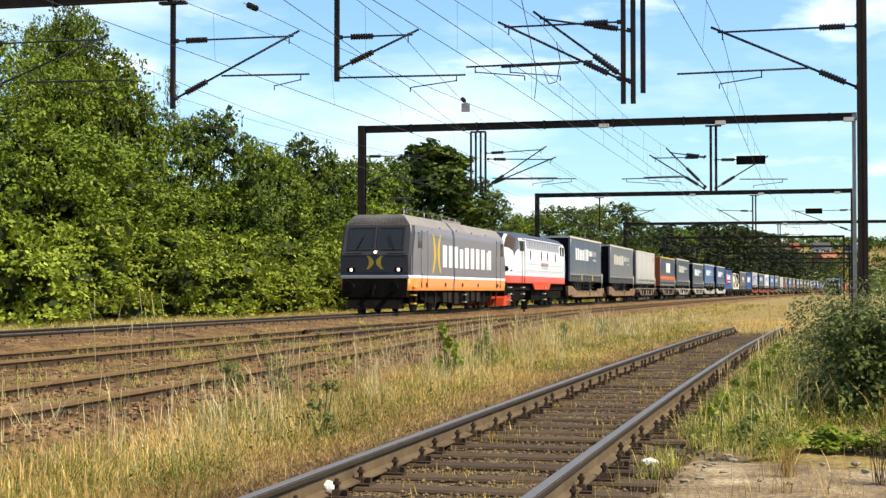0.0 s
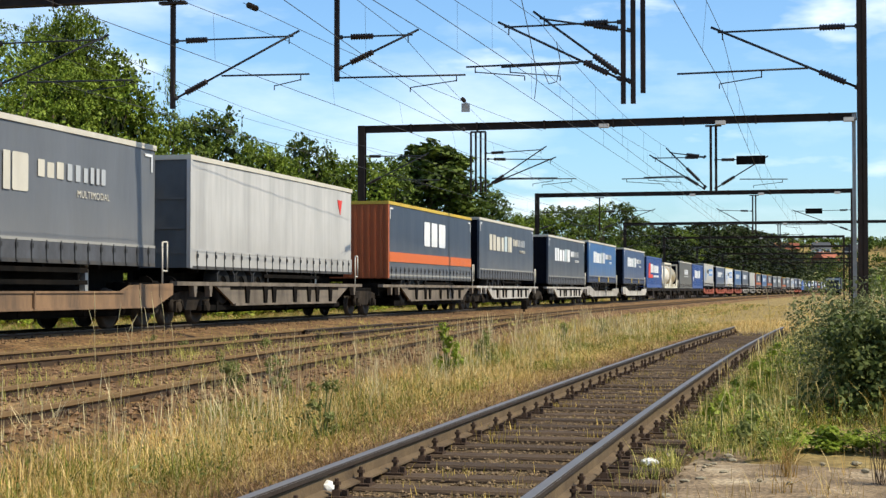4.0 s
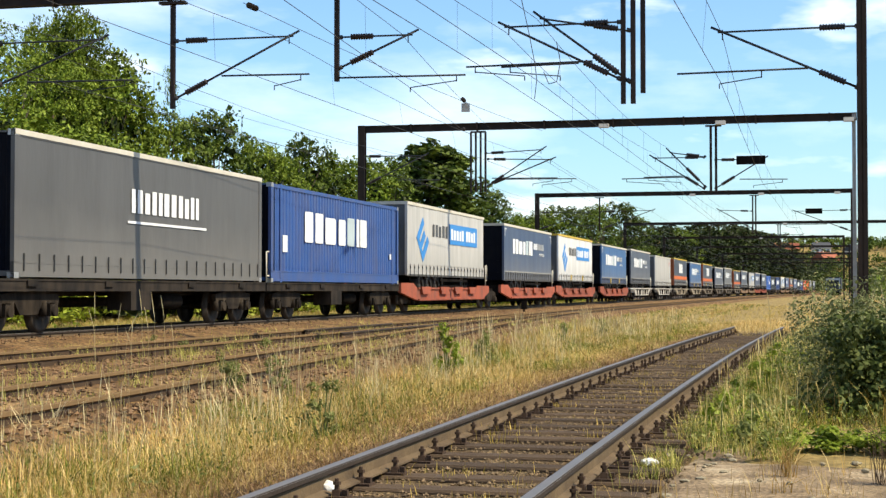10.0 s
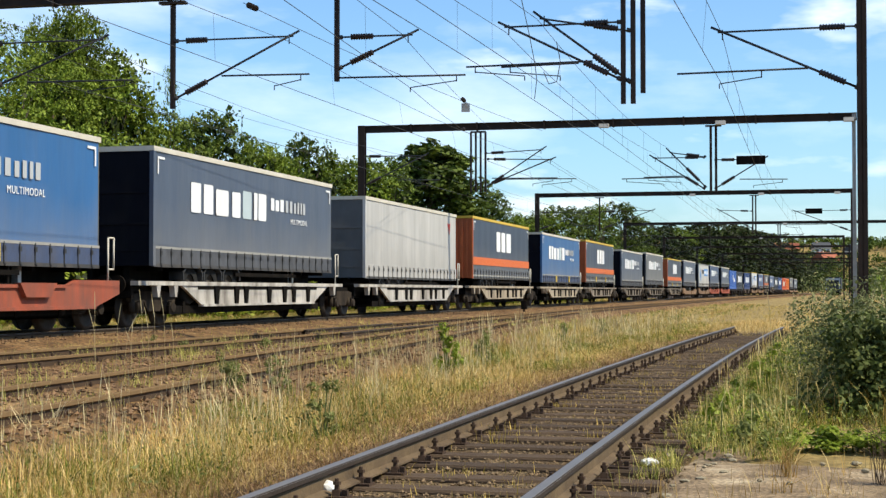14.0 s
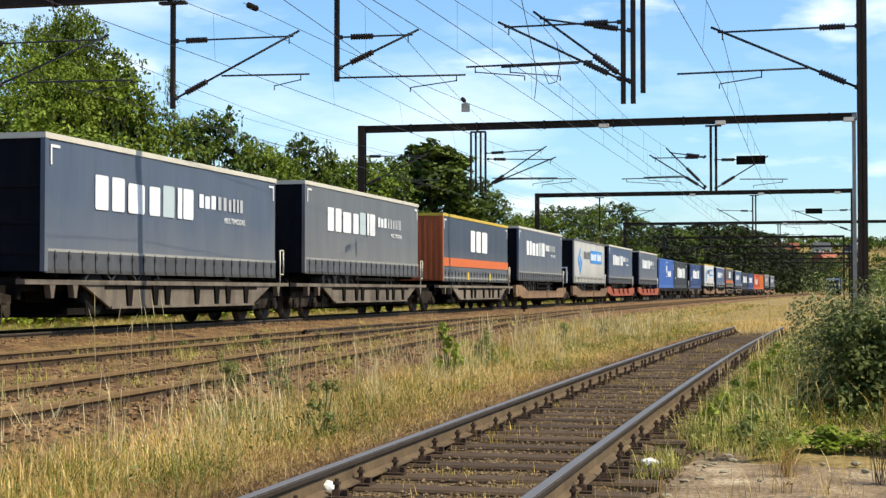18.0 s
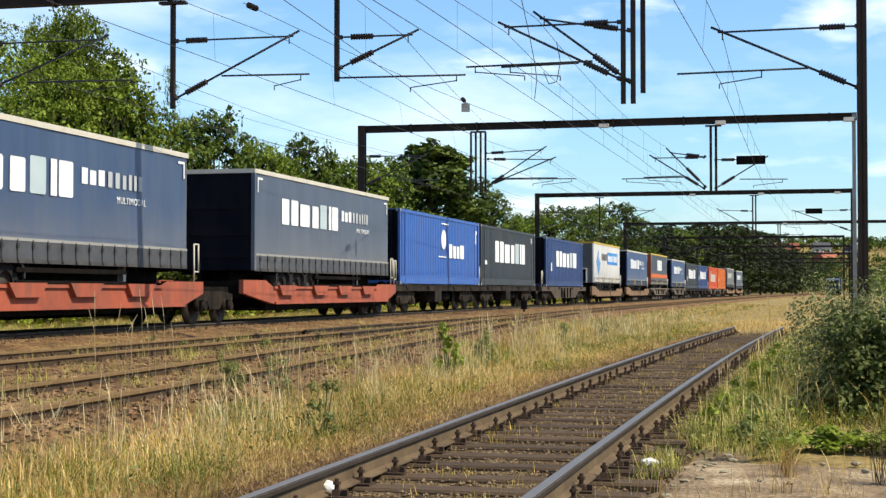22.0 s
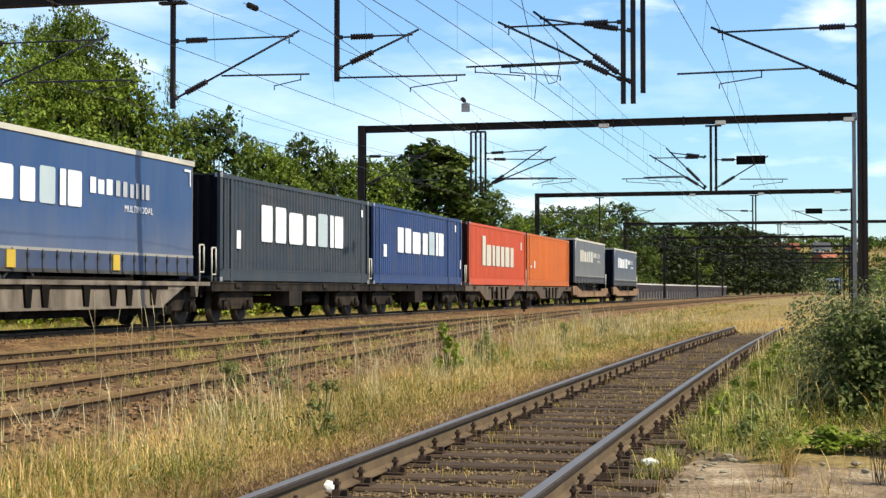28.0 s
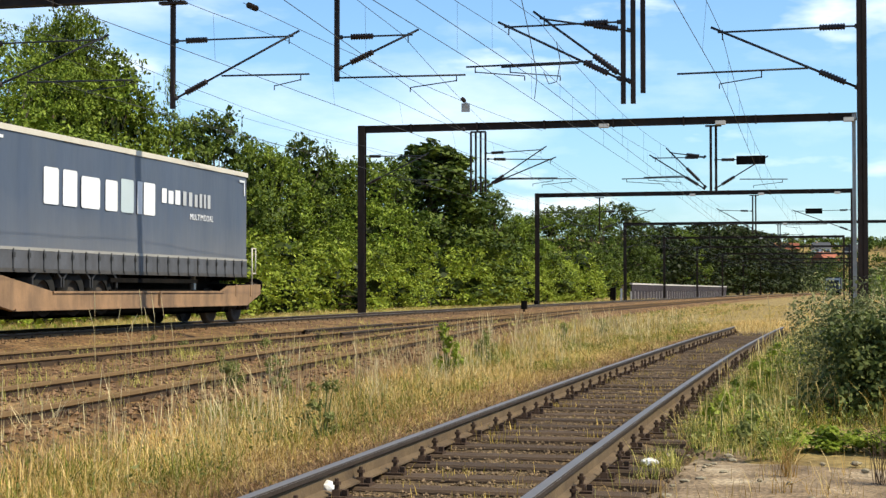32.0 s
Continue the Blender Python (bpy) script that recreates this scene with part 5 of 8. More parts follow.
M_TANKF = mat("cream_frame_paint", (0.74, 0.70, 0.58), 0.5, var=0.1, dirt=(0.22, 0.16, 0.1), dirt_amt=0.5)
M_TANKS = mat("cream_tank_shell", (0.76, 0.72, 0.64), 0.4, var=0.15, dirt=(0.26, 0.19, 0.11), dirt_amt=0.7)
M_TANKB = mat("tan_tank_shell", (0.46, 0.38, 0.25), 0.35, 0.3, var=0.15, dirt=(0.22, 0.15, 0.08), dirt_amt=0.6)
flat_wagon(-98.9, -84.9)
tank_container(-98.1, "cream tank container with brown stains, on wagon", M_TANKF, M_TANKS)
tank_container(-91.9, "tan tank container in a pale frame, on wagon", M_TANKF, M_TANKB, rails=False)
flat_wagon(-84.7, -69.4)
container(-83.5, 13.72, 2.95, "graphite", [("logo_print", "slimc", lambda b: bars(b, -1.6, 2.4, 1.55, 2.1, 11, 0.25, y=-1.226, split=0.1, seed=21), M_WHITE), spot(-1.8, 2.8, 1.3, 1.36)] +
          [("strap", ("cstrap", i), (lambda b, i=i: box(b, -6.5 + i * 0.62, -6.46 + i * 0.62, -1.235, -1.222, 0.15, 0.5)), M_STRAP) for i in range(22)],
          label="graphite curtain-sided swap body, on wagon")
flat_wagon(-69.3, -55.1)
container(-69.0, 13.72, 2.896, "cobalt", [big(-3.9, 2.9, 1.25, 2.2, 7, 3), spot(-5.9, -5.5, 0.9, 1.4), spot(5.6, 5.8, 0.9, 1.1)], extra_posts=True, label="cobalt blue corrugated container with white bars, on wagon")
pocket_wagon(-54.2, -35.9, "notch", "red")
trailer(-54.2, 4.32, "pale", "cargo", "grey", skirt="pale", band=False)
trailer(-35.9, 4.26, "navy")
pocket_wagon(-19.9, -1.9, "notch", "red")
trailer(-19.9, 4.32, "white", "cargo", "grey", "yellow", skirt="white", band=False, yellow=True)
trailer(-1.9, 4.24, "blue", skirt="blue", yellow=True)
pocket_wagon(14.5, 31.9, "open", "white")
trailer(14.5, 4.32, "slate")
trailer(31.9, 4.18, "pale", "plain", "grey", skirt="pale", band=False)
pocket_wagon(48.7, 66.3, "open", "beige")
trailer(48.7, 4.30, "petrol", "serif", "orange", "yellow", skirt="petrol", band=False)
trailer(66.3, 4.20, "blue", skirt="blue", yellow=True)
pocket_wagon(82.4, 100.4, "open", "grey")
trailer(82.4, 4.30, "petrol", "serif", "orange", "yellow", skirt="petrol", band=False, yellow=True)
trailer(100.4, 4.12, "slate")
pocket_wagon(116.6, 134.2, "open", "grey")
trailer(116.6, 4.28, "dusk")
trailer(134.2, 4.15, "petrol", "serif", "orange", "yellow", skirt="petrol", band=False, yellow=True)
pocket_wagon(150.6, 168.8, "pocket", "brown")
trailer(150.6, 4.28, "slate", "carrier", "dark")
trailer(168.8, 4.22, "pale", "cargo", "dark", "grey", skirt="pale", band=False)
pocket_wagon(184.6, 202.9, "notch", "red")
trailer(184.6, 4.30, "navy")
trailer(202.9, 4.30, "slate")
flat_wagon(217.6, 232.2)
container(218.3, 13.72, 2.896, "royal", [
    ("emblem", "ring_emblem", lambda b: (flat(b, [(-0.9, 1.15), (0.4, 1.15), (0.4, 1.2), (-0.9, 1.2)], -1.226), flat(b, [(-0.4, 2.6), (0.9, 2.6), (0.9, 2.55), (-0.4, 2.55)], -1.226), rod(b, (-0.02, -1.221, 1.9), (-0.02, -1.229, 1.9), 0.42, 20)), M_WHITE),
    big(0.95, 3.9, 1.15, 1.75, 4, 41), spot(6.0, 6.15, 1.9, 2.5), spot(6.0, 6.3, 2.35, 2.5)], extra_posts=True, label="royal blue corrugated container with white emblem, on wagon")
flat_wagon(232.3, 246.6)
container(232.4, 13.72, 2.896, "slate", [big(-3.7, 4.1, 1.15, 2.2, 7, 3), spot(-6.0, -5.6, 1.0, 1.2), spot(5.6, 5.8, 2.3, 2.6)], extra_posts=True, label="dark slate corrugated container with white bars, on wagon")
flat_wagon(248.4, 264.6, "umber", True)
container(249.6, 13.6, 2.896, "navy", [big(-3.4, 4.3, 1.2, 2.15, 7, 3), spot(-5.2, -4.9, 0.9, 1.4)], extra_posts=True, label="navy corrugated container with white bars, on wagon")
pocket_wagon(267.6, 285.6, "pocket", "brown")
trailer(267.6, 4.28, "white", "cargo", "grey", "yellow", skirt="white", band=False, yellow=True)
trailer(285.6, 4.18, "deep", skirt="blue", yellow=True)
pocket_wagon(302.0, 319.9, "open", "grey")
trailer(302.0, 4.30, "petrol", "serif", "orange", "yellow", skirt="petrol", band=False, yellow=True)
trailer(319.9, 4.13, "deep", skirt="blue", yellow=True)
flat_wagon(334.9, 349.2)
container(335.4, 13.72, 2.896, "slate", [big(-3.8, 4.1, 1.15, 2.2, 7, 3), spot(-5.7, -5.4, 0.9, 1.4), spot(5.9, 6.1, 2.3, 2.55)], extra_posts=True, label="dark slate corrugated container with white bars, on wagon")
flat_wagon(349.3, 364.0)
container(349.7, 13.72, 2.896, "navy", [big(-3.7, 3.7, 1.2, 2.15, 7, 3), spot(-5.6, -5.2, 1.0, 1.45), spot(5.5, 5.7, 2.3, 2.6), spot(6.45, 6.6, 0.7, 1.1)], extra_posts=True, label="navy corrugated container with white bars, on wagon")
flat_wagon(364.2, 378.6, "umber", True)
container(364.9, 13.4, 2.896, "red", [big(-4.0, -3.2, 0.95, 2.35, 1, 51, M_CREAM, 0), big(-3.1, 3.6, 0.95, 1.95, 6, 52, M_CREAM), spot(5.3, 5.5, 1.9, 2.3)], label="signal red corrugated container with cream bars, on wagon")
flat_wagon(378.7, 393.5, "umber", True)
container(378.8, 13.72, 2.896, "rust", [spot(-5.9, -5.7, 1.0, 1.15), spot(-4.9, -4.6, 1.0, 1.4)], extra_posts=True, label="rust-orange corrugated container, plain sides, on wagon")
pocket_wagon(394.5, 412.9, "pocket", "brown")
trailer(394.5, 4.26, "dusk", faded=True)
trailer(412.9, 4.12, "slate")


# ---------------- the two locomotives ----------------
M_LGREY = mat("grey_loco_paint", (0.172, 0.165, 0.188), 0.45, var=0.08, scale=1.0, dirt=(0.12, 0.10, 0.08), dirt_amt=0.25)
M_LFRONT = mat("dark_grey_loco_front", (0.06, 0.056, 0.064), 0.35, var=0.1, dirt=(0.05, 0.04, 0.03), dirt_amt=0.3)
M_LROOF = mat("dusty_roof_panel", (0.24, 0.22, 0.21), 0.65, var=0.2, scale=1.0, dirt=(0.16, 0.12, 0.09), dirt_amt=0.5)
M_LORANGE = mat("loco_orange", (0.72, 0.21, 0.03), 0.4, var=0.06, dirt=(0.4, 0.16, 0.04), dirt_amt=0.25)
M_LWHITE = mat("loco_white", (0.64, 0.67, 0.76), 0.4, var=0.05, scale=1.0, dirt=(0.45, 0.42, 0.38), dirt_amt=0.2)
M_LRED = mat("loco_red", (0.60, 0.06, 0.015), 0.4, var=0.06, dirt=(0.3, 0.06, 0.03), dirt_amt=0.25)
M_LBLUE = mat("slate_blue_roof", (0.05, 0.066, 0.095), 0.55, var=0.15, scale=1.5, dirt=(0.05, 0.045, 0.04), dirt_amt=0.4)
M_LOUVRE = mat("pale_grey_louvre", (0.29, 0.31, 0.37), 0.5, var=0.2, scale=3, stretch=(8, 1, 1))
M_BROWNGLASS = glass_mat("brown_screen", (0.06, 0.04, 0.03))
M_LFRAME = mat("dark_screen_frame", (0.032, 0.030, 0.034), 0.5, var=0.1)
M_MUTED = mat("muted_red_print", (0.42, 0.26, 0.27), 0.55, var=0.1)
M_SEAM = mat("dark_seam", (0.04, 0.04, 0.042), 0.7, var=0.1)


def skin(stations, levels, keep=lambda i, j: True, caps=True):
    """A body shell lofted over stations (functions of a level) along both sides; levels: (half width, height)."""
    bm = bmesh.new()
    grid = {}
    for i, st in enumerate(stations):
        for j, (y, z) in enumerate(levels):
            for sg in (-1, 1):
                x, yy, zz = st(y, z)
                grid[i, j, sg] = bm.verts.new((x, sg * yy, zz))
    for i in range(len(stations) - 1):
        for j in range(len(levels) - 1):
            if keep(i, j):
                for sg in (-1, 1):
                    f = bm.faces.new((grid[i, j, sg], grid[i + 1, j, sg], grid[i + 1, j + 1, sg], grid[i, j + 1, sg]))
                    f.smooth = True
    if caps:
        for i in (0, len(stations) - 1):
            for j in range(len(levels) - 1):
                bm.faces.new((grid[i, j, -1], grid[i, j, 1], grid[i, j + 1, 1], grid[i, j + 1, -1]))
    top = len(levels) - 1
    if levels[top][0] > 0.02:
        for i in range(len(stations) - 1):
            if keep(i, top - 1):
                bm.faces.new((grid[i, top, -1], grid[i + 1, top, -1], grid[i + 1, top, 1], grid[i, top, 1]))
    bmesh.ops.delete(bm, geom=[v for v in bm.verts if not v.link_faces], context="VERTS")
    return bm


def electric_loco(f, length):
    h = length / 2
    e = thing("electric_locomotive", "grey electric locomotive with orange skirt and white bars", "locomotive", "locomotives of the train")
    lean = lambda z: 0.36 * max(0.0, z - 2.15)

    def st(x, w, d):
        return lambda y, z: (x + d * lean(z), y * w, z)
    S = [st(-h, 0.90, 1), st(-h + 0.22, 0.985, 1), st(-h + 0.7, 1.0, 0.8), st(-h + 1.9, 1.0, 0), st(0, 1.0, 0), st(h - 1.9, 1.0, 0), st(h - 0.7, 1.0, -0.8), st(h - 0.22, 0.985, -1), st(h, 0.90, -1)]
    mid = S[1:-1]
    part("skirt", skin(S, [(1.44, 0.88), (1.48, 1.36)]), M_LORANGE, e, "orange skirt")
    part("stripe", skin(S, [(1.483, 1.36), (1.483, 1.47)]), M_LWHITE, e, "white stripe")
    part("side_shell", skin(mid, [(1.48, 1.47), (1.48, 2.3), (1.48, 3.1), (1.43, 3.42)], caps=False), M_LGREY, e)
    part("cab_front", skin(S[:2], [(1.48, 1.47), (1.48, 2.15), (1.48, 3.1), (1.43, 3.42), (1.15, 3.72)]), M_LFRONT, e, "dark grey cab front")
    part("cab_rear", skin(S[-2:], [(1.48, 1.47), (1.48, 2.15), (1.48, 3.1), (1.43, 3.42), (1.15, 3.72)]), M_LFRONT, e)
    part("roof_shell", skin(S, [(1.43, 3.42), (1.12, 3.78), (0.95, 3.84)]), M_LROOF, e, "dusty beige-grey roof panels")
    part("underframe", (lambda b: (box(b, -h + 0.6, h - 0.6, -1.3, 1.3, 0.8, 0.9), box(b, -2.6, 2.6, -1.25, 1.25, 0.32, 0.85), b)[-1])(bmesh.new()), M_BLACK, e)
    # screens, lamps, front apron
    sl = 0.36
    for sg in (-1, 1):
        bm = bmesh.new()
        y0, y1 = sg * 0.10, sg * 1.06
        z0, z1 = 2.52, 3.30
        v = [bm.verts.new((-h + lean(z) - 0.012 - (0.0 if z == z0 else 0.0), y * (1 if z == z0 else 0.96), z)) for y, z in ((y0, z0), (y1, z0), (y1, z1), (y0, z1))]
        bm.faces.new(v)
        g = bmesh.ops.extrude_face_region(bm, geom=bm.faces[:])
        bmesh.ops.translate(bm, verts=[q for q in g["geom"] if isinstance(q, bmesh.types.BMVert)], vec=(0.03, 0, 0))
        ws_ = part("windscreen", bm, M_GLASS, e, "dark windscreen")
        for ya, yb, za, zb_ in ((y0 - sg * 0.05, y0, z0, z1), (y1, y1 + sg * 0.07, z0, z1), (y0 - sg * 0.05, y1 + sg * 0.07, z0 - 0.06, z0), (y0 - sg * 0.05, y1 + sg * 0.07, z1, z1 + 0.06)):
            bm = bmesh.new()
            prism(bm, [(-h + lean(za) - 0.03, za), (-h + lean(za) + 0.03, za), (-h + lean(zb_) + 0.03, zb_), (-h + lean(zb_) - 0.03, zb_)], min(ya, yb), max(ya, yb))
            part("frame", bm, M_LFRAME, ws_, "dark screen frame")
        part("wiper", (lambda b: (rod(b, (-h + lean(2.48) - 0.05, sg * 0.75, 2.46), (-h + lean(3.0) - 0.05, sg * 0.5, 3.0), 0.014, 5), b)[-1])(bmesh.new()), M_BLACK, e)
        part("grab_rail", (lambda b: (rod(b, (-h - 0.05, sg * 0.5, 2.30), (-h - 0.05, sg * 1.2, 2.30), 0.018, 6), b)[-1])(bmesh.new()), M_BLACK, e)
        part("corner_edge", (lambda b: (rod(b, (-h + 0.12, sg * 1.41, 1.5), (-h + 0.12, sg * 1.41, 2.2), 0.03, 6), b)[-1])(bmesh.new()), M_LGREY, e)
        bm = bmesh.new()
        rod(bm, (-h - 0.02, sg * 0.95, 1.68), (-h + 0.06, sg * 0.95, 1.68), 0.062, 14)
        part("headlight", bm, M_HEAD, e, "lit headlight")
        bm = bmesh.new()
        box(bm, -h - 0.01, -h + 0.05, sg * 0.95 - 0.16, sg * 0.95 + 0.16, 1.6, 1.76)
        part("lamp_panel", bm, M_BLACK, e)
    bm = bmesh.new()
    rod(bm, (-h + 0.02, 0, 2.36), (-h + 0.14, 0, 2.36), 0.06, 14)
    part("top_headlight", bm, M_HEAD, e, "lit top headlight")
    for sg in (-1, 1):
        bm = bmesh.new()
        arc_ = [(sg * (0.05 + 0.2 * abs(t) ** 1.8), 1.97 + t * 0.27) for t in [i / 4 for i in range(-4, 5)]]
        ring = arc_ + [(y + sg * (0.19 - 0.08 * abs((z - 1.97) / 0.27)), z) for y, z in arc_[::-1]]
        va = [bm.verts.new((-h - 0.012, y, z)) for y, z in ring]
        vb = [bm.verts.new((-h + 0.01, y, z)) for y, z in ring]
        for i in range(len(arc_) - 1):
            k, j = len(ring) - 1 - i, len(ring) - 2 - i
            bm.faces.new((va[i], va[i + 1], va[j], va[k]))
        for i in range(len(ring)):
            bm.faces.new((va[i], va[i - 1], vb[i - 1], vb[i]))
        part("emblem_arc", bm, M_YELLOW, e, "small yellow arc")
    for z in (1.56, 2.22):
        part("front_rib", (lambda b: (box(b, -h - 0.02, -h + 0.05, -1.3, 1.3, z, z + 0.03), b)[-1])(bmesh.new()), M_SEAM, e)
    bm = bmesh.new()
    prism(bm, [(-h - 0.12, 0.62), (-h - 0.02, 1.34), (-h + 0.5, 1.34), (-h + 0.5, 0.62)], -1.3, 1.3)
    prism(bm, [(-h - 0.3, 0.18), (-h - 0.05, 0.62), (-h + 0.4, 0.62), (-h + 0.4, 0.18)], -1.05, 1.05)
    part("front_apron", bm, M_BLACK, e)
    part("nose_line", (lambda b: (box(b, -h - 0.03, -h + 0.1, -1.36, 1.36, 1.36, 1.43), b)[-1])(bmesh.new()), M_ALU, e)
    for z in (0.35, 0.68, 1.0):
        for x in (-h + 0.45, 0.0):
            if x or z < 0.7:
                part("step", (lambda b: (box(b, x - 0.22, x + 0.22, -1.5, -1.36, z, z + 0.05), b)[-1])(bmesh.new()), M_YELLOW if x else M_ALU, e, "yellow-edged step" if x else "")
    # doors, seams, side windows
    for x in (-h + 1.5, h - 2.4):
        bm = bmesh.new()
        box(bm, x, x + 0.9, -1.488, -1.47, 1.47, 3.2)
        d = part("door", bm, M_LGREY, e)
        for xx in (x, x + 0.9):
            part("door_gap", (lambda b: (box(b, xx - 0.02, xx + 0.02, -1.492, -1.46, 1.0, 3.25), b)[-1])(bmesh.new()), M_SEAM, d)
        part("handle", (lambda b: (rod(b, (x - 0.12, -1.52, 1.55), (x - 0.12, -1.52, 2.5), 0.018, 6), b)[-1])(bmesh.new()), M_ALU, d)
    for x in (-h + 0.92, h - 1.4):
        part("cab_window", (lambda b: (box(b, x, x + 0.48, -1.495, -1.46, 2.55, 3.15), b)[-1])(bmesh.new()), M_GLASS, e, "dark side window")
    for x in (-4.4, -1.5, 1.4, 4.3):
        part("roof_seam", (lambda b: (prism(b, [(x - 0.03, 3.43), (x + 0.03, 3.43), (x + 0.03, 3.47), (x - 0.03, 3.47)], -1.45, -1.38), b)[-1])(bmesh.new()), M_SEAM, e)
    for x in (-6.7, -3.6, -0.5, 2.6, 6.9):
        part("hatch", (lambda b: (box(b, x - 0.1, x + 0.1, -1.492, -1.47, 1.05, 1.2), b)[-1])(bmesh.new()), M_SEAM, e)
    # plain shapes in place of the lettering
    for sg in (-1, 1):
        bm = bmesh.new()
        c = -5.15
        pts = [(c + sg * (0.10 + 0.42 * (abs(t) ** 1.8)), 2.37 + t * 0.78) for t in [i / 6 for i in range(-6, 7)]]
        pts2 = [(x + sg * (0.40 - 0.16 * abs((z - 2.37) / 0.78)), z) for x, z in pts]
        prism(bm, pts + pts2[::-1], -1.488, -1.482)
        part("emblem_arc", bm, M_YELLOW, e, "tall yellow arc")
    print_row(e, "loco", -4.15, 5.6, 1.84, 2.76, 10, M_WHITE, 0.24, -1.486, seed=61, ws=[1.0, 0.85, 1.0, 0.9, 1.05, 1.0, 1.0, 1.1, 0.35, 0.85])
    # roof gear
    bm = bmesh.new()
    for a, b in (((-5.2, 0, 3.9), (-3.7, 0, 4.35)), ((-3.7, 0, 4.35), (-5.0, 0, 4.62)), ((-5.2, -0.5, 4.65), (-5.2, 0.5, 4.65)), ((-5.0, 0, 4.62), (-5.2, 0, 4.65))):
        rod(bm, a, b, 0.04, 6)
    part("pantograph", bm, M_TUBE, e, "half-raised pantograph")
    bm = bmesh.new()
    for a, b in (((3.4, 0, 3.95), (5.2, 0, 4.08)), ((5.2, 0, 4.08), (3.6, 0, 4.16)), ((3.5, -0.6, 4.18), (3.5, 0.6, 4.18))):
        rod(bm, a, b, 0.035, 6)
    part("pantograph", bm, M_TUBE, e, "folded pantograph")
    for x in (-6.0, -2.8, -1.4, 0.2, 1.6, 2.8):
        part("roof_insulator", (lambda b: (insulator(b, (x, -0.3, 3.84), (x, -0.3, 4.16)), b)[-1])(bmesh.new()), M_INSUL, e)
    part("roof_line", (lambda b: (rod(b, (-6.0, -0.3, 4.17), (2.8, -0.3, 4.17), 0.025, 6), b)[-1])(bmesh.new()), M_TUBE, e)
    part("roof_box", (lambda b: (box(b, -1.2, 2.4, -0.7, 0.7, 3.83, 3.98), b)[-1])(bmesh.new()), M_LROOF, e)
    for x in (-3.2, -2.3, -1.2, 0.9, 2.0, 3.1):
        part("equipment_box", (lambda b: (box(b, x - 0.35, x + 0.35, -1.36, -1.2, 0.36 + 0.06 * math.sin(x * 7), 0.82), b)[-1])(bmesh.new()), M_WAGON["black"], e)
    for x in (-7.6, -6.2, -4.6, 4.6, 6.2, 7.4):
        part("sand_pipe", (lambda b: (rod(b, (x, -1.3, 0.85), (x + 0.15, -1.2, 0.12), 0.03, 6), b)[-1])(bmesh.new()), M_TUBE, e)
    for x in (-h + 4.2, h - 4.2):
        bogie(e, x, 1.3)
        part("bogie_cover", (lambda b: (prism(b, [(x - 1.9, 0.55), (x - 0.5, 0.34), (x + 0.5, 0.34), (x + 1.9, 0.55), (x + 1.9, 0.8), (x - 1.9, 0.8)], -1.22, -1.08), b)[-1])(bmesh.new()), M_BLACK, e)
    buffers(e, h)
    TRAIN.append((e, f + h))


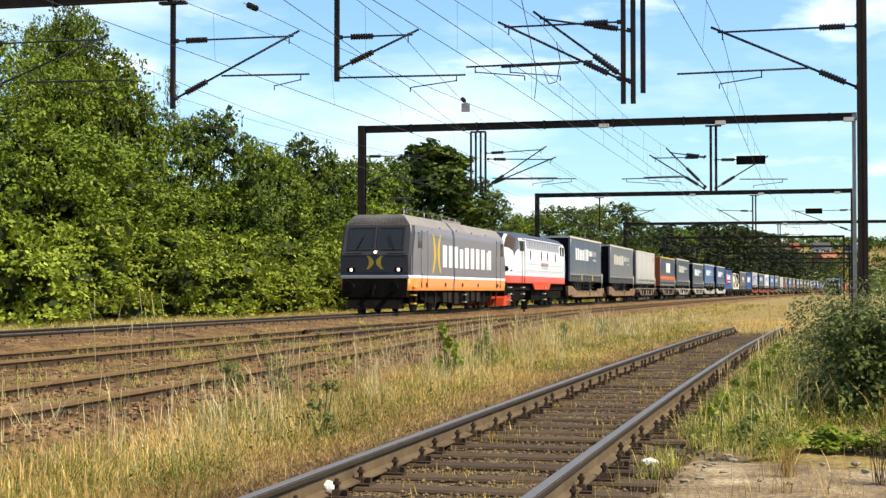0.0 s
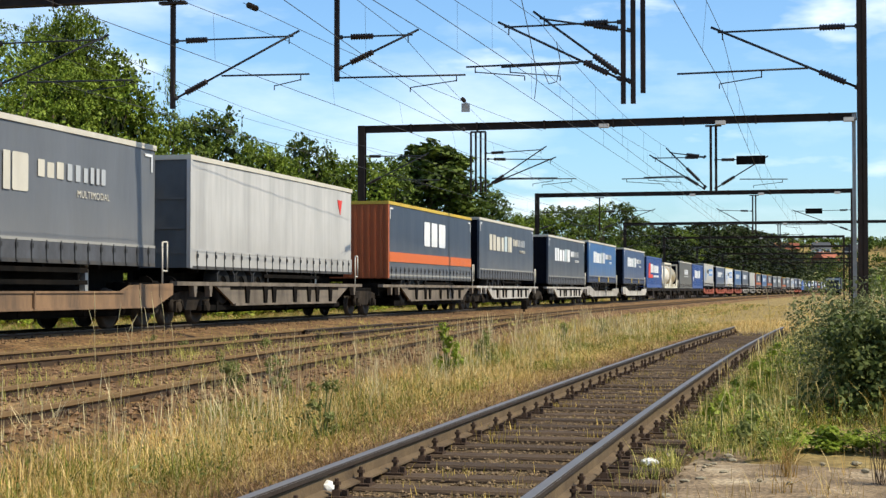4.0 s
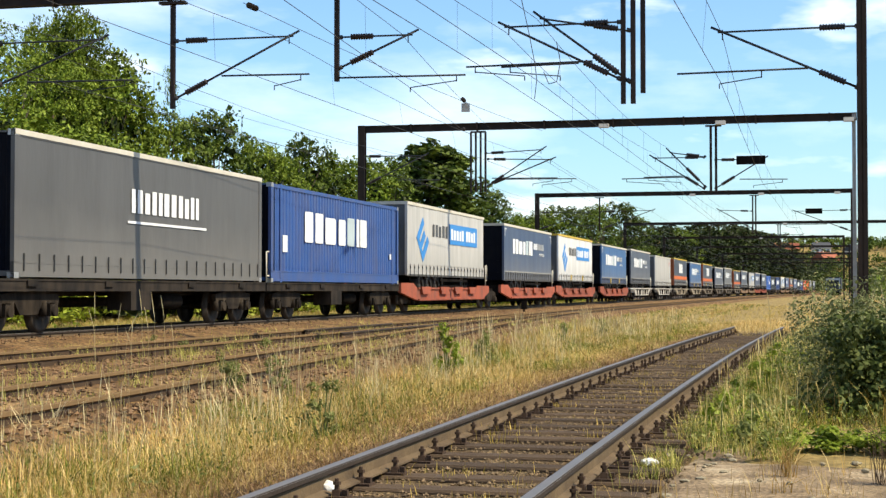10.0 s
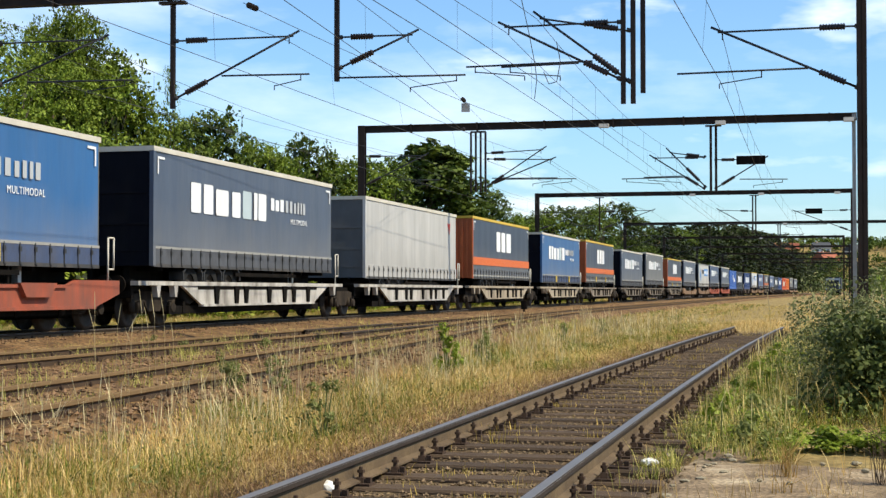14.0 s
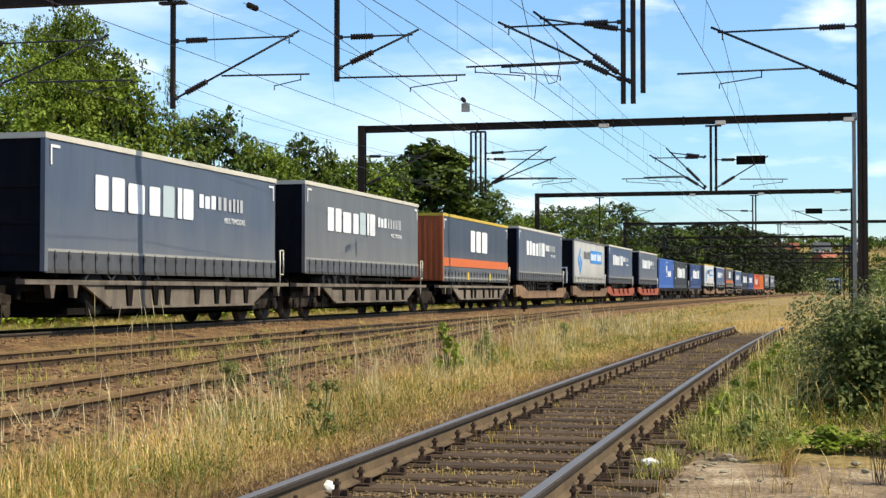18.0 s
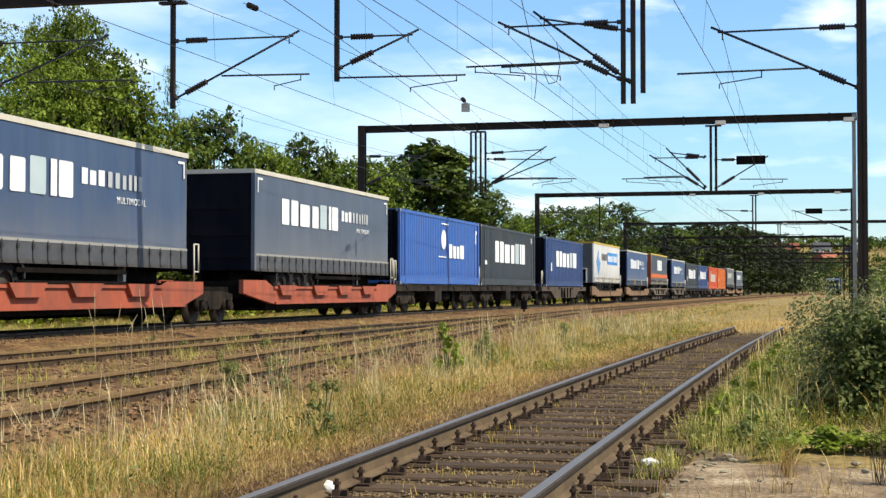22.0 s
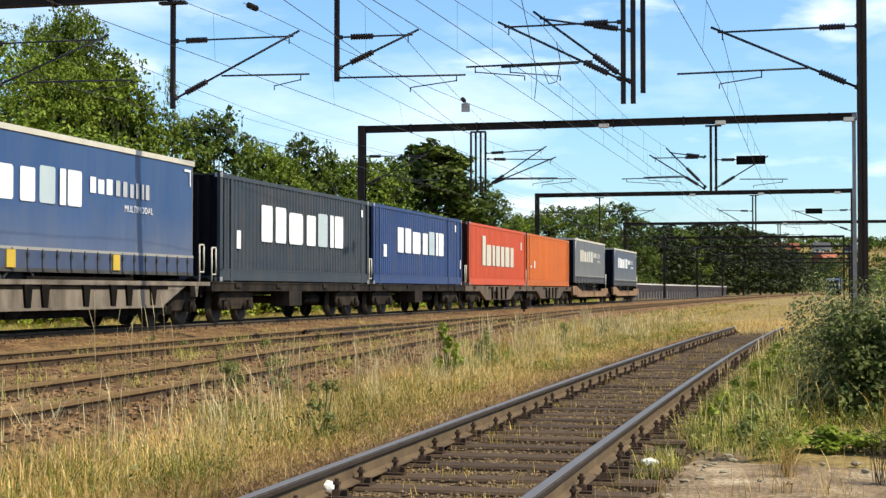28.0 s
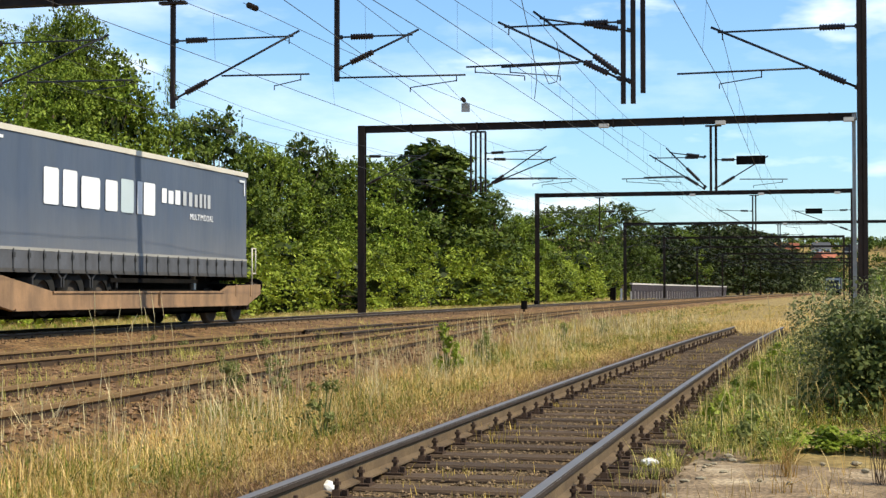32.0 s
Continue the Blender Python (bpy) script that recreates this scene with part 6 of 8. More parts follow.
def diesel_loco(f, length):
    h = length / 2
    d = thing("diesel_locomotive", "white round-nosed diesel locomotive with red skirt and dark roof", "locomotive", "locomotives of the train")
    ws = [(0.0, 0.45), (0.06, 0.62), (0.22, 0.78), (0.5, 0.89), (0.9, 0.95), (1.35, 0.985), (1.75, 1.0), (2.2, 1.0), (2.7, 1.0), (3.2, 1.0), (5.0, 1.0), (8.0, 1.0), (11.0, 1.0), (14.0, 1.0), (16.8, 1.0), (17.5, 0.985), (17.9, 0.93), (18.1, 0.82)]
    tops = [2.25, 2.42, 2.52, 2.6, 2.66, 2.74, 3.2, 3.66, 3.9, 4.0, 4.05, 4.07, 4.07, 4.07, 4.05, 3.98, 3.86, 3.7]

    def st(k):
        x, w = ws[k]
        t = tops[k]

        def go(y, z):
            zz = z if z <= 1.64 else 1.64 + (z - 1.64) * (t - 1.64) / (4.07 - 1.64)
            return (x - h, y * w, zz)
        return go
    S = [st(k) for k in range(len(ws))]
    low = [(1.44, 1.27), (1.46, 1.64)]
    side = [(1.46, 1.64), (1.47, 2.1), (1.46, 2.6), (1.45, 3.1), (1.42, 3.55), (1.36, 3.68)]
    roof = [(1.36, 3.68), (1.15, 3.88), (0.92, 3.96), (0.75, 4.01), (0.3, 4.065), (0.012, 4.07)]
    part("skirt", skin(S, low), M_LRED, d, "red lower band")
    part("side_shell", skin(S, side, keep=lambda i, j: not (i in (6, 7, 8) and j >= 3)), M_LWHITE, d, "white body shell")
    part("windscreen", skin(S, side, keep=lambda i, j: i in (6, 7, 8) and j in (3, 4), caps=False), M_BROWNGLASS, d, "brownish wrap-round windscreen")
    part("screen_side", skin(S, roof, keep=lambda i, j: i in (6, 7) and j in (0, 1), caps=False), M_BROWNGLASS, d, "brownish curved upper screen")
    part("nose_top", skin(S, roof, keep=lambda i, j: i < 6, caps=False), M_LWHITE, d)
    part("screen_pillar", skin(S, roof, keep=lambda i, j: 6 <= i < 8 and j == 2, caps=False), M_LWHITE, d, "white screen pillar")
    part("screen_top", skin(S, roof, keep=lambda i, j: 6 <= i < 8 and j > 2, caps=False), M_GLASS, d, "dark front screen")
    part("roof_shell", skin(S, roof, keep=lambda i, j: i >= 8, caps=False), M_LBLUE, d, "slate-blue roof")
    part("lower_plate", (lambda b: (prism(b, [(-h + 7.0, 1.27), (-h + 7.6, 0.93), (-h + 12.0, 0.93), (-h + 12.5, 1.27)], -1.45, -1.38), prism(b, [(-h + 7.0, 1.27), (-h + 7.6, 0.93), (-h + 12.0, 0.93), (-h + 12.5, 1.27)], 1.38, 1.45), b)[-1])(bmesh.new()), M_LRED, d, "red plate between the bogies")
    part("underframe", (lambda b: (box(b, -h + 1.0, h - 0.3, -1.25, 1.25, 0.9, 1.3), box(b, -h + 7.8, -h + 13.0, -1.2, 1.2, 0.35, 0.9), b)[-1])(bmesh.new()), M_BLACK, d)
    for i in range(13):
        x = -h + 5.25 + i * 0.78
        part("louvre", (lambda b: (box(b, x, x + 0.66, -1.452, -1.40, 3.12, 3.56), b)[-1])(bmesh.new()), M_LOUVRE, d, "pale grey louvre panel")
    part("rain_strip", (lambda b: (box(b, -h + 4.2, -h + 16.6, -1.46, -1.40, 3.60, 3.65), b)[-1])(bmesh.new()), M_LWHITE, d)
    for x in (6.25, 9.5, 11.4, 14.0):
        bm = bmesh.new()
        rod(bm, (0, -1.476, 0), (0, -1.45, 0), 0.19, 18)
        bmesh.ops.scale(bm, verts=bm.verts, vec=(0.55, 1, 1.35))
        bmesh.ops.translate(bm, verts=bm.verts, vec=(-h + x, 0, 2.8))
        part("porthole", bm, M_GLASS, d, "dark oval porthole")
    for x0, x1 in ((3.3, 3.75), (3.95, 4.35), (15.75, 16.1), (16.5, 16.95)):
        part("cab_window", (lambda b: (box(b, -h + x0, -h + x1, -1.476, -1.42, 2.95, 3.48), b)[-1])(bmesh.new()), M_GLASS, d)
    for x in (3.88, 4.6):
        part("door_gap", (lambda b: (box(b, -h + x, -h + x + 0.03, -1.482, -1.45, 1.3, 3.5), b)[-1])(bmesh.new()), M_SEAM, d)
    for z in (1.95, 2.3):
        part("panel_seam", (lambda b: (box(b, -h + 5.0, -h + 16.5, -1.478, -1.462, z, z + 0.015), b)[-1])(bmesh.new()), M_GREYLET, d)
    for sg in (-1, 1):
        bm = bmesh.new()
        rod(bm, (-h + 0.28, sg * 1.12, 1.98), (-h + 0.75, sg * 1.2, 1.98), 0.2, 14)
        hl = part("headlight", bm, M_BLACK, d, "dark round headlight")
        part("bracket", (lambda b: (rod(b, (-h + 0.35, sg * 1.2, 1.9), (-h + 1.3, sg * 1.44, 1.9), 0.04, 6), b)[-1])(bmesh.new()), M_BLACK, hl)
    part("logo_print", (lambda b: (bars(b, -h + 9.4, -h + 11.6, 2.22, 2.42, 8, 0.5, y=-1.482, seed=71), bars(b, -h + 9.7, -h + 11.5, 2.10, 2.14, 9, 0.4, y=-1.482, seed=72), b)[-1])(bmesh.new()), M_MUTED, d, "small muted red plain bars")
    part("nose_print", (lambda b: (bars(b, -h + 17.05, -h + 17.5, 2.0, 2.35, 2, 0.3, y=-1.468, seed=73), b)[-1])(bmesh.new()), M_GREYLET, d)
    part("snow_plough", (lambda b: (prism(b, [(-h - 0.3, 0.12), (-h - 0.15, 0.50), (-h + 0.2, 0.62), (-h + 1.3, 0.66), (-h + 1.6, 0.52), (-h + 1.1, 0.14)], -1.34, 1.34), b)[-1])(bmesh.new()), M_LRED, d, "red snow plough")
    part("front_beam", (lambda b: (box(b, -h + 0.1, -h + 0.8, -1.3, 1.3, 0.6, 1.3), b)[-1])(bmesh.new()), M_BLACK, d)
    for x in (0.9, 4.25, 10.6):
        for z in (0.35, 0.68, 1.02):
            part("step", (lambda b: (box(b, -h + x - 0.22, -h + x + 0.22, -1.5, -1.36, z, z + 0.05), b)[-1])(bmesh.new()), M_CREAM, d, "pale step edge")
    for x in (8.4, 10.2):
        part("roof_vent", (lambda b: (box(b, -h + x, -h + x + 0.9, -1.1, -0.4, 3.86, 4.02), b)[-1])(bmesh.new()), M_BLACK, d)
    for x in (3.6, length - 3.3):
        bogie(d, x - h, 1.5)
        piece("wheel", "wheel", build_wheel, M_WHEEL, d, pose(x - h, -0.75, 0.46))
        part("bogie_cover", (lambda b: (prism(b, [(x - h - 2.3, 0.55), (x - h - 0.5, 0.36), (x - h + 0.5, 0.36), (x - h + 2.3, 0.55), (x - h + 2.3, 0.85), (x - h - 2.3, 0.85)], -1.24, -1.08), b)[-1])(bmesh.new()), M_BLACK, d)
    buffers(d, h)
    TRAIN.append((d, f + h))


electric_loco(-285.7, 18.0)
diesel_loco(-267.5, 18.1)


# ---------------- trees and bushes along the far side ----------------
M_BARK = mat("grey_brown_bark", (0.10, 0.075, 0.055), 0.95, var=0.35, scale=5, bump=0.6, fine=20, stretch=(3, 3, 0.6))
M_LEAF = {
    "mid": leaf_mat("mid_green_leaves", (0.062, 0.098, 0.012), (0.120, 0.172, 0.020), (0.215, 0.275, 0.044), 0.17),
    "dark": leaf_mat("dark_green_leaves", (0.040, 0.066, 0.011), (0.078, 0.116, 0.019), (0.145, 0.19, 0.037), 0.12),
    "light": leaf_mat("yellowish_green_leaves", (0.078, 0.122, 0.013), (0.140, 0.200, 0.023), (0.235, 0.30, 0.048), 0.18),
    "weed": leaf_mat("weed_leaves", (0.09, 0.12, 0.03), (0.19, 0.22, 0.065), (0.36, 0.38, 0.17), 0.35),
    # deep: shade put into the leaf colour, for crown cores and far trees
    "deep": leaf_mat("shade_coloured_leaves", (0.012, 0.019, 0.006), (0.024, 0.036, 0.010), (0.050, 0.068, 0.018), 0.1),
    "ivy": leaf_mat("low_bright_leaves", (0.13, 0.19, 0.018), (0.22, 0.29, 0.035), (0.34, 0.40, 0.07), 0.4),
    "artemisia": leaf_mat("grey_green_weed_leaves", (0.10, 0.125, 0.05), (0.20, 0.225, 0.10), (0.34, 0.35, 0.19), 0.3),
    # edge: leaf colour raised for the sun on the wood's front
    "edge": leaf_mat("sun_brightened_leaves", (0.125, 0.180, 0.019), (0.225, 0.292, 0.034), (0.36, 0.42, 0.075), 0.25),
    "shrub": leaf_mat("roadside_shrub_leaves", (0.036, 0.056, 0.013), (0.105, 0.14, 0.038), (0.26, 0.30, 0.12), 0.25),
}


def leaf_cloud(name, centres, radii, per, size, material, rng, flat_=0.8, up=0.3, spray=0):
    """Many small folded leaves scattered in clumps; spray: leaves that share one twig, in a flat spray on the clump's outside."""
    c = np.repeat(np.array(centres), per, axis=0)
    r = np.repeat(np.array(radii), per)[:, None]
    n = len(c)
    if spray:
        k = -(-n // spray)
        unit = lambda v: v / np.linalg.norm(v, axis=1)[:, None]
        d1 = unit(rng.normal(size=(k, 3)) + np.array([0, 0, 0.25]))
        off = d1 * rng.uniform(0.45, 1.0, (k, 1)) ** 0.6
        tilt = unit(d1 * 0.8 + rng.normal(size=(k, 3)) * 0.5 + np.array([0, 0, 0.3]))
        own = np.repeat(np.arange(k), spray)[:n]
        first_ = own * spray
        c, r = c[first_], r[first_]
        j = rng.normal(size=(n, 3)) * 0.20
        t_ = tilt[own]
        j -= t_ * (np.sum(j * t_, axis=1)[:, None]) * 0.7
        pos = c + (off[own] + j) * r * np.array([1, 1, flat_])
        nrm = t_ + rng.normal(size=(n, 3)) * 0.42
    else:
        d = rng.normal(size=(n, 3))
        d /= np.linalg.norm(d, axis=1)[:, None]
        rad = rng.uniform(0.25, 1.0, (n, 1)) ** 0.45
        pos = c + d * rad * r * np.array([1, 1, flat_])
        nrm = d * 1.15 + rng.normal(size=(n, 3)) * 0.38 + np.array([0, 0, up])
    nrm /= np.linalg.norm(nrm, axis=1)[:, None]
    a = np.cross(nrm, rng.normal(size=(n, 3)))
    a /= np.linalg.norm(a, axis=1)[:, None] + 1e-9
    b = np.cross(nrm, a)
    sz = size * rng.uniform(0.6, 1.35, (n, 1))
    v = np.stack([pos - a * sz * 0.55, pos + b * sz * 0.34 - nrm * sz * 0.10, pos + a * sz * 0.6 - nrm * sz * 0.1, pos - b * sz * 0.34 - nrm * sz * 0.10], 1).reshape(-1, 3)
    me = bpy.data.meshes.new(name)
    me.vertices.add(n * 4)
    me.vertices.foreach_set("co", v.ravel())
    me.loops.add(n * 4)
    me.loops.foreach_set("vertex_index", np.arange(n * 4))
    me.polygons.add(n)
    me.polygons.foreach_set("loop_start", np.arange(n) * 4)
    me.materials.append(material)
    me.update(calc_edges=True)
    return me


def tree(label, height, spread_, shape, leaf, seed, clumps=70, per=80, size=0.2, base=0.2, category="tree"):
    """Tapered trunk with limbs and an uneven crown of leaf clumps; made once and copied."""
    rng = np.random.default_rng(seed)
    t = thing(category.replace(" ", "_"), label, category, "woodland beside the line")
    bm = bmesh.new()
    z, p = 0.0, Vector((0, 0, -0.6))
    r = 0.02 * height + 0.03
    trunk = []
    for i in range(6):
        q = Vector((rng.normal() * 0.025 * height * (i > 0), rng.normal() * 0.025 * height * (i > 0), height * 0.8 * (i + 1) / 6))
        rod(bm, p, q, r * (1 - i / 7), 7, r * (1 - (i + 1) / 7))
        p = q
        trunk.append(q)
    centres, radii = [], []
    for i in range(clumps):
        u = base + (1 - base) * rng.uniform(0, 1) ** 0.85
        if shape == "round":
            w = math.sin(math.pi * min(1, (u - base) / (1 - base) * 0.86 + 0.12)) ** 0.6
        elif shape == "cone":
            w = 0.12 + 0.9 * (1 - (u - base) / (1 - base)) ** 0.75
        elif shape == "tall":
            w = 0.35 + 0.65 * math.sin(math.pi * min(1, (u - base) / (1 - base) * 0.8 + 0.15))
        else:
            w = 0.55 + 0.45 * math.cos(math.pi * 0.5 * u)
        ang = rng.uniform(0, 2 * math.pi)
        lob = 1 + 0.22 * math.sin(3 * ang + seed) + 0.15 * math.sin(5 * ang + 2 * seed)
        rr = spread_ * w * lob * rng.uniform(0.12, 1.0) ** 0.5
        c = (rr * math.cos(ang), rr * math.sin(ang), height * u * rng.uniform(0.93, 1.0))
        centres.append(c)
        radii.append((rng.uniform(0.10, 0.24) * spread_ + 0.2) * (0.35 + 0.65 * w if shape == "cone" else 1.0))
        if i % 5 == 0:
            k = trunk[min(5, int(u * 4))]
            rod(bm, k, Vector(c) * 0.9, r * 0.32, 5, 0.02)
    part("trunk", bm, M_BARK, t, "grey-brown trunk with limbs")
    ob = new("crown", leaf_cloud("crown", centres, radii, per, size, M_LEAF[leaf], rng, spray=7))
    ob.parent = t
    # added core leaves carry the crown's inner shade in their dark colour
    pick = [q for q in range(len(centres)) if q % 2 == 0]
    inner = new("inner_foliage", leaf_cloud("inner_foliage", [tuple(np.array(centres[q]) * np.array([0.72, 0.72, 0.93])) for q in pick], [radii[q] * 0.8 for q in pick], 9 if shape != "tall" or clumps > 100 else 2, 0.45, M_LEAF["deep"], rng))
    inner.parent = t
    inner["label"] = "added inner foliage, coloured dark for shade"
    return t


rnd = random.Random(5)
PROTO = {
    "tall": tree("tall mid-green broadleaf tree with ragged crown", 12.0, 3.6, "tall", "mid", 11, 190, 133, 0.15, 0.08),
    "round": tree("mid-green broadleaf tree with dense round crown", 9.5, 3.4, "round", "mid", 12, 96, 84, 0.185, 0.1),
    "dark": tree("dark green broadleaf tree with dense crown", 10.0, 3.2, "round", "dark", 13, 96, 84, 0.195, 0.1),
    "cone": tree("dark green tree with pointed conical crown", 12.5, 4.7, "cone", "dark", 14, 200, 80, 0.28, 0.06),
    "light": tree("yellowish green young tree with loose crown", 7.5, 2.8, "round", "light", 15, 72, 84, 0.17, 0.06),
    "shade": tree("tree with leaves coloured dark for shade", 10.0, 3.2, "round", "deep", 17, 70, 60, 0.32, 0.02),
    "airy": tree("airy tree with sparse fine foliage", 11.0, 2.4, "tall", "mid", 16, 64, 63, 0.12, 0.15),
}
BUSH = {
    "a": tree("mid-green dense shrub at the woodland edge", 3.6, 2.3, "bush", "edge", 21, 54, 63, 0.14, 0.04, "shrub"),
    "b": tree("yellowish green shrub at the woodland edge", 3.0, 2.2, "bush", "edge", 22, 54, 63, 0.14, 0.04, "shrub"),
    "c": tree("dark green tall shrub at the woodland edge", 4.8, 2.4, "bush", "dark", 23, 56, 63, 0.145, 0.04, "shrub"),
}
HEIGHT = {"shade": 10.0, "tall": 12.0, "round": 9.5, "dark": 10.0, "cone": 12.5, "light": 7.5, "airy": 11.0, "a": 3.6, "b": 3.0, "c": 4.8}
first = set()


def plant(kind, s, o, h, wide=1.0):
    src = PROTO.get(kind) or BUSH[kind]
    k = h / HEIGHT[kind]
    m = on_main(s, o, ground_z(s, o) - 0.05) @ pose(0, 0, 0, 0, 0, rnd.uniform(0, 360)) @ Matrix.Diagonal((k * wide, k * wide, k, 1))
    if kind not in first:
        first.add(kind)
        src.matrix_basis = m
        return src
    twin = copy_thing(src, m)
    twin.matrix_basis = m
    return twin


for k, s, o, h, w in (("tall", 52, -13, 10.6, 1.0), ("airy", 58.4, -14.5, 12.1, 0.8), ("tall", 64.1, -15, 13.9, 0.62), ("tall", 63.5, -15.6, 13.4, 0.55), ("tall", 61.3, -14.5, 11.2, 0.8), ("round", 66.6, -14.5, 12.2, 0.75), ("round", 64.6, -14.5, 11.6, 0.8), ("round", 68.2, -13.5, 10.3, 0.75),
                      ("airy", 69.0, -12.5, 11.9, 0.28), ("dark", 73.0, -12, 10.3, 0.85), ("dark", 70.4, -12.5, 9.6, 0.8), ("round", 78.4, -12, 9.5, 0.8), ("dark", 85.9, -12, 10.3, 0.8), ("round", 80.6, -11.5, 9.0, 0.8),
                      ("light", 92.7, -12, 9.4, 1.0), ("round", 92.4, -13, 9.5, 0.9), ("dark", 103.8, -12, 10.6, 1.0), ("cone", 111.4, -11, 12.9, 1.65), ("light", 97.3, -12, 9.6, 1.1), ("dark", 130.9, -11, 10.2, 1.0), ("dark", 124.0, -11, 10.4, 1.0), ("dark", 117.5, -11.5, 10.8, 1.0),
                      ("round", 137.2, -10.5, 8.3, 1.0), ("dark", 146, -11, 8.6, 1.0), ("round", 158.8, -11.5, 10.1, 1.0), ("dark", 172.2, -11.5, 11.0, 1.0), ("dark", 184, -11, 11.6, 1.0), ("dark", 195.4, -11.5, 12.6, 0.9), ("dark", 210.9, -11, 13.8, 0.9),
                      ("dark", 226.0, -11, 12.4, 1.0), ("round", 279.1, -11, 12.2, 1.2), ("light", 60.9, -10.6, 6.9, 1.1), ("light", 53.1, -10.6, 7.5, 1.1), ("round", 58.3, -11.5, 7.7, 1.2), ("round", 74.5, -11, 7.0, 1.1), ("light", 84, -10.6, 6.6, 1.1),
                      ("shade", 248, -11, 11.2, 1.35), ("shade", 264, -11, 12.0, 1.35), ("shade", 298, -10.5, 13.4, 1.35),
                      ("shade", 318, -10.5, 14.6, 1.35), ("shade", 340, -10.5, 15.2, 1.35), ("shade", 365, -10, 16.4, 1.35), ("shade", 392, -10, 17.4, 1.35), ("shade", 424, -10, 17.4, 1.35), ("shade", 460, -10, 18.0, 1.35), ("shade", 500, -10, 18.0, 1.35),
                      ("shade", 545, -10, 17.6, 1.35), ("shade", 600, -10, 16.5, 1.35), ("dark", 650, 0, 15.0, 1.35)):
    plant(k, s, o, h * (0.94 if s < 240 else 1.0), w)
for i in range(15):                                   # added trees, leaves coloured dark for the shade inside the wood
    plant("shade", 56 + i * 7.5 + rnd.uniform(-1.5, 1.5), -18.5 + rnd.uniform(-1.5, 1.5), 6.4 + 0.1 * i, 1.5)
for i in range(64):                                   # the leafy front of the wood
    s = 44 + i * 2.35 + rnd.uniform(-0.8, 0.8)
    if s > 172:
        s = 172 + (i - 54) * 9
    kind = rnd.choice(("a", "a", "b", "c"))
    plant(kind, s, rnd.uniform(-10.1, -8.7) - (3.6 if s > 165 else 0), rnd.uniform(2.6, 4.4) * (1.15 if s > 120 else 1.0), 1.2)
for i in range(26):                                   # second storey behind it
    s = 46 + i * 4.3 + rnd.uniform(-1, 1)
    plant(rnd.choice(("light", "round", "light", "c")), s, rnd.uniform(-11.5, -9.8), rnd.uniform(4.8, 6.8), 1.25)
for s, o, h in ((118, 31, 6.0), (150, 34, 7.0), (185, 32, 6.0), (240, 36, 7.0), (300, 38, 8.0), (90, 30, 4.5), (380, 40, 9.0), (420, 22, 9.0), (480, 34, 11.0), (560, 50, 12.0), (620, 24, 13.0)):
    plant(rnd.choice(("round", "dark", "c")), s, o, h * 0.8, 1.4)


# ---------------- grass and weeds ----------------
def grass_mat(name, ca, cb, cc):
    return leaf_mat(name, ca, cb, cc, 0.3, 0.7)


M_DRY = grass_mat("dry_grass", (0.27, 0.16, 0.061), (0.62, 0.417, 0.165), (0.9, 0.711, 0.403))
M_STALK = grass_mat("pale_stalks", (0.34, 0.27, 0.16), (0.56, 0.47, 0.30), (0.78, 0.69, 0.50))
M_LITTER = grass_mat("brown_litter", (0.11, 0.0618, 0.0366), (0.24, 0.139, 0.0793), (0.46, 0.319, 0.195))
M_STRAW = grass_mat("bleached_straw", (0.50, 0.35, 0.13), (0.78, 0.60, 0.27), (0.92, 0.78, 0.45))
M_PALEGRASS = grass_mat("pale_green_grass", (0.22, 0.22, 0.05), (0.44, 0.42, 0.12), (0.68, 0.60, 0.24))
M_MIXED = grass_mat("half_dry_grass", (0.14, 0.112, 0.024), (0.42, 0.305, 0.072), (0.72, 0.54, 0.20))
M_GREEN = grass_mat("green_grass", (0.065, 0.098, 0.012), (0.15, 0.20, 0.024), (0.33, 0.36, 0.075))


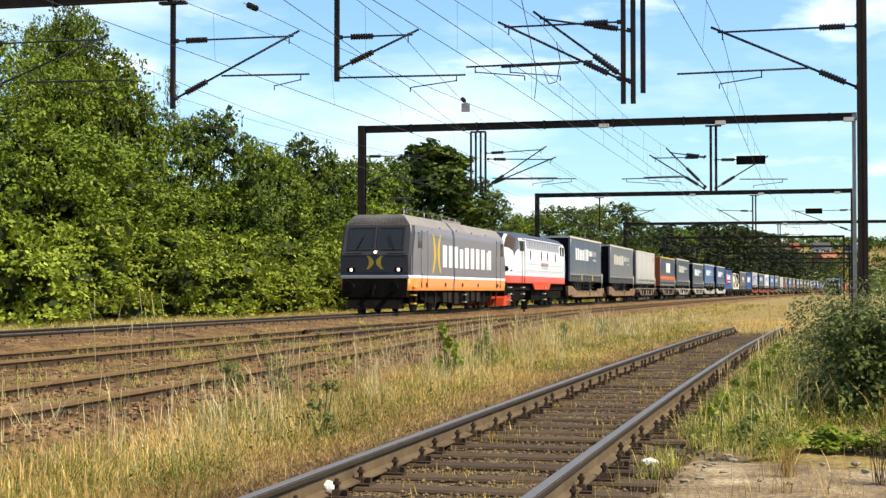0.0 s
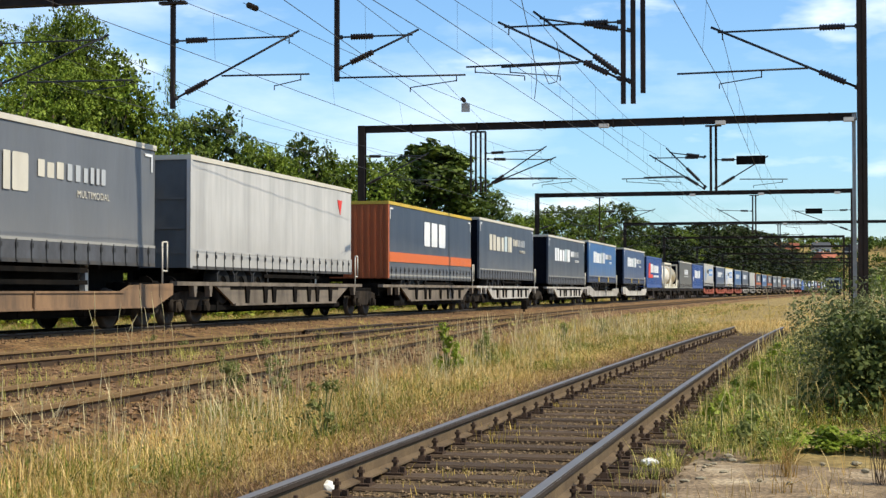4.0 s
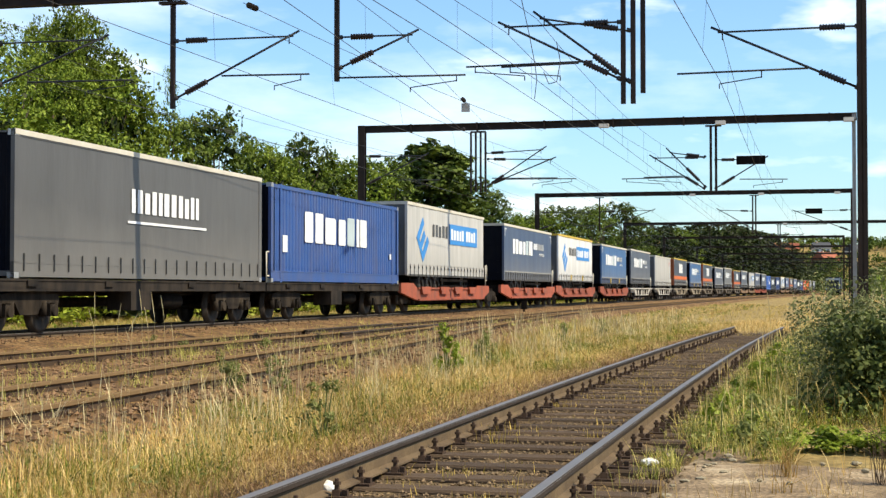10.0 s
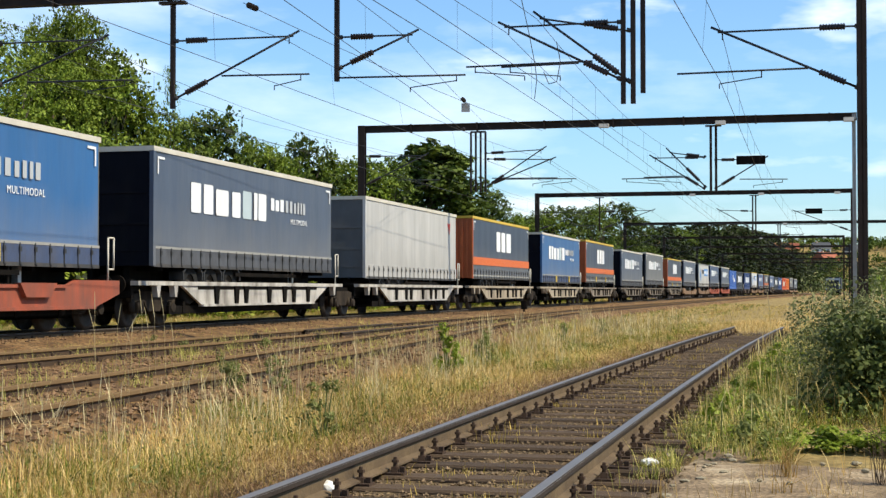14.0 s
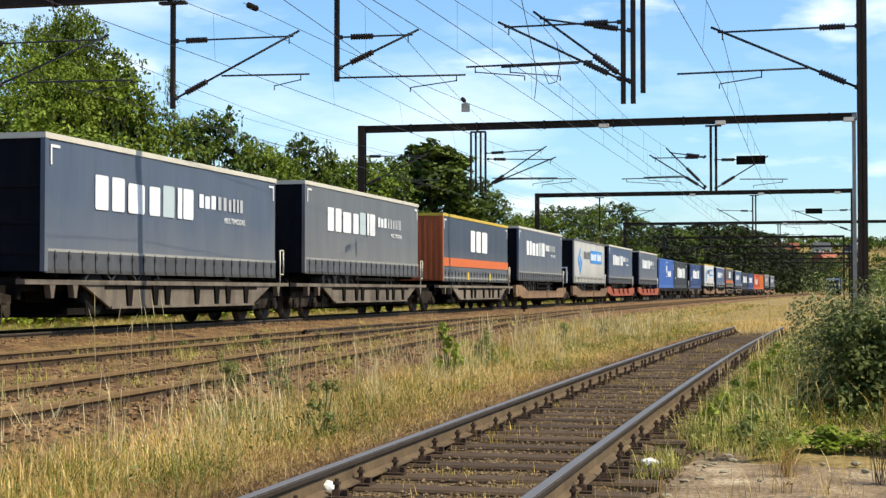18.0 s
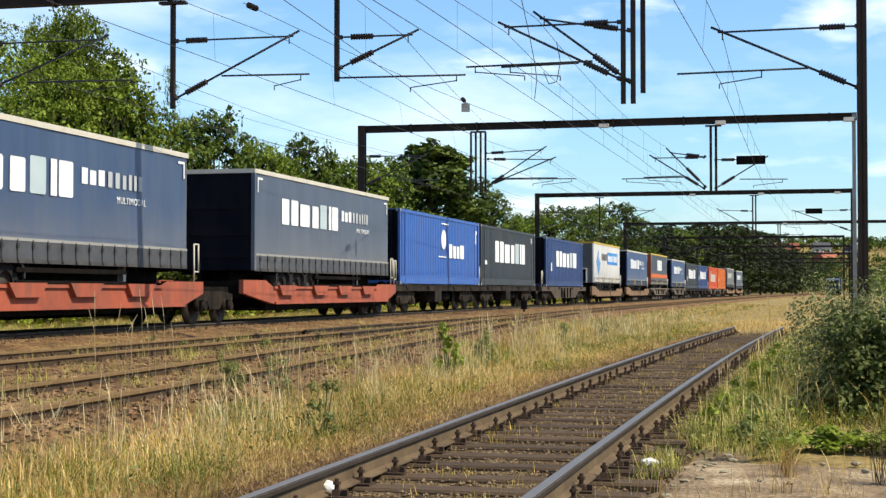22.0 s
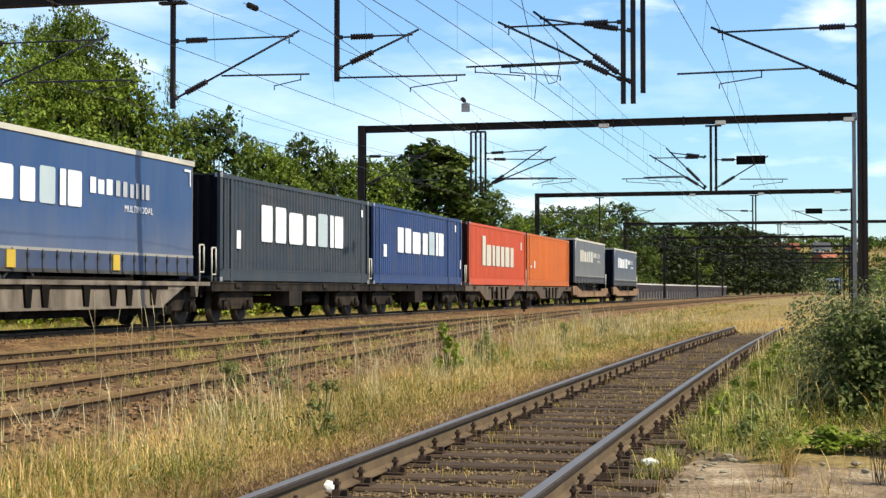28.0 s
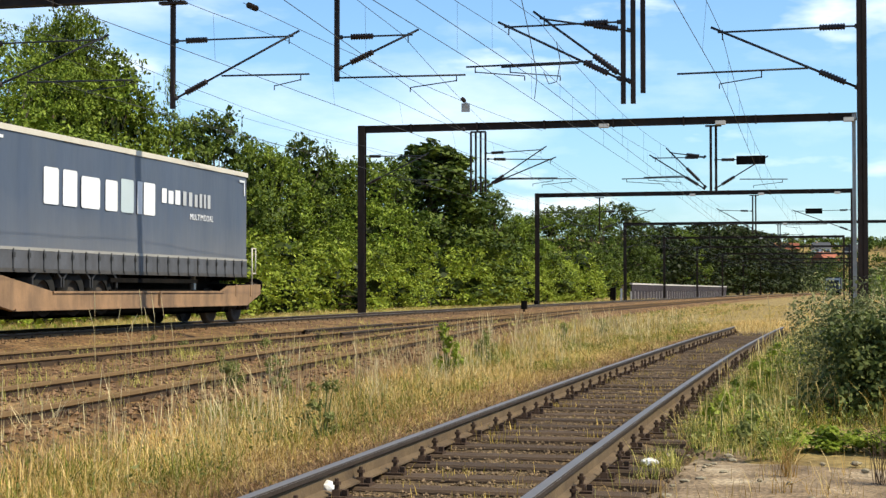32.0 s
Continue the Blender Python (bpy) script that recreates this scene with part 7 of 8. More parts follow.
def blades(name, pts, zs, heights, width, material, rng, label, lean=0.35, head=0.0):
    """A stand of bent blades; head: share that carries a seed head."""
    n = len(pts)
    ang = rng.uniform(0, 2 * np.pi, n)
    d = np.stack([np.cos(ang), np.sin(ang)], 1)
    le = rng.normal(0, lean, (n, 1)) * heights[:, None]
    base = np.column_stack([pts, zs])
    side = np.column_stack([-d[:, 1], d[:, 0], np.zeros(n)]) * width[:, None] * rng.uniform(0.6, 1.4, (n, 1))
    dirn = np.column_stack([d, np.zeros(n)])
    m1 = base + dirn * le * 0.35 + np.array([0, 0, 1]) * (heights * 0.55)[:, None]
    tip = base + dirn * le + np.array([0, 0, 1]) * heights[:, None]
    m2 = m1 + (tip - m1) * 0.45
    if head >= 1:
        v = np.stack([base - side, base + side, m1 - side * 0.6, m1 + side * 0.6, m2 - side * 2.6, m2 + side * 2.6, tip], 1).reshape(-1, 3)
        nv, nl, starts, lo = 7, 11, [0, 4, 8], [0, 1, 3, 2, 2, 3, 5, 4, 4, 5, 6]
    else:
        v = np.stack([base - side, base + side, m1 - side * 0.75, m1 + side * 0.75, tip], 1).reshape(-1, 3)
        nv, nl, starts, lo = 5, 7, [0, 4], [0, 1, 3, 2, 2, 3, 4]
    me = bpy.data.meshes.new(name)
    me.vertices.add(n * nv)
    me.vertices.foreach_set("co", v.ravel())
    me.loops.add(n * nl)
    me.loops.foreach_set("vertex_index", (np.arange(n)[:, None] * nv + np.array(lo)).ravel())
    me.polygons.add(n * len(starts))
    me.polygons.foreach_set("loop_start", (np.arange(n)[:, None] * nl + np.array(starts)).ravel())
    me.materials.append(material)
    me.update(calc_edges=True)
    return tagged(new(name, me), label, "grass", kind="stuff")


def field(name, label, material, seed, n, srange, orange, hrange, width, near=False, clump=0.0, mask=None, head=0.0, lean=0.35, even=0.0, patchy=0.0, z=-0.47):
    """Scatter blades over a stretch of the plan, thinning with distance."""
    rng = np.random.default_rng(seed)
    u = rng.uniform(0, 1, n)
    a, b = srange
    s = a * (b / a) ** u if not even else a + (b - a) * u
    o = rng.uniform(orange[0], orange[1], n)
    if clump:
        k = int(n / 26)
        cs = a * (b / a) ** rng.uniform(0, 1, k) if not even else rng.uniform(a, b, k)
        co = rng.uniform(orange[0], orange[1], k)
        pick = rng.integers(0, k, n)
        use = rng.uniform(0, 1, n) < clump
        s = np.where(use, cs[pick] + rng.normal(0, 0.10, n) * (1 + cs[pick] / 40), s)
        o = np.where(use, co[pick] + rng.normal(0, 0.10, n), o)
    if mask is not None:
        ok = mask(s, o, rng)
        s, o = s[ok], o[ok]
    if patchy:
        q = np.array([noise.noise((x * 0.32, y * 0.9, 9.0)) + 0.5 * noise.noise((x * 0.9, y * 2.2, 4.0)) for x, y in zip(s, o)])
        ok = rng.uniform(0, 1, len(s)) < 0.5 + patchy * q
        s, o = s[ok], o[ok]
    fn = side_at if near else main_at
    p = np.array([fn(x, y)[:2] for x, y in zip(s, o)])
    patch = np.array([noise.noise((x * 0.35, y * 0.8, seed)) for x, y in zip(s, o)])
    hgt = rng.uniform(hrange[0], hrange[1], len(s)) * (1 + 0.5 * patch)
    return blades(name, p, np.full(len(s), z), hgt, width * (1 + s / 28), material, rng, label, lean, head)


# near = along the siding (offsets from its middle), else along the main track
def gap_siding(s, o, rng):
    """Thins out towards the sleepers' ends."""
    return rng.uniform(0, 1, len(s)) < np.clip(np.where(o < 0, (-o - 1.22) / 0.7, (o - 0.95) / 0.32), 0, 1)


def off_path(s, o, rng):
    return ~((s < 15.4) & (s > 12.4) & (o > 2.15)) & ~((s < 13.3 + 0.7 * np.sin(o * 2.1)) & (o > 1.15 + 0.2 * np.sin(s * 1.7)))


field("dry_grass", "dry yellow grass between the lines", M_DRY, 31, 60000, (6, 62), (-4.2, -1.0), (0.04, 0.17), 0.0015, True, 0.45, gap_siding, lean=1.2, patchy=-0.9)
field("thatch", "flattened dead grass between the lines", M_DRY, 51, 20000, (6, 62), (-4.3, -1.5), (0.02, 0.06), 0.0018, True, 0.2, lean=3.0)
field("mixed_grass", "half-dry greenish grass between the lines", M_MIXED, 32, 34000, (6, 62), (-4.7, -1.1), (0.04, 0.17), 0.0015, True, 0.6, gap_siding, lean=1.2)
field("fringe_grass", "thin grass creeping onto the ballast", M_MIXED, 33, 9000, (9, 60), (-6.4, -4.2), (0.06, 0.28), 0.0017, True, 0.9, lean=0.6)
field("green_grass", "green tufts among the dry grass", M_GREEN, 34, 44000, (6, 62), (-4.4, -1.3), (0.05, 0.20), 0.0018, True, 0.7, gap_siding, lean=1.1, patchy=1.6)
field("seed_stalks", "tall pale stalks with seed heads", M_STALK, 44, 1700, (8, 60), (-4.8, -1.5), (0.20, 0.55), 0.0007, True, 0.75, gap_siding, 1.0, 0.4)
field("far_grass", "half-dry meadow beyond the siding's end", M_MIXED, 35, 22000, (50, 260), (-8.0, 14.0), (0.06, 0.18), 0.0016, True, 0.5, lean=1.2, patchy=-0.8)
field("siding_end_grass", "tall dry grass closing over the siding's end", M_DRY, 55, 5000, (47.5, 66), (-2.2, 2.6), (0.08, 0.26), 0.0016, True, 0.4, lean=0.9)
field("far_green_grass", "greenish meadow grass beyond the siding's end", M_MIXED, 36, 14000, (50, 260), (-8.0, 14.0), (0.06, 0.20), 0.0018, True, 0.75, lean=1.0, patchy=0.8)
BESIDE_BED = lambda s, o, r: o > np.array([bed_edge(x) for x in s]) - 0.7 + 0.5 * r.uniform(0, 1, len(s))
field("bedside_grass", "dry grass between ballast and siding", M_DRY, 46, 26000, (24, 150), (5.6, 11.5), (0.05, 0.20), 0.0014, False, 0.5, BESIDE_BED, lean=1.1, patchy=-0.8)
field("bedside_green_grass", "green patches between ballast and siding", M_GREEN, 47, 16000, (24, 150), (5.6, 11.5), (0.06, 0.24), 0.0017, False, 0.7, BESIDE_BED, lean=0.9, patchy=1.5)
field("bedside_stalks", "tall pale stalks along the ballast's edge", M_STALK, 48, 2800, (13, 60), (8.0, 12.2), (0.30, 0.80), 0.0007, False, 0.85, BESIDE_BED, 1.0, 0.25)
ON_EDGE = lambda s, o, r: (o < 12.3) & (o > 10.75 + 0.25 * np.sin(s * 1.3) + 0.5 * r.uniform(-1, 1, len(s)))
field("trackside_grass", "dry grass at the third track's shoulder", M_DRY, 52, 15000, (6, 26), (10.2, 13.4), (0.05, 0.18), 0.0014, False, 0.6, ON_EDGE, lean=0.9, z=-0.33)
field("trackside_green_grass", "green grass at the third track's shoulder", M_GREEN, 53, 15000, (6, 26), (10.2, 13.4), (0.05, 0.18), 0.0017, False, 0.7, ON_EDGE, lean=1.1, patchy=1.2, z=-0.33)
field("shoulder_tufts", "scattered dry tufts between the running lines", M_PALEGRASS, 54, 9000, (16, 60), (1.2, 10.0), (0.05, 0.2), 0.0016, False, 0.96, lean=0.8, z=-0.245)
ON_VERGE = lambda s, o, r: gap_siding(s, o, r) & off_path(s, o, r)
field("verge_grass", "half-dry grass on the siding's verge", M_PALEGRASS, 37, 46000, (8, 60), (0.96, 5.0), (0.05, 0.2), 0.0014, True, 0.6, ON_VERGE, lean=1.0)
field("verge_dry_grass", "dry grass on the siding's verge", M_DRY, 38, 16000, (8, 60), (1.0, 5.0), (0.05, 0.22), 0.0013, True, 0.6, ON_VERGE, lean=1.0)
field("verge_stalks", "dry stalks with seed heads on the siding's verge", M_STRAW, 45, 2400, (13, 42), (1.2, 5.5), (0.22, 0.6), 0.0008, True, 0.6, ON_VERGE, 1.0, 0.3)
field("verge_green_grass", "green weeds on the siding's verge", M_GREEN, 39, 24000, (8, 45), (1.1, 4.0), (0.06, 0.22), 0.0018, True, 0.8, ON_VERGE, lean=0.9)
field("verge_tall_grass", "tall half-dry grass on the siding's verge", M_MIXED, 49, 5000, (13, 45), (1.9, 5.5), (0.2, 0.5), 0.0013, True, 0.6, ON_VERGE, lean=0.7)
field("verge_tall_green", "tall green growth on the siding's verge", M_GREEN, 50, 8000, (13, 45), (1.6, 5.5), (0.15, 0.42), 0.002, True, 0.7, ON_VERGE, lean=0.9, patchy=0.8)
field("path_tufts", "dry tufts on the trodden path", M_DRY, 40, 2600, (5, 12.5), (1.3, 5.0), (0.06, 0.22), 0.0018, True, 0.97, lean=0.6)
field("woodside_grass", "pale green grass strip beside the running line", M_PALEGRASS, 41, 26000, (34, 200), (-9.0, -3.3), (0.08, 0.24), 0.002, False, 0.3, lean=0.9, z=-0.31)
field("woodside_dry_grass", "dry grass strip beside the running line", M_STRAW, 42, 14000, (34, 200), (-8.6, -4.0), (0.10, 0.30), 0.002, False, 0.3, lean=0.8, z=-0.31)
field("rail_litter", "brown dead stalks and litter along the siding rail", M_LITTER, 56, 22000, (6, 50), (-2.1, -0.98), (0.02, 0.06), 0.0028, True, 0.4, lean=2.6, z=-0.445)
field("pale_straw", "bleached flattened straw along the siding", M_STRAW, 55, 30000, (7, 62), (-3.4, -1.25), (0.03, 0.10), 0.0016, True, 0.5, gap_siding, lean=2.2, patchy=1.1)
field("sleeper_weeds", "sparse weeds between the siding's sleepers", M_MIXED, 43, 2400, (5, 50), (-0.65, 0.65), (0.03, 0.12), 0.002, True, 0.9)


# ---------------- near plants, litter and the edge of the path ----------------
def leafy(name, label, category, at_, spots, leaf, per, size, seed, stems=0, up=0.5, flat_=0.9):
    """A plant of stems and leaves; spots: (x, y, z, radius) of its clumps round its foot."""
    rng = np.random.default_rng(seed)
    t = thing(name, label, category)
    t.matrix_basis = pose(*at_)
    me = leaf_cloud("foliage", [p[:3] for p in spots], [p[3] for p in spots], per, size, M_LEAF[leaf], rng, flat_, up)
    f = new("foliage", me)
    f.parent = t
    for p in spots[:stems]:
        bm = bmesh.new()
        rod(bm, (p[0] * 0.25, p[1] * 0.25, -0.05), (p[0] * 0.7, p[1] * 0.7, p[2] * 0.6), 0.009, 5, 0.007)
        rod(bm, (p[0] * 0.7, p[1] * 0.7, p[2] * 0.6), p[:3], 0.007, 5, 0.004)
        part("stem", bm, M_STEM, t)
    return t


M_STEM = mat("green_stem", (0.13, 0.15, 0.05), 0.8, var=0.2)
rb = random.Random(9)


def clumps(n, rx, ry, h, r0, r1):
    out = []
    for _ in range(n):
        a, q = rb.uniform(0, 2 * math.pi), rb.uniform(0, 1) ** 0.5
        z = rb.uniform(0.04, 1.0)
        k = (1 - 0.45 * z * z) * q
        out.append((rx * k * math.cos(a), ry * k * math.sin(a), h * z, rb.uniform(r0, r1)))
    return out


WEEDY = (3, 5, 7, 8)
for x, y, rx, ry, h, n, sd in ((4.1, 15.3, 0.58, 0.5, 0.92, 80, 1), (5.4, 15.6, 0.95, 0.8, 1.0, 80, 2), (4.1, 16.15, 0.6, 0.4, 1.24, 55, 7), (5.3, 16.6, 0.9, 0.5, 1.4, 60, 8), (4.75, 17.2, 0.8, 1.0, 1.02, 55, 3), (6.3, 17.4, 1.0, 1.0, 1.35, 60, 4), (5.2, 20.2, 0.9, 1.3, 1.0, 50, 5), (6.9, 21.5, 1.2, 1.4, 1.25, 50, 6)):
    spots = clumps(n, rx, ry, h * 0.85, 0.2, 0.34)
    for _ in range(16):                # leafy shoots standing out of the top
        a, q = rb.uniform(0, 6.28), rb.uniform(0.1, 0.95)
        top = h * rb.uniform(0.85, 1.2)
        spots += [(rx * q * math.cos(a) + rb.gauss(0, 0.05), ry * q * math.sin(a) + rb.gauss(0, 0.05), top * k, 0.26 - 0.12 * k) for k in (0.65, 0.85, 1.0)]
    leafy("roadside_shrub", "dense dark green shrub in dry grass beside the path" if sd not in WEEDY else "grey-green weedy bush in dry grass beside the siding", "shrub", (x + 0.18, y, -0.47), spots, "shrub" if sd not in WEEDY else "artemisia", 44 if sd not in WEEDY else 60, 0.058 if sd not in WEEDY else 0.034, sd, 24)
for x, y, n, sd in ((3.05, 12.6, 16, 11), (3.4, 12.5, 30, 12), (3.75, 12.45, 32, 13), (4.1, 12.5, 32, 15), (4.45, 12.6, 30, 16)):
    leafy("ground_ivy", "low bright green creeping leaves at the path's edge", "ground cover", (x, y, -0.46), [(rb.gauss(0, 0.2), rb.gauss(0, 0.18), rb.uniform(0.06, 0.2), 0.10) for _ in range(n)], "ivy", 44, 0.052, sd, 3, 2.2, 0.45)
for x, y, h, leaf, sd in ((0.05, 25.0, 0.72, "ivy", 21), (0.15, 23.8, 0.36, "ivy", 22), (0.75, 26.0, 0.6, "weed", 23), (-5.7, 29.5, 0.42, "weed", 24), (-4.9, 28.5, 0.3, "weed", 25), (-3.5, 29.8, 0.32, "weed", 26),
                          (-1.08, 13.6, 0.44, "weed", 27), (-2.0, 18.0, 0.5, "weed", 28), (-2.35, 17.2, 0.46, "weed", 32), (-3.9, 12.4, 0.3, "weed", 29), (-2.9, 20.3, 0.42, "weed", 35), (3.2, 40.0, 0.4, "light", 30), (4.6, 44.0, 0.45, "light", 31)):
    leafy("tall_weed" if h > 0.4 else "weed", "leafy green weed standing in dry grass", "weed", (x, y, -0.40), clumps(max(8, int(26 * h)), 0.28 * h + 0.06, 0.28 * h + 0.06, h, 0.05, 0.10), leaf, 26 if leaf == "ivy" else 62, 0.06 if leaf == "ivy" else 0.03, sd, 7)
for i in range(34):                    # leafy weeds all along the verge
    q = side_at(13.6 + 0.95 * i + rb.uniform(-0.4, 0.4), rb.uniform(1.35, 3.2 if i > 3 else 2.2), -0.46)
    h = rb.uniform(0.16, 0.5)
    leafy("verge_weed", "leafy weed among the grass of the verge", "weed", tuple(q), clumps(10, 0.14 + 0.2 * h, 0.14 + 0.2 * h, h, 0.05, 0.10), rb.choice(("weed", "weed", "ivy")), 18, 0.05, 100 + i, 4)
for i in range(44):                    # loose stands of tall dry stalks on the third track's edge
    st = thing("tall_stalk", "tall dry grass stalk with pale seed head", "grass stalk", "tall stalks")
    x, y = (rb.uniform(-4.3, -3.1), rb.uniform(18.2, 20.2)) if i < 11 else (rb.uniform(4.6, 6.6), rb.uniform(16.0, 23.0))
    st.matrix_basis = pose(x, y, -0.35 if i < 11 else -0.47)
    hh, lx = rb.uniform(0.75, 1.25) if i < 11 else rb.uniform(1.0, 1.45), rb.uniform(-0.15, 0.2)
    bm = bmesh.new()
    rod(bm, (0, 0, 0), (lx * 0.4, 0, hh * 0.75), 0.0018, 5)
    part("stem", bm, M_STALK, st)
    bm = bmesh.new()
    rod(bm, (lx * 0.4, 0, hh * 0.75), (lx * 0.7, 0, hh * 0.88), 0.002, 6, 0.005)
    rod(bm, (lx * 0.7, 0, hh * 0.88), (lx, 0, hh), 0.005, 6, 0.0015)
    part("seed_head", bm, M_STALK, st)


def herbs(name, label, leaf, seed, n, srange, orange, hmin, hmax, size, per):
    """A loose layer of small-leaved herbs whose height grows away from the siding."""
    rng = np.random.default_rng(seed)
    cs, rs = [], []
    for _ in range(n):
        s = srange[0] * (srange[1] / srange[0]) ** rng.uniform()
        o = rng.uniform(*orange)
        if s < 15.4 and o > 2.15:
            continue
        k = (o - orange[0]) / (orange[1] - orange[0])
        hh = (hmin + (hmax - hmin) * k) * (0.7 + 0.6 * noise.noise((s * 0.6, o * 1.2, seed)))
        cs.append(tuple(side_at(s, o, -0.46 + max(0.03, hh) * rng.uniform(0.1, 1.0))))
        rs.append(rng.uniform(0.12, 0.26))
    me = leaf_cloud(name, cs, rs, per, size, M_LEAF[leaf], rng)
    return tagged(new(name, me), label, "herbs", kind="stuff")


herbs("verge_herbs", "pale green small-leaved herbs on the verge", "weed", 81, 1200, (13.4, 48), (1.25, 5.5), 0.14, 0.85, 0.036, 22)
herbs("verge_low_herbs", "low bright herbs along the siding", "ivy", 82, 140, (15, 40), (1.1, 3.2), 0.1, 0.3, 0.034, 18)
herbs("meadow_herbs", "scattered green herbs in the dry grass", "weed", 83, 300, (9, 40), (-4.4, -1.7), 0.1, 0.3, 0.03, 16)
M_TWIG = mat("dry_brown_twig", (0.11, 0.075, 0.045), 0.9, var=0.3)
for x0, y0, n, hh, mt, nm, lb in ((2.42, 10.75, 34, 0.34, M_DRY, "dry_tuft", "tuft of dry pale grass on the trodden path"), (3.02, 10.35, 46, 0.52, M_TWIG, "twig_bundle", "dry dark twigs standing beside the path"), (2.2, 9.9, 16, 0.2, M_DRY, "dry_tuft", "small tuft of dry pale grass on the path")):
    tf = thing(nm, lb, "dry plant")
    tf.matrix_basis = pose(x0, y0, -0.47)
    for _ in range(n):
        bm = bmesh.new()
        a, q, l2 = rb.uniform(0, 6.28), rb.uniform(0, 0.09), rb.uniform(0.5, 1.0) * hh
        p0 = Vector((q * math.cos(a), q * math.sin(a), 0))
        p1 = p0 + Vector((rb.gauss(0, 0.10) * l2, rb.gauss(0, 0.10) * l2, l2 * 0.6))
        rod(bm, p0, p1, 0.0028, 4, 0.0022)
        rod(bm, p1, p1 + Vector((rb.gauss(0, 0.3) * l2, rb.gauss(0, 0.3) * l2, l2 * 0.4)), 0.0022, 4, 0.001)
        part("stalk", bm, mt, tf)


def lump(name, label, category, at_, r, material, seed, squash=0.6, cuts=2):
    """A broken stone or crumpled paper: a dented ball."""
    bm = bmesh.new()
    bmesh.ops.create_icosphere(bm, subdivisions=cuts, radius=r)
    for v in bm.verts:
        k = 1 + 0.35 * noise.noise(v.co * (2.2 / r) + Vector((seed * 3.1, 0, 0)))
        v.co = Vector((v.co.x * k, v.co.y * k, v.co.z * k * squash))
    me = bpy.data.meshes.new(name)
    bm.to_mesh(me)
    bm.free()
    me.materials.append(material)
    ob = new(name, me)
    ob.matrix_basis = pose(*at_)
    return tagged(ob, label, category)


M_PAPER = mat("crumpled_paper", (0.78, 0.77, 0.74), 0.8, var=0.08, scale=20, bump=0.5, fine=30)
lump("crumpled_paper", "crumpled white paper lying beside the rail", "litter", (-0.74, 9.75, -0.39), 0.062, M_PAPER, 1, 0.8)
lump("crumpled_paper", "flattened white paper lying by the siding", "litter", (1.56, 11.5, -0.42), 0.07, M_PAPER, 2, 0.4)
for i in range(16):                    # crumbled concrete along the edge of the path
    u = rb.uniform(0, 1)
    x, y = 1.25 + 1.15 * u + rb.gauss(0, 0.12), 9.2 + 3.2 * u + rb.gauss(0, 0.2)
    lump("concrete_lump", "broken grey concrete lump at the path's edge", "rubble", (x, y, -0.445), rb.uniform(0.02, 0.05), M_CONC, 10 + i, 0.4, 1)
for i in range(14):
    lump("stone", "small grey stone lying on the path", "stone", (rb.uniform(1.6, 4.2), rb.uniform(8.8, 12.2), -0.425), rb.uniform(0.015, 0.035), M_CONC, 50 + i, 0.6)


# loose stones on the beds
def stones(name, label, seed, n, srange, orange, r, z, at, material):
    rng = np.random.default_rng(seed)
    base = np.array([(1, 0, 0), (-1, 0, 0), (0, 1, 0), (0, -1, 0), (0, 0, 1), (0, 0, -1)], float)
    tri = [(0, 2, 4), (2, 1, 4), (1, 3, 4), (3, 0, 4), (2, 0, 5), (1, 2, 5), (3, 1, 5), (0, 3, 5)]
    a, b = srange
    s = a * (b / a) ** rng.uniform(0, 1, n)
    o = rng.uniform(*orange, n)
    verts, faces = [], []
    for i in range(n):
        p = at(s[i], o[i], z(s[i]) if callable(z) else z)
        k = base * rng.uniform(0.55, 1.25, (6, 3)) * r * rng.uniform(0.6, 1.3)
        w = rng.uniform(0, 2 * np.pi)
        R = np.array([[math.cos(w), -math.sin(w), 0], [math.sin(w), math.cos(w), 0], [0, 0, 0.8]])
        q = k @ R.T + np.array(p) + rng.uniform(-0.01, 0.01, (1, 3))
        m = len(verts)
        verts.extend(map(tuple, q))
        faces.extend([(m + x, m + y, m + w2) for x, y, w2 in tri])
    return tagged(raw(name, verts, faces, material), label, "gravel", kind="stuff")


stones("ballast_stones", "loose rust-brown ballast stones", 61, 7000, (13, 60), (3.0, 11.0), 0.034, -0.225, on_bed, M_STONE)
stones("main_line_stones", "loose rust-brown stones round the running line", 64, 4500, (20, 90), (-2.4, 2.0), 0.036, -0.104, main_at, M_STONE)
stones("siding_stones", "loose gravel between the siding's sleepers", 62, 8000, (5, 40), (-0.72, 0.72), 0.017, lambda q: siding_bed_z(q) + 0.006, side_at, M_GRIT)
stones("siding_edge_stones", "loose gravel along the siding's sleeper ends", 63, 3000, (5, 40), (-1.5, 1.5), 0.022, lambda q: siding_bed_z(q) + 0.006, side_at, M_GRIT)

# ---------------- lineside things ----------------
dwarf = thing("dwarf_signal", "small dark dwarf signal between the tracks", "signal")
dwarf.matrix_basis = on_main(78, 2.4, -0.25)
part("post", (lambda b: (rod(b, (0, 0, -0.1), (0, 0, 0.25), 0.05, 8), b)[-1])(bmesh.new()), M_BLACK, dwarf)
part("head", (lambda b: (prism(b, [(-0.12, 0.2), (0.14, 0.2), (0.1, 0.62), (-0.08, 0.62)], -0.14, 0.14), b)[-1])(bmesh.new()), M_BLACK, dwarf)
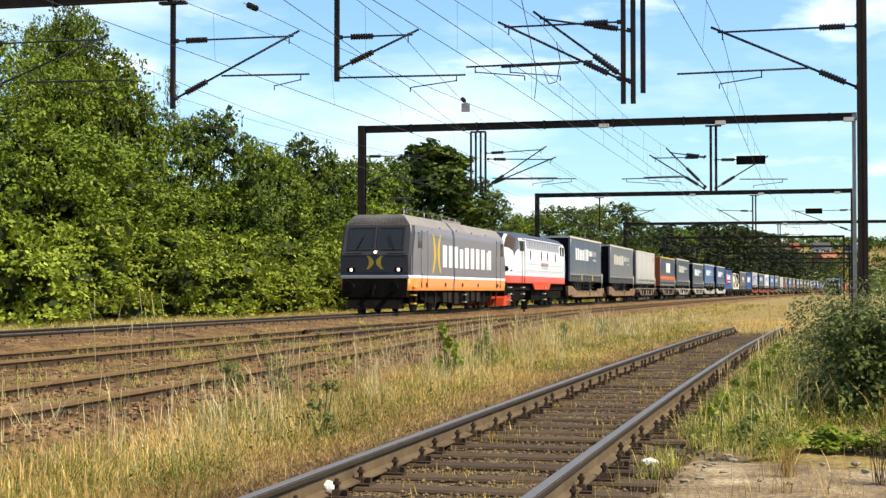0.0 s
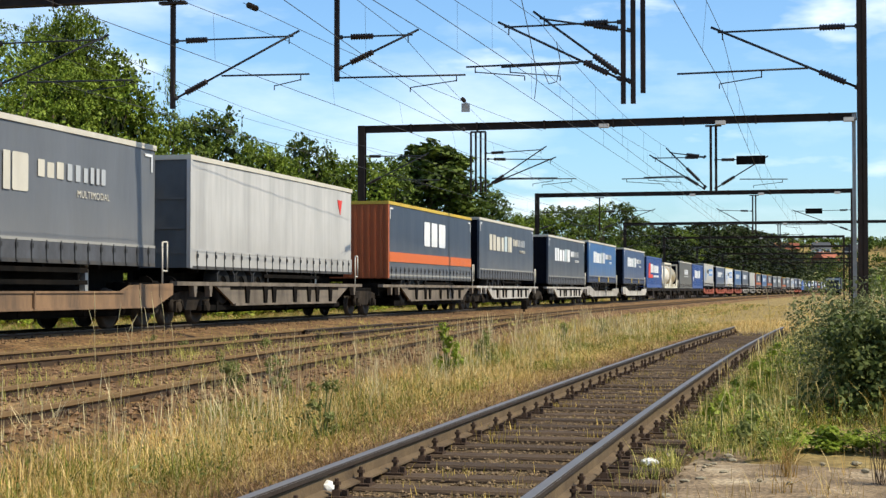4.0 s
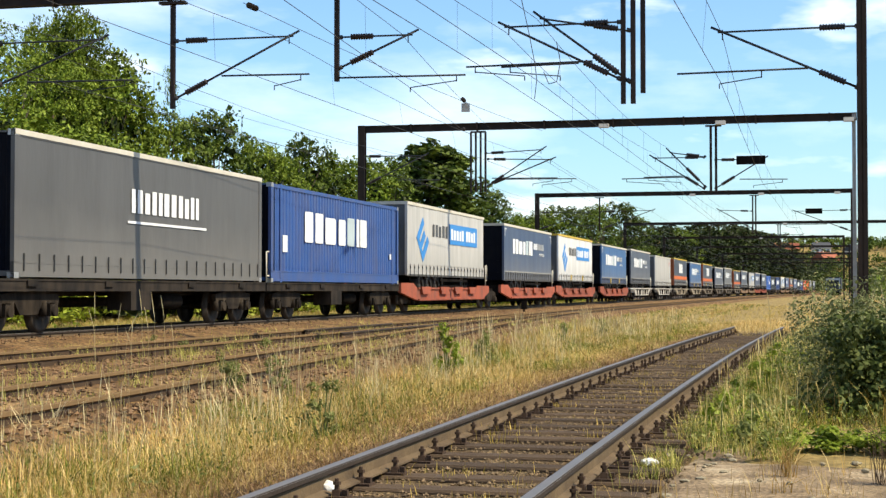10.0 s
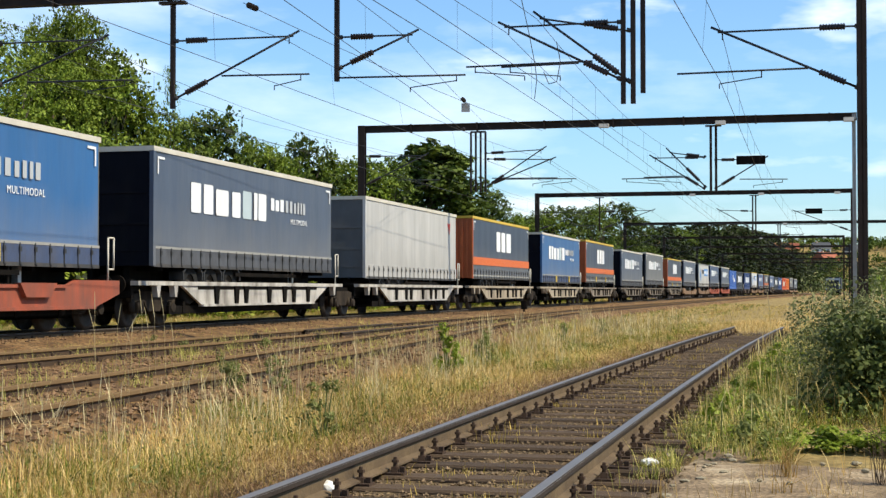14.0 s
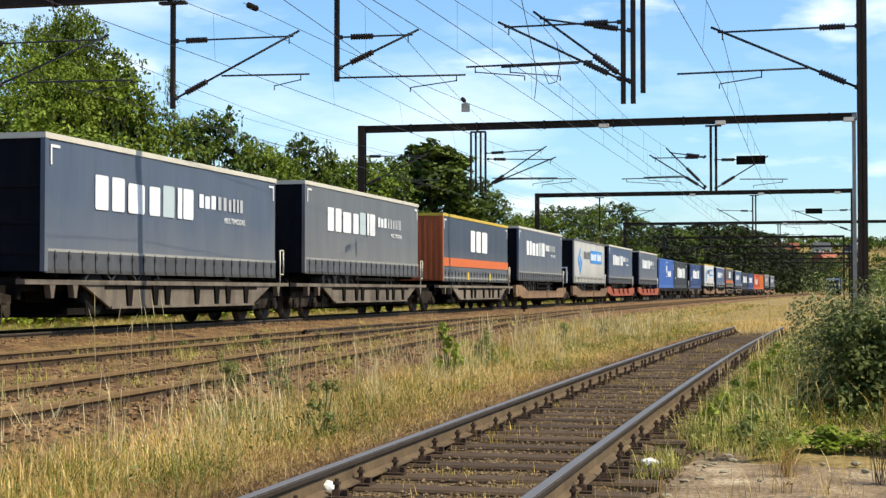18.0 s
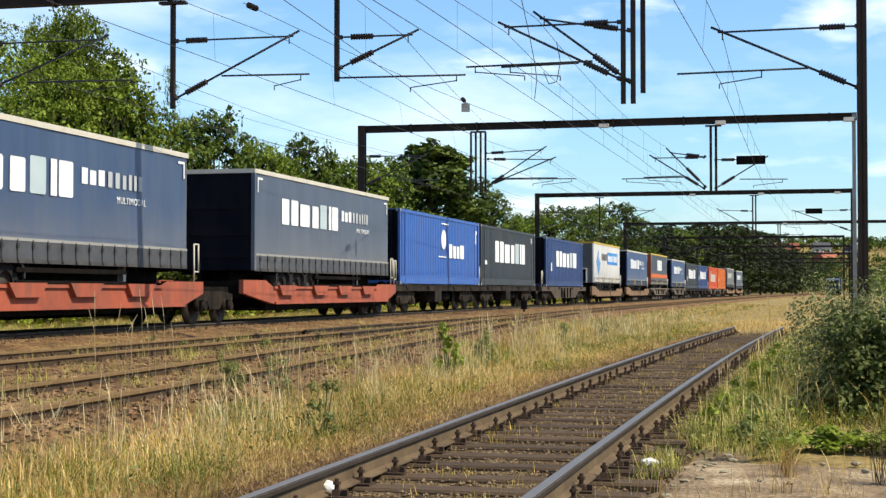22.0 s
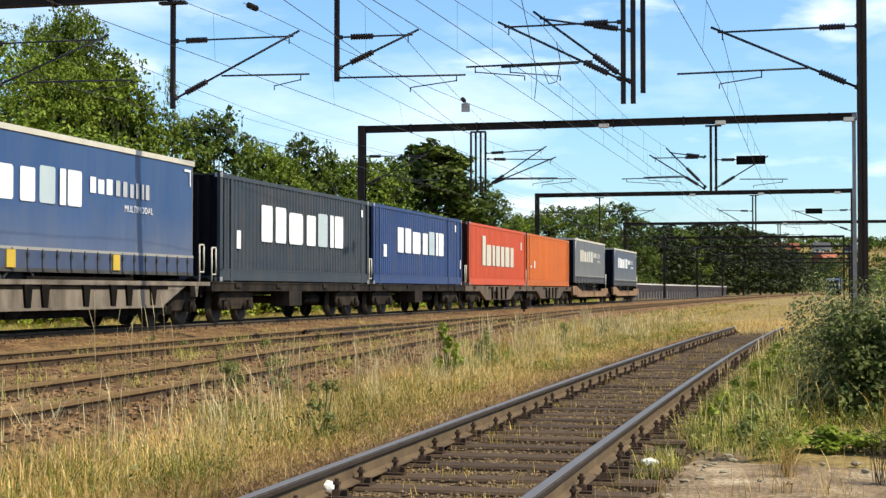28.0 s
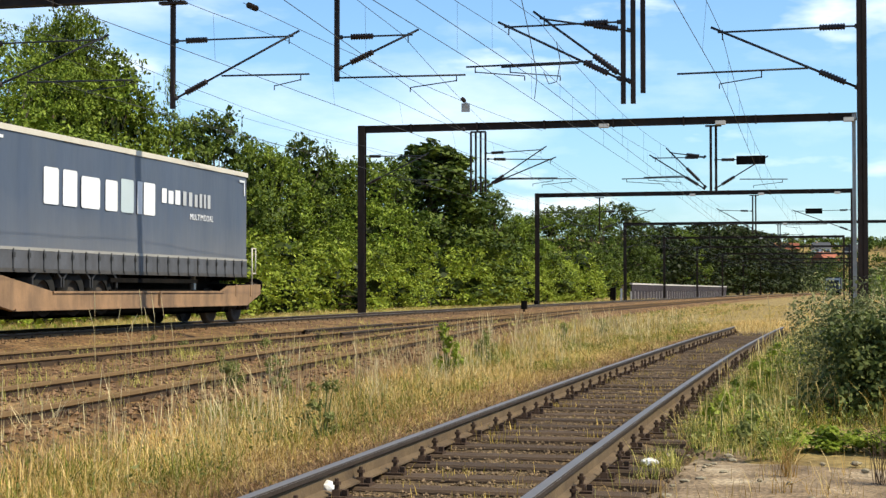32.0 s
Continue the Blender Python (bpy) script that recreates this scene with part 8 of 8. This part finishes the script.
for s, o, w, hh, mt, nm in ((162.5, -5.0, 0.55, 1.55, M_BLACK, "relay_cabinet"), (110, -3.0, 0.3, 0.5, M_BLACK, "cable_box"), (88, -3.0, 0.35, 0.25, M_BLACK, "cable_box")):
    c = thing(nm, "dark lineside cabinet on a low plinth", "cabinet")
    c.matrix_basis = on_main(s, o, -0.35)
    part("cabinet_body", (lambda b: (box(b, -w / 2, w / 2, -w / 2, w / 2, 0.08, hh), bmesh.ops.bevel(b, geom=b.edges[:], offset=0.02, segments=1, affect="EDGES"), b)[-1])(bmesh.new()), mt, c)
    part("plinth", (lambda b: (box(b, -w / 2 - 0.05, w / 2 + 0.05, -w / 2 - 0.05, w / 2 + 0.05, -0.15, 0.08), b)[-1])(bmesh.new()), M_CONC, c)
mk = thing("marker_post", "white-topped marker post beside the line", "post")
mk.matrix_basis = on_main(163, -4.2, -0.35)
part("shaft", (lambda b: (box(b, -0.09, 0.09, -0.09, 0.09, -0.1, 1.45), b)[-1])(bmesh.new()), M_WHITE, mk)

# pale-topped barrier along the far left of the line
M_BARW = mat("whitewashed_coping", (0.55, 0.53, 0.50), 0.7, var=0.2, dirt=(0.2, 0.16, 0.13), dirt_amt=0.6)
M_BARD = mat("dark_barrier_board", (0.03, 0.022, 0.026), 0.8, var=0.3, rand=0.2)
bar = thing("lineside_barrier", "long low barrier with white coping and pale posts", "barrier")
for i in range(44):
    s = 178 + i * 3.0
    m = on_main(s, -5.2, -0.35)
    piece("post", "bar_post", lambda b: box(b, -0.06, 0.06, -0.08, 0.1, 0, 1.15), M_BARW, bar, m, "pale post")
    piece("coping", "bar_coping", lambda b: box(b, -1.5, 1.5, -0.18, 0.14, 1.92, 2.10), M_BARW, bar, on_main(s + 1.5, -5.2, -0.35), "white coping")
    piece("board", "bar_board", lambda b: box(b, -1.49, 1.49, -0.11, 0.04, 1.15, 1.92), M_BARD, bar, on_main(s + 1.5, -5.2, -0.35), "dark board")
    piece("lower_board", "bar_lower", lambda b: box(b, -1.4, 1.4, -0.05, 0.04, 0.0, 1.15), M_BARD, bar, on_main(s + 1.5, -5.2, -0.35))

# a parked railcar far down the line
rc = thing("railcar", "parked dark railcar with pale blue front", "railcar")
rc.matrix_basis = on_main(300, 15.6, -0.25)
M_RC = mat("dark_blue_railcar_paint", (0.03, 0.04, 0.06), 0.5, var=0.15)
M_RCP = mat("pale_blue_front", (0.36, 0.44, 0.52), 0.5, var=0.1)
part("car_body", (lambda b: (box(b, 0, 20, -1.45, 1.45, 0.9, 3.7), bmesh.ops.bevel(b, geom=b.edges[:], offset=0.25, segments=2, affect="EDGES"), b)[-1])(bmesh.new()), M_RC, rc)
part("front_frame", (lambda b: (box(b, -0.05, 0.02, -1.3, 1.3, 3.1, 3.45), b)[-1])(bmesh.new()), M_RCP, rc)
for y in (-1.3, 1.12):
    part("front_pillar", (lambda b: (box(b, -0.05, 0.02, y, y + 0.18, 1.3, 3.1), b)[-1])(bmesh.new()), M_RCP, rc)
part("front_window", (lambda b: (box(b, -0.03, 0.02, -1.1, 1.1, 2.1, 3.1), b)[-1])(bmesh.new()), M_GLASS, rc)
part("running_gear", (lambda b: (box(b, 1, 19, -1.2, 1.2, 0.2, 0.95), b)[-1])(bmesh.new()), M_BLACK, rc)

# ---------------- distance ----------------
M_ROOFD = mat("dark_slate_roof", (0.06, 0.065, 0.075), 0.7, var=0.2)
M_ROOFR = mat("red_tile_roof", (0.32, 0.10, 0.055), 0.8, var=0.25, scale=0.6)
M_PLASTER = mat("white_plaster", (0.75, 0.74, 0.72), 0.8, var=0.06, scale=0.4)
M_BRICKW = mat("pale_brick", (0.42, 0.30, 0.22), 0.85, var=0.15, scale=0.5)


def house(s, o, z, w, d, hh, wall, roofm, label, turn=0):
    hs = thing("house", label, "house", "houses on the far hill")
    hs.matrix_basis = on_main(s, o, z) @ pose(0, 0, 0, 0, 0, turn)
    part("wall", (lambda b: (box(b, -d / 2, d / 2, -w / 2, w / 2, -3, hh), b)[-1])(bmesh.new()), wall, hs)
    bm = bmesh.new()
    prism(bm, [(-d / 2 - 0.6, hh), (d / 2 + 0.6, hh), (0, hh + d * 0.48)], -w / 2 - 0.4, w / 2 + 0.4)
    rf = part("roof", bm, roofm, hs)
    part("chimney", (lambda b: (box(b, -0.5, 0.5, w * 0.2, w * 0.2 + 1.0, hh + d * 0.3, hh + d * 0.55), b)[-1])(bmesh.new()), M_BRICKW, rf)
    for i in range(3):
        for zz in (1.0, hh - 2.0):
            y = -w / 2 + w * (i + 0.5) / 3
            wd = part("window", (lambda b: (box(b, -d / 2 - 0.06, -d / 2 + 0.02, y - 0.7, y + 0.7, zz, zz + 1.4), b)[-1])(bmesh.new()), M_GLASS, hs)
            part("frame", (lambda b: (box(b, -d / 2 - 0.10, -d / 2 - 0.06, y - 0.05, y + 0.05, zz, zz + 1.4), b)[-1])(bmesh.new()), M_PLASTER, wd)


house(860, -21, 17.5, 9, 7, 6.5, M_PLASTER, M_ROOFD, "white plastered house with dark slate roof", 20)
house(868, -4, 18.0, 14, 8, 4.5, M_PLASTER, M_ROOFD, "low white house with dark slate roof", 75)
house(835, -16, 12.5, 14, 9, 4.5, M_BRICKW, M_ROOFR, "brick house with red tiled roof", 60)
house(850, -38, 17.5, 12, 9, 5.0, M_BRICKW, M_ROOFR, "pale brick house with red tiled roof", 10)
house(850, 26, 17.0, 10, 8, 4.0, M_BRICKW, M_ROOFD, "low brick house among trees with dark roof", 30)


def woods(name, label, seed, n, srange, orange, zr, size, leaf, per=26, rad=2.2):
    rng = np.random.default_rng(seed)
    s, o = rng.uniform(*srange, n), rng.uniform(*orange, n)
    cs = []
    for a, b in zip(s, o):
        g = ground_z(a, b)
        top = zr * (0.75 + 0.35 * noise.noise((a * 0.03, b * 0.05, seed)))
        p = main_at(a, b, g + top * rng.uniform(0.05, 1.0) ** 0.7)
        cs.append(tuple(p))
    me = leaf_cloud(name, cs, rng.uniform(0.6, 1.0, n) * rad, per, size, M_LEAF[leaf], rng)
    return tagged(new(name, me), label, "woodland", kind="stuff")


# the far wood's shade is put into its dark leaf colour
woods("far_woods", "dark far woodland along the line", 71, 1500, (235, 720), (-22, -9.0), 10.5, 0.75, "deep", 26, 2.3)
woods("hill_woods", "greenery on the far hill between houses", 72, 1900, (772, 850), (-90, 120), 7.0, 1.2, "dark", 18, 3.2)
woods("ridge_woods", "greenery along the top of the far hill", 74, 900, (868, 910), (-100, 170), 5.0, 1.3, "dark", 18, 3.2)
woods("right_woods", "far trees beyond the meadow", 73, 420, (300, 760), (22, 60), 6.0, 0.8, "mid", 22, 2.4)


# ---------------- the train's run ----------------
def motions():
    times = [2.0 * i for i in range(17)]
    for ob, s15 in TRAIN:
        rows = []
        for t in times:
            d = t - 15.0
            rows.append((t, on_main(s15 - V15 * d - 0.5 * ACC * d * d)))
        walk(ob, rows)


motions()
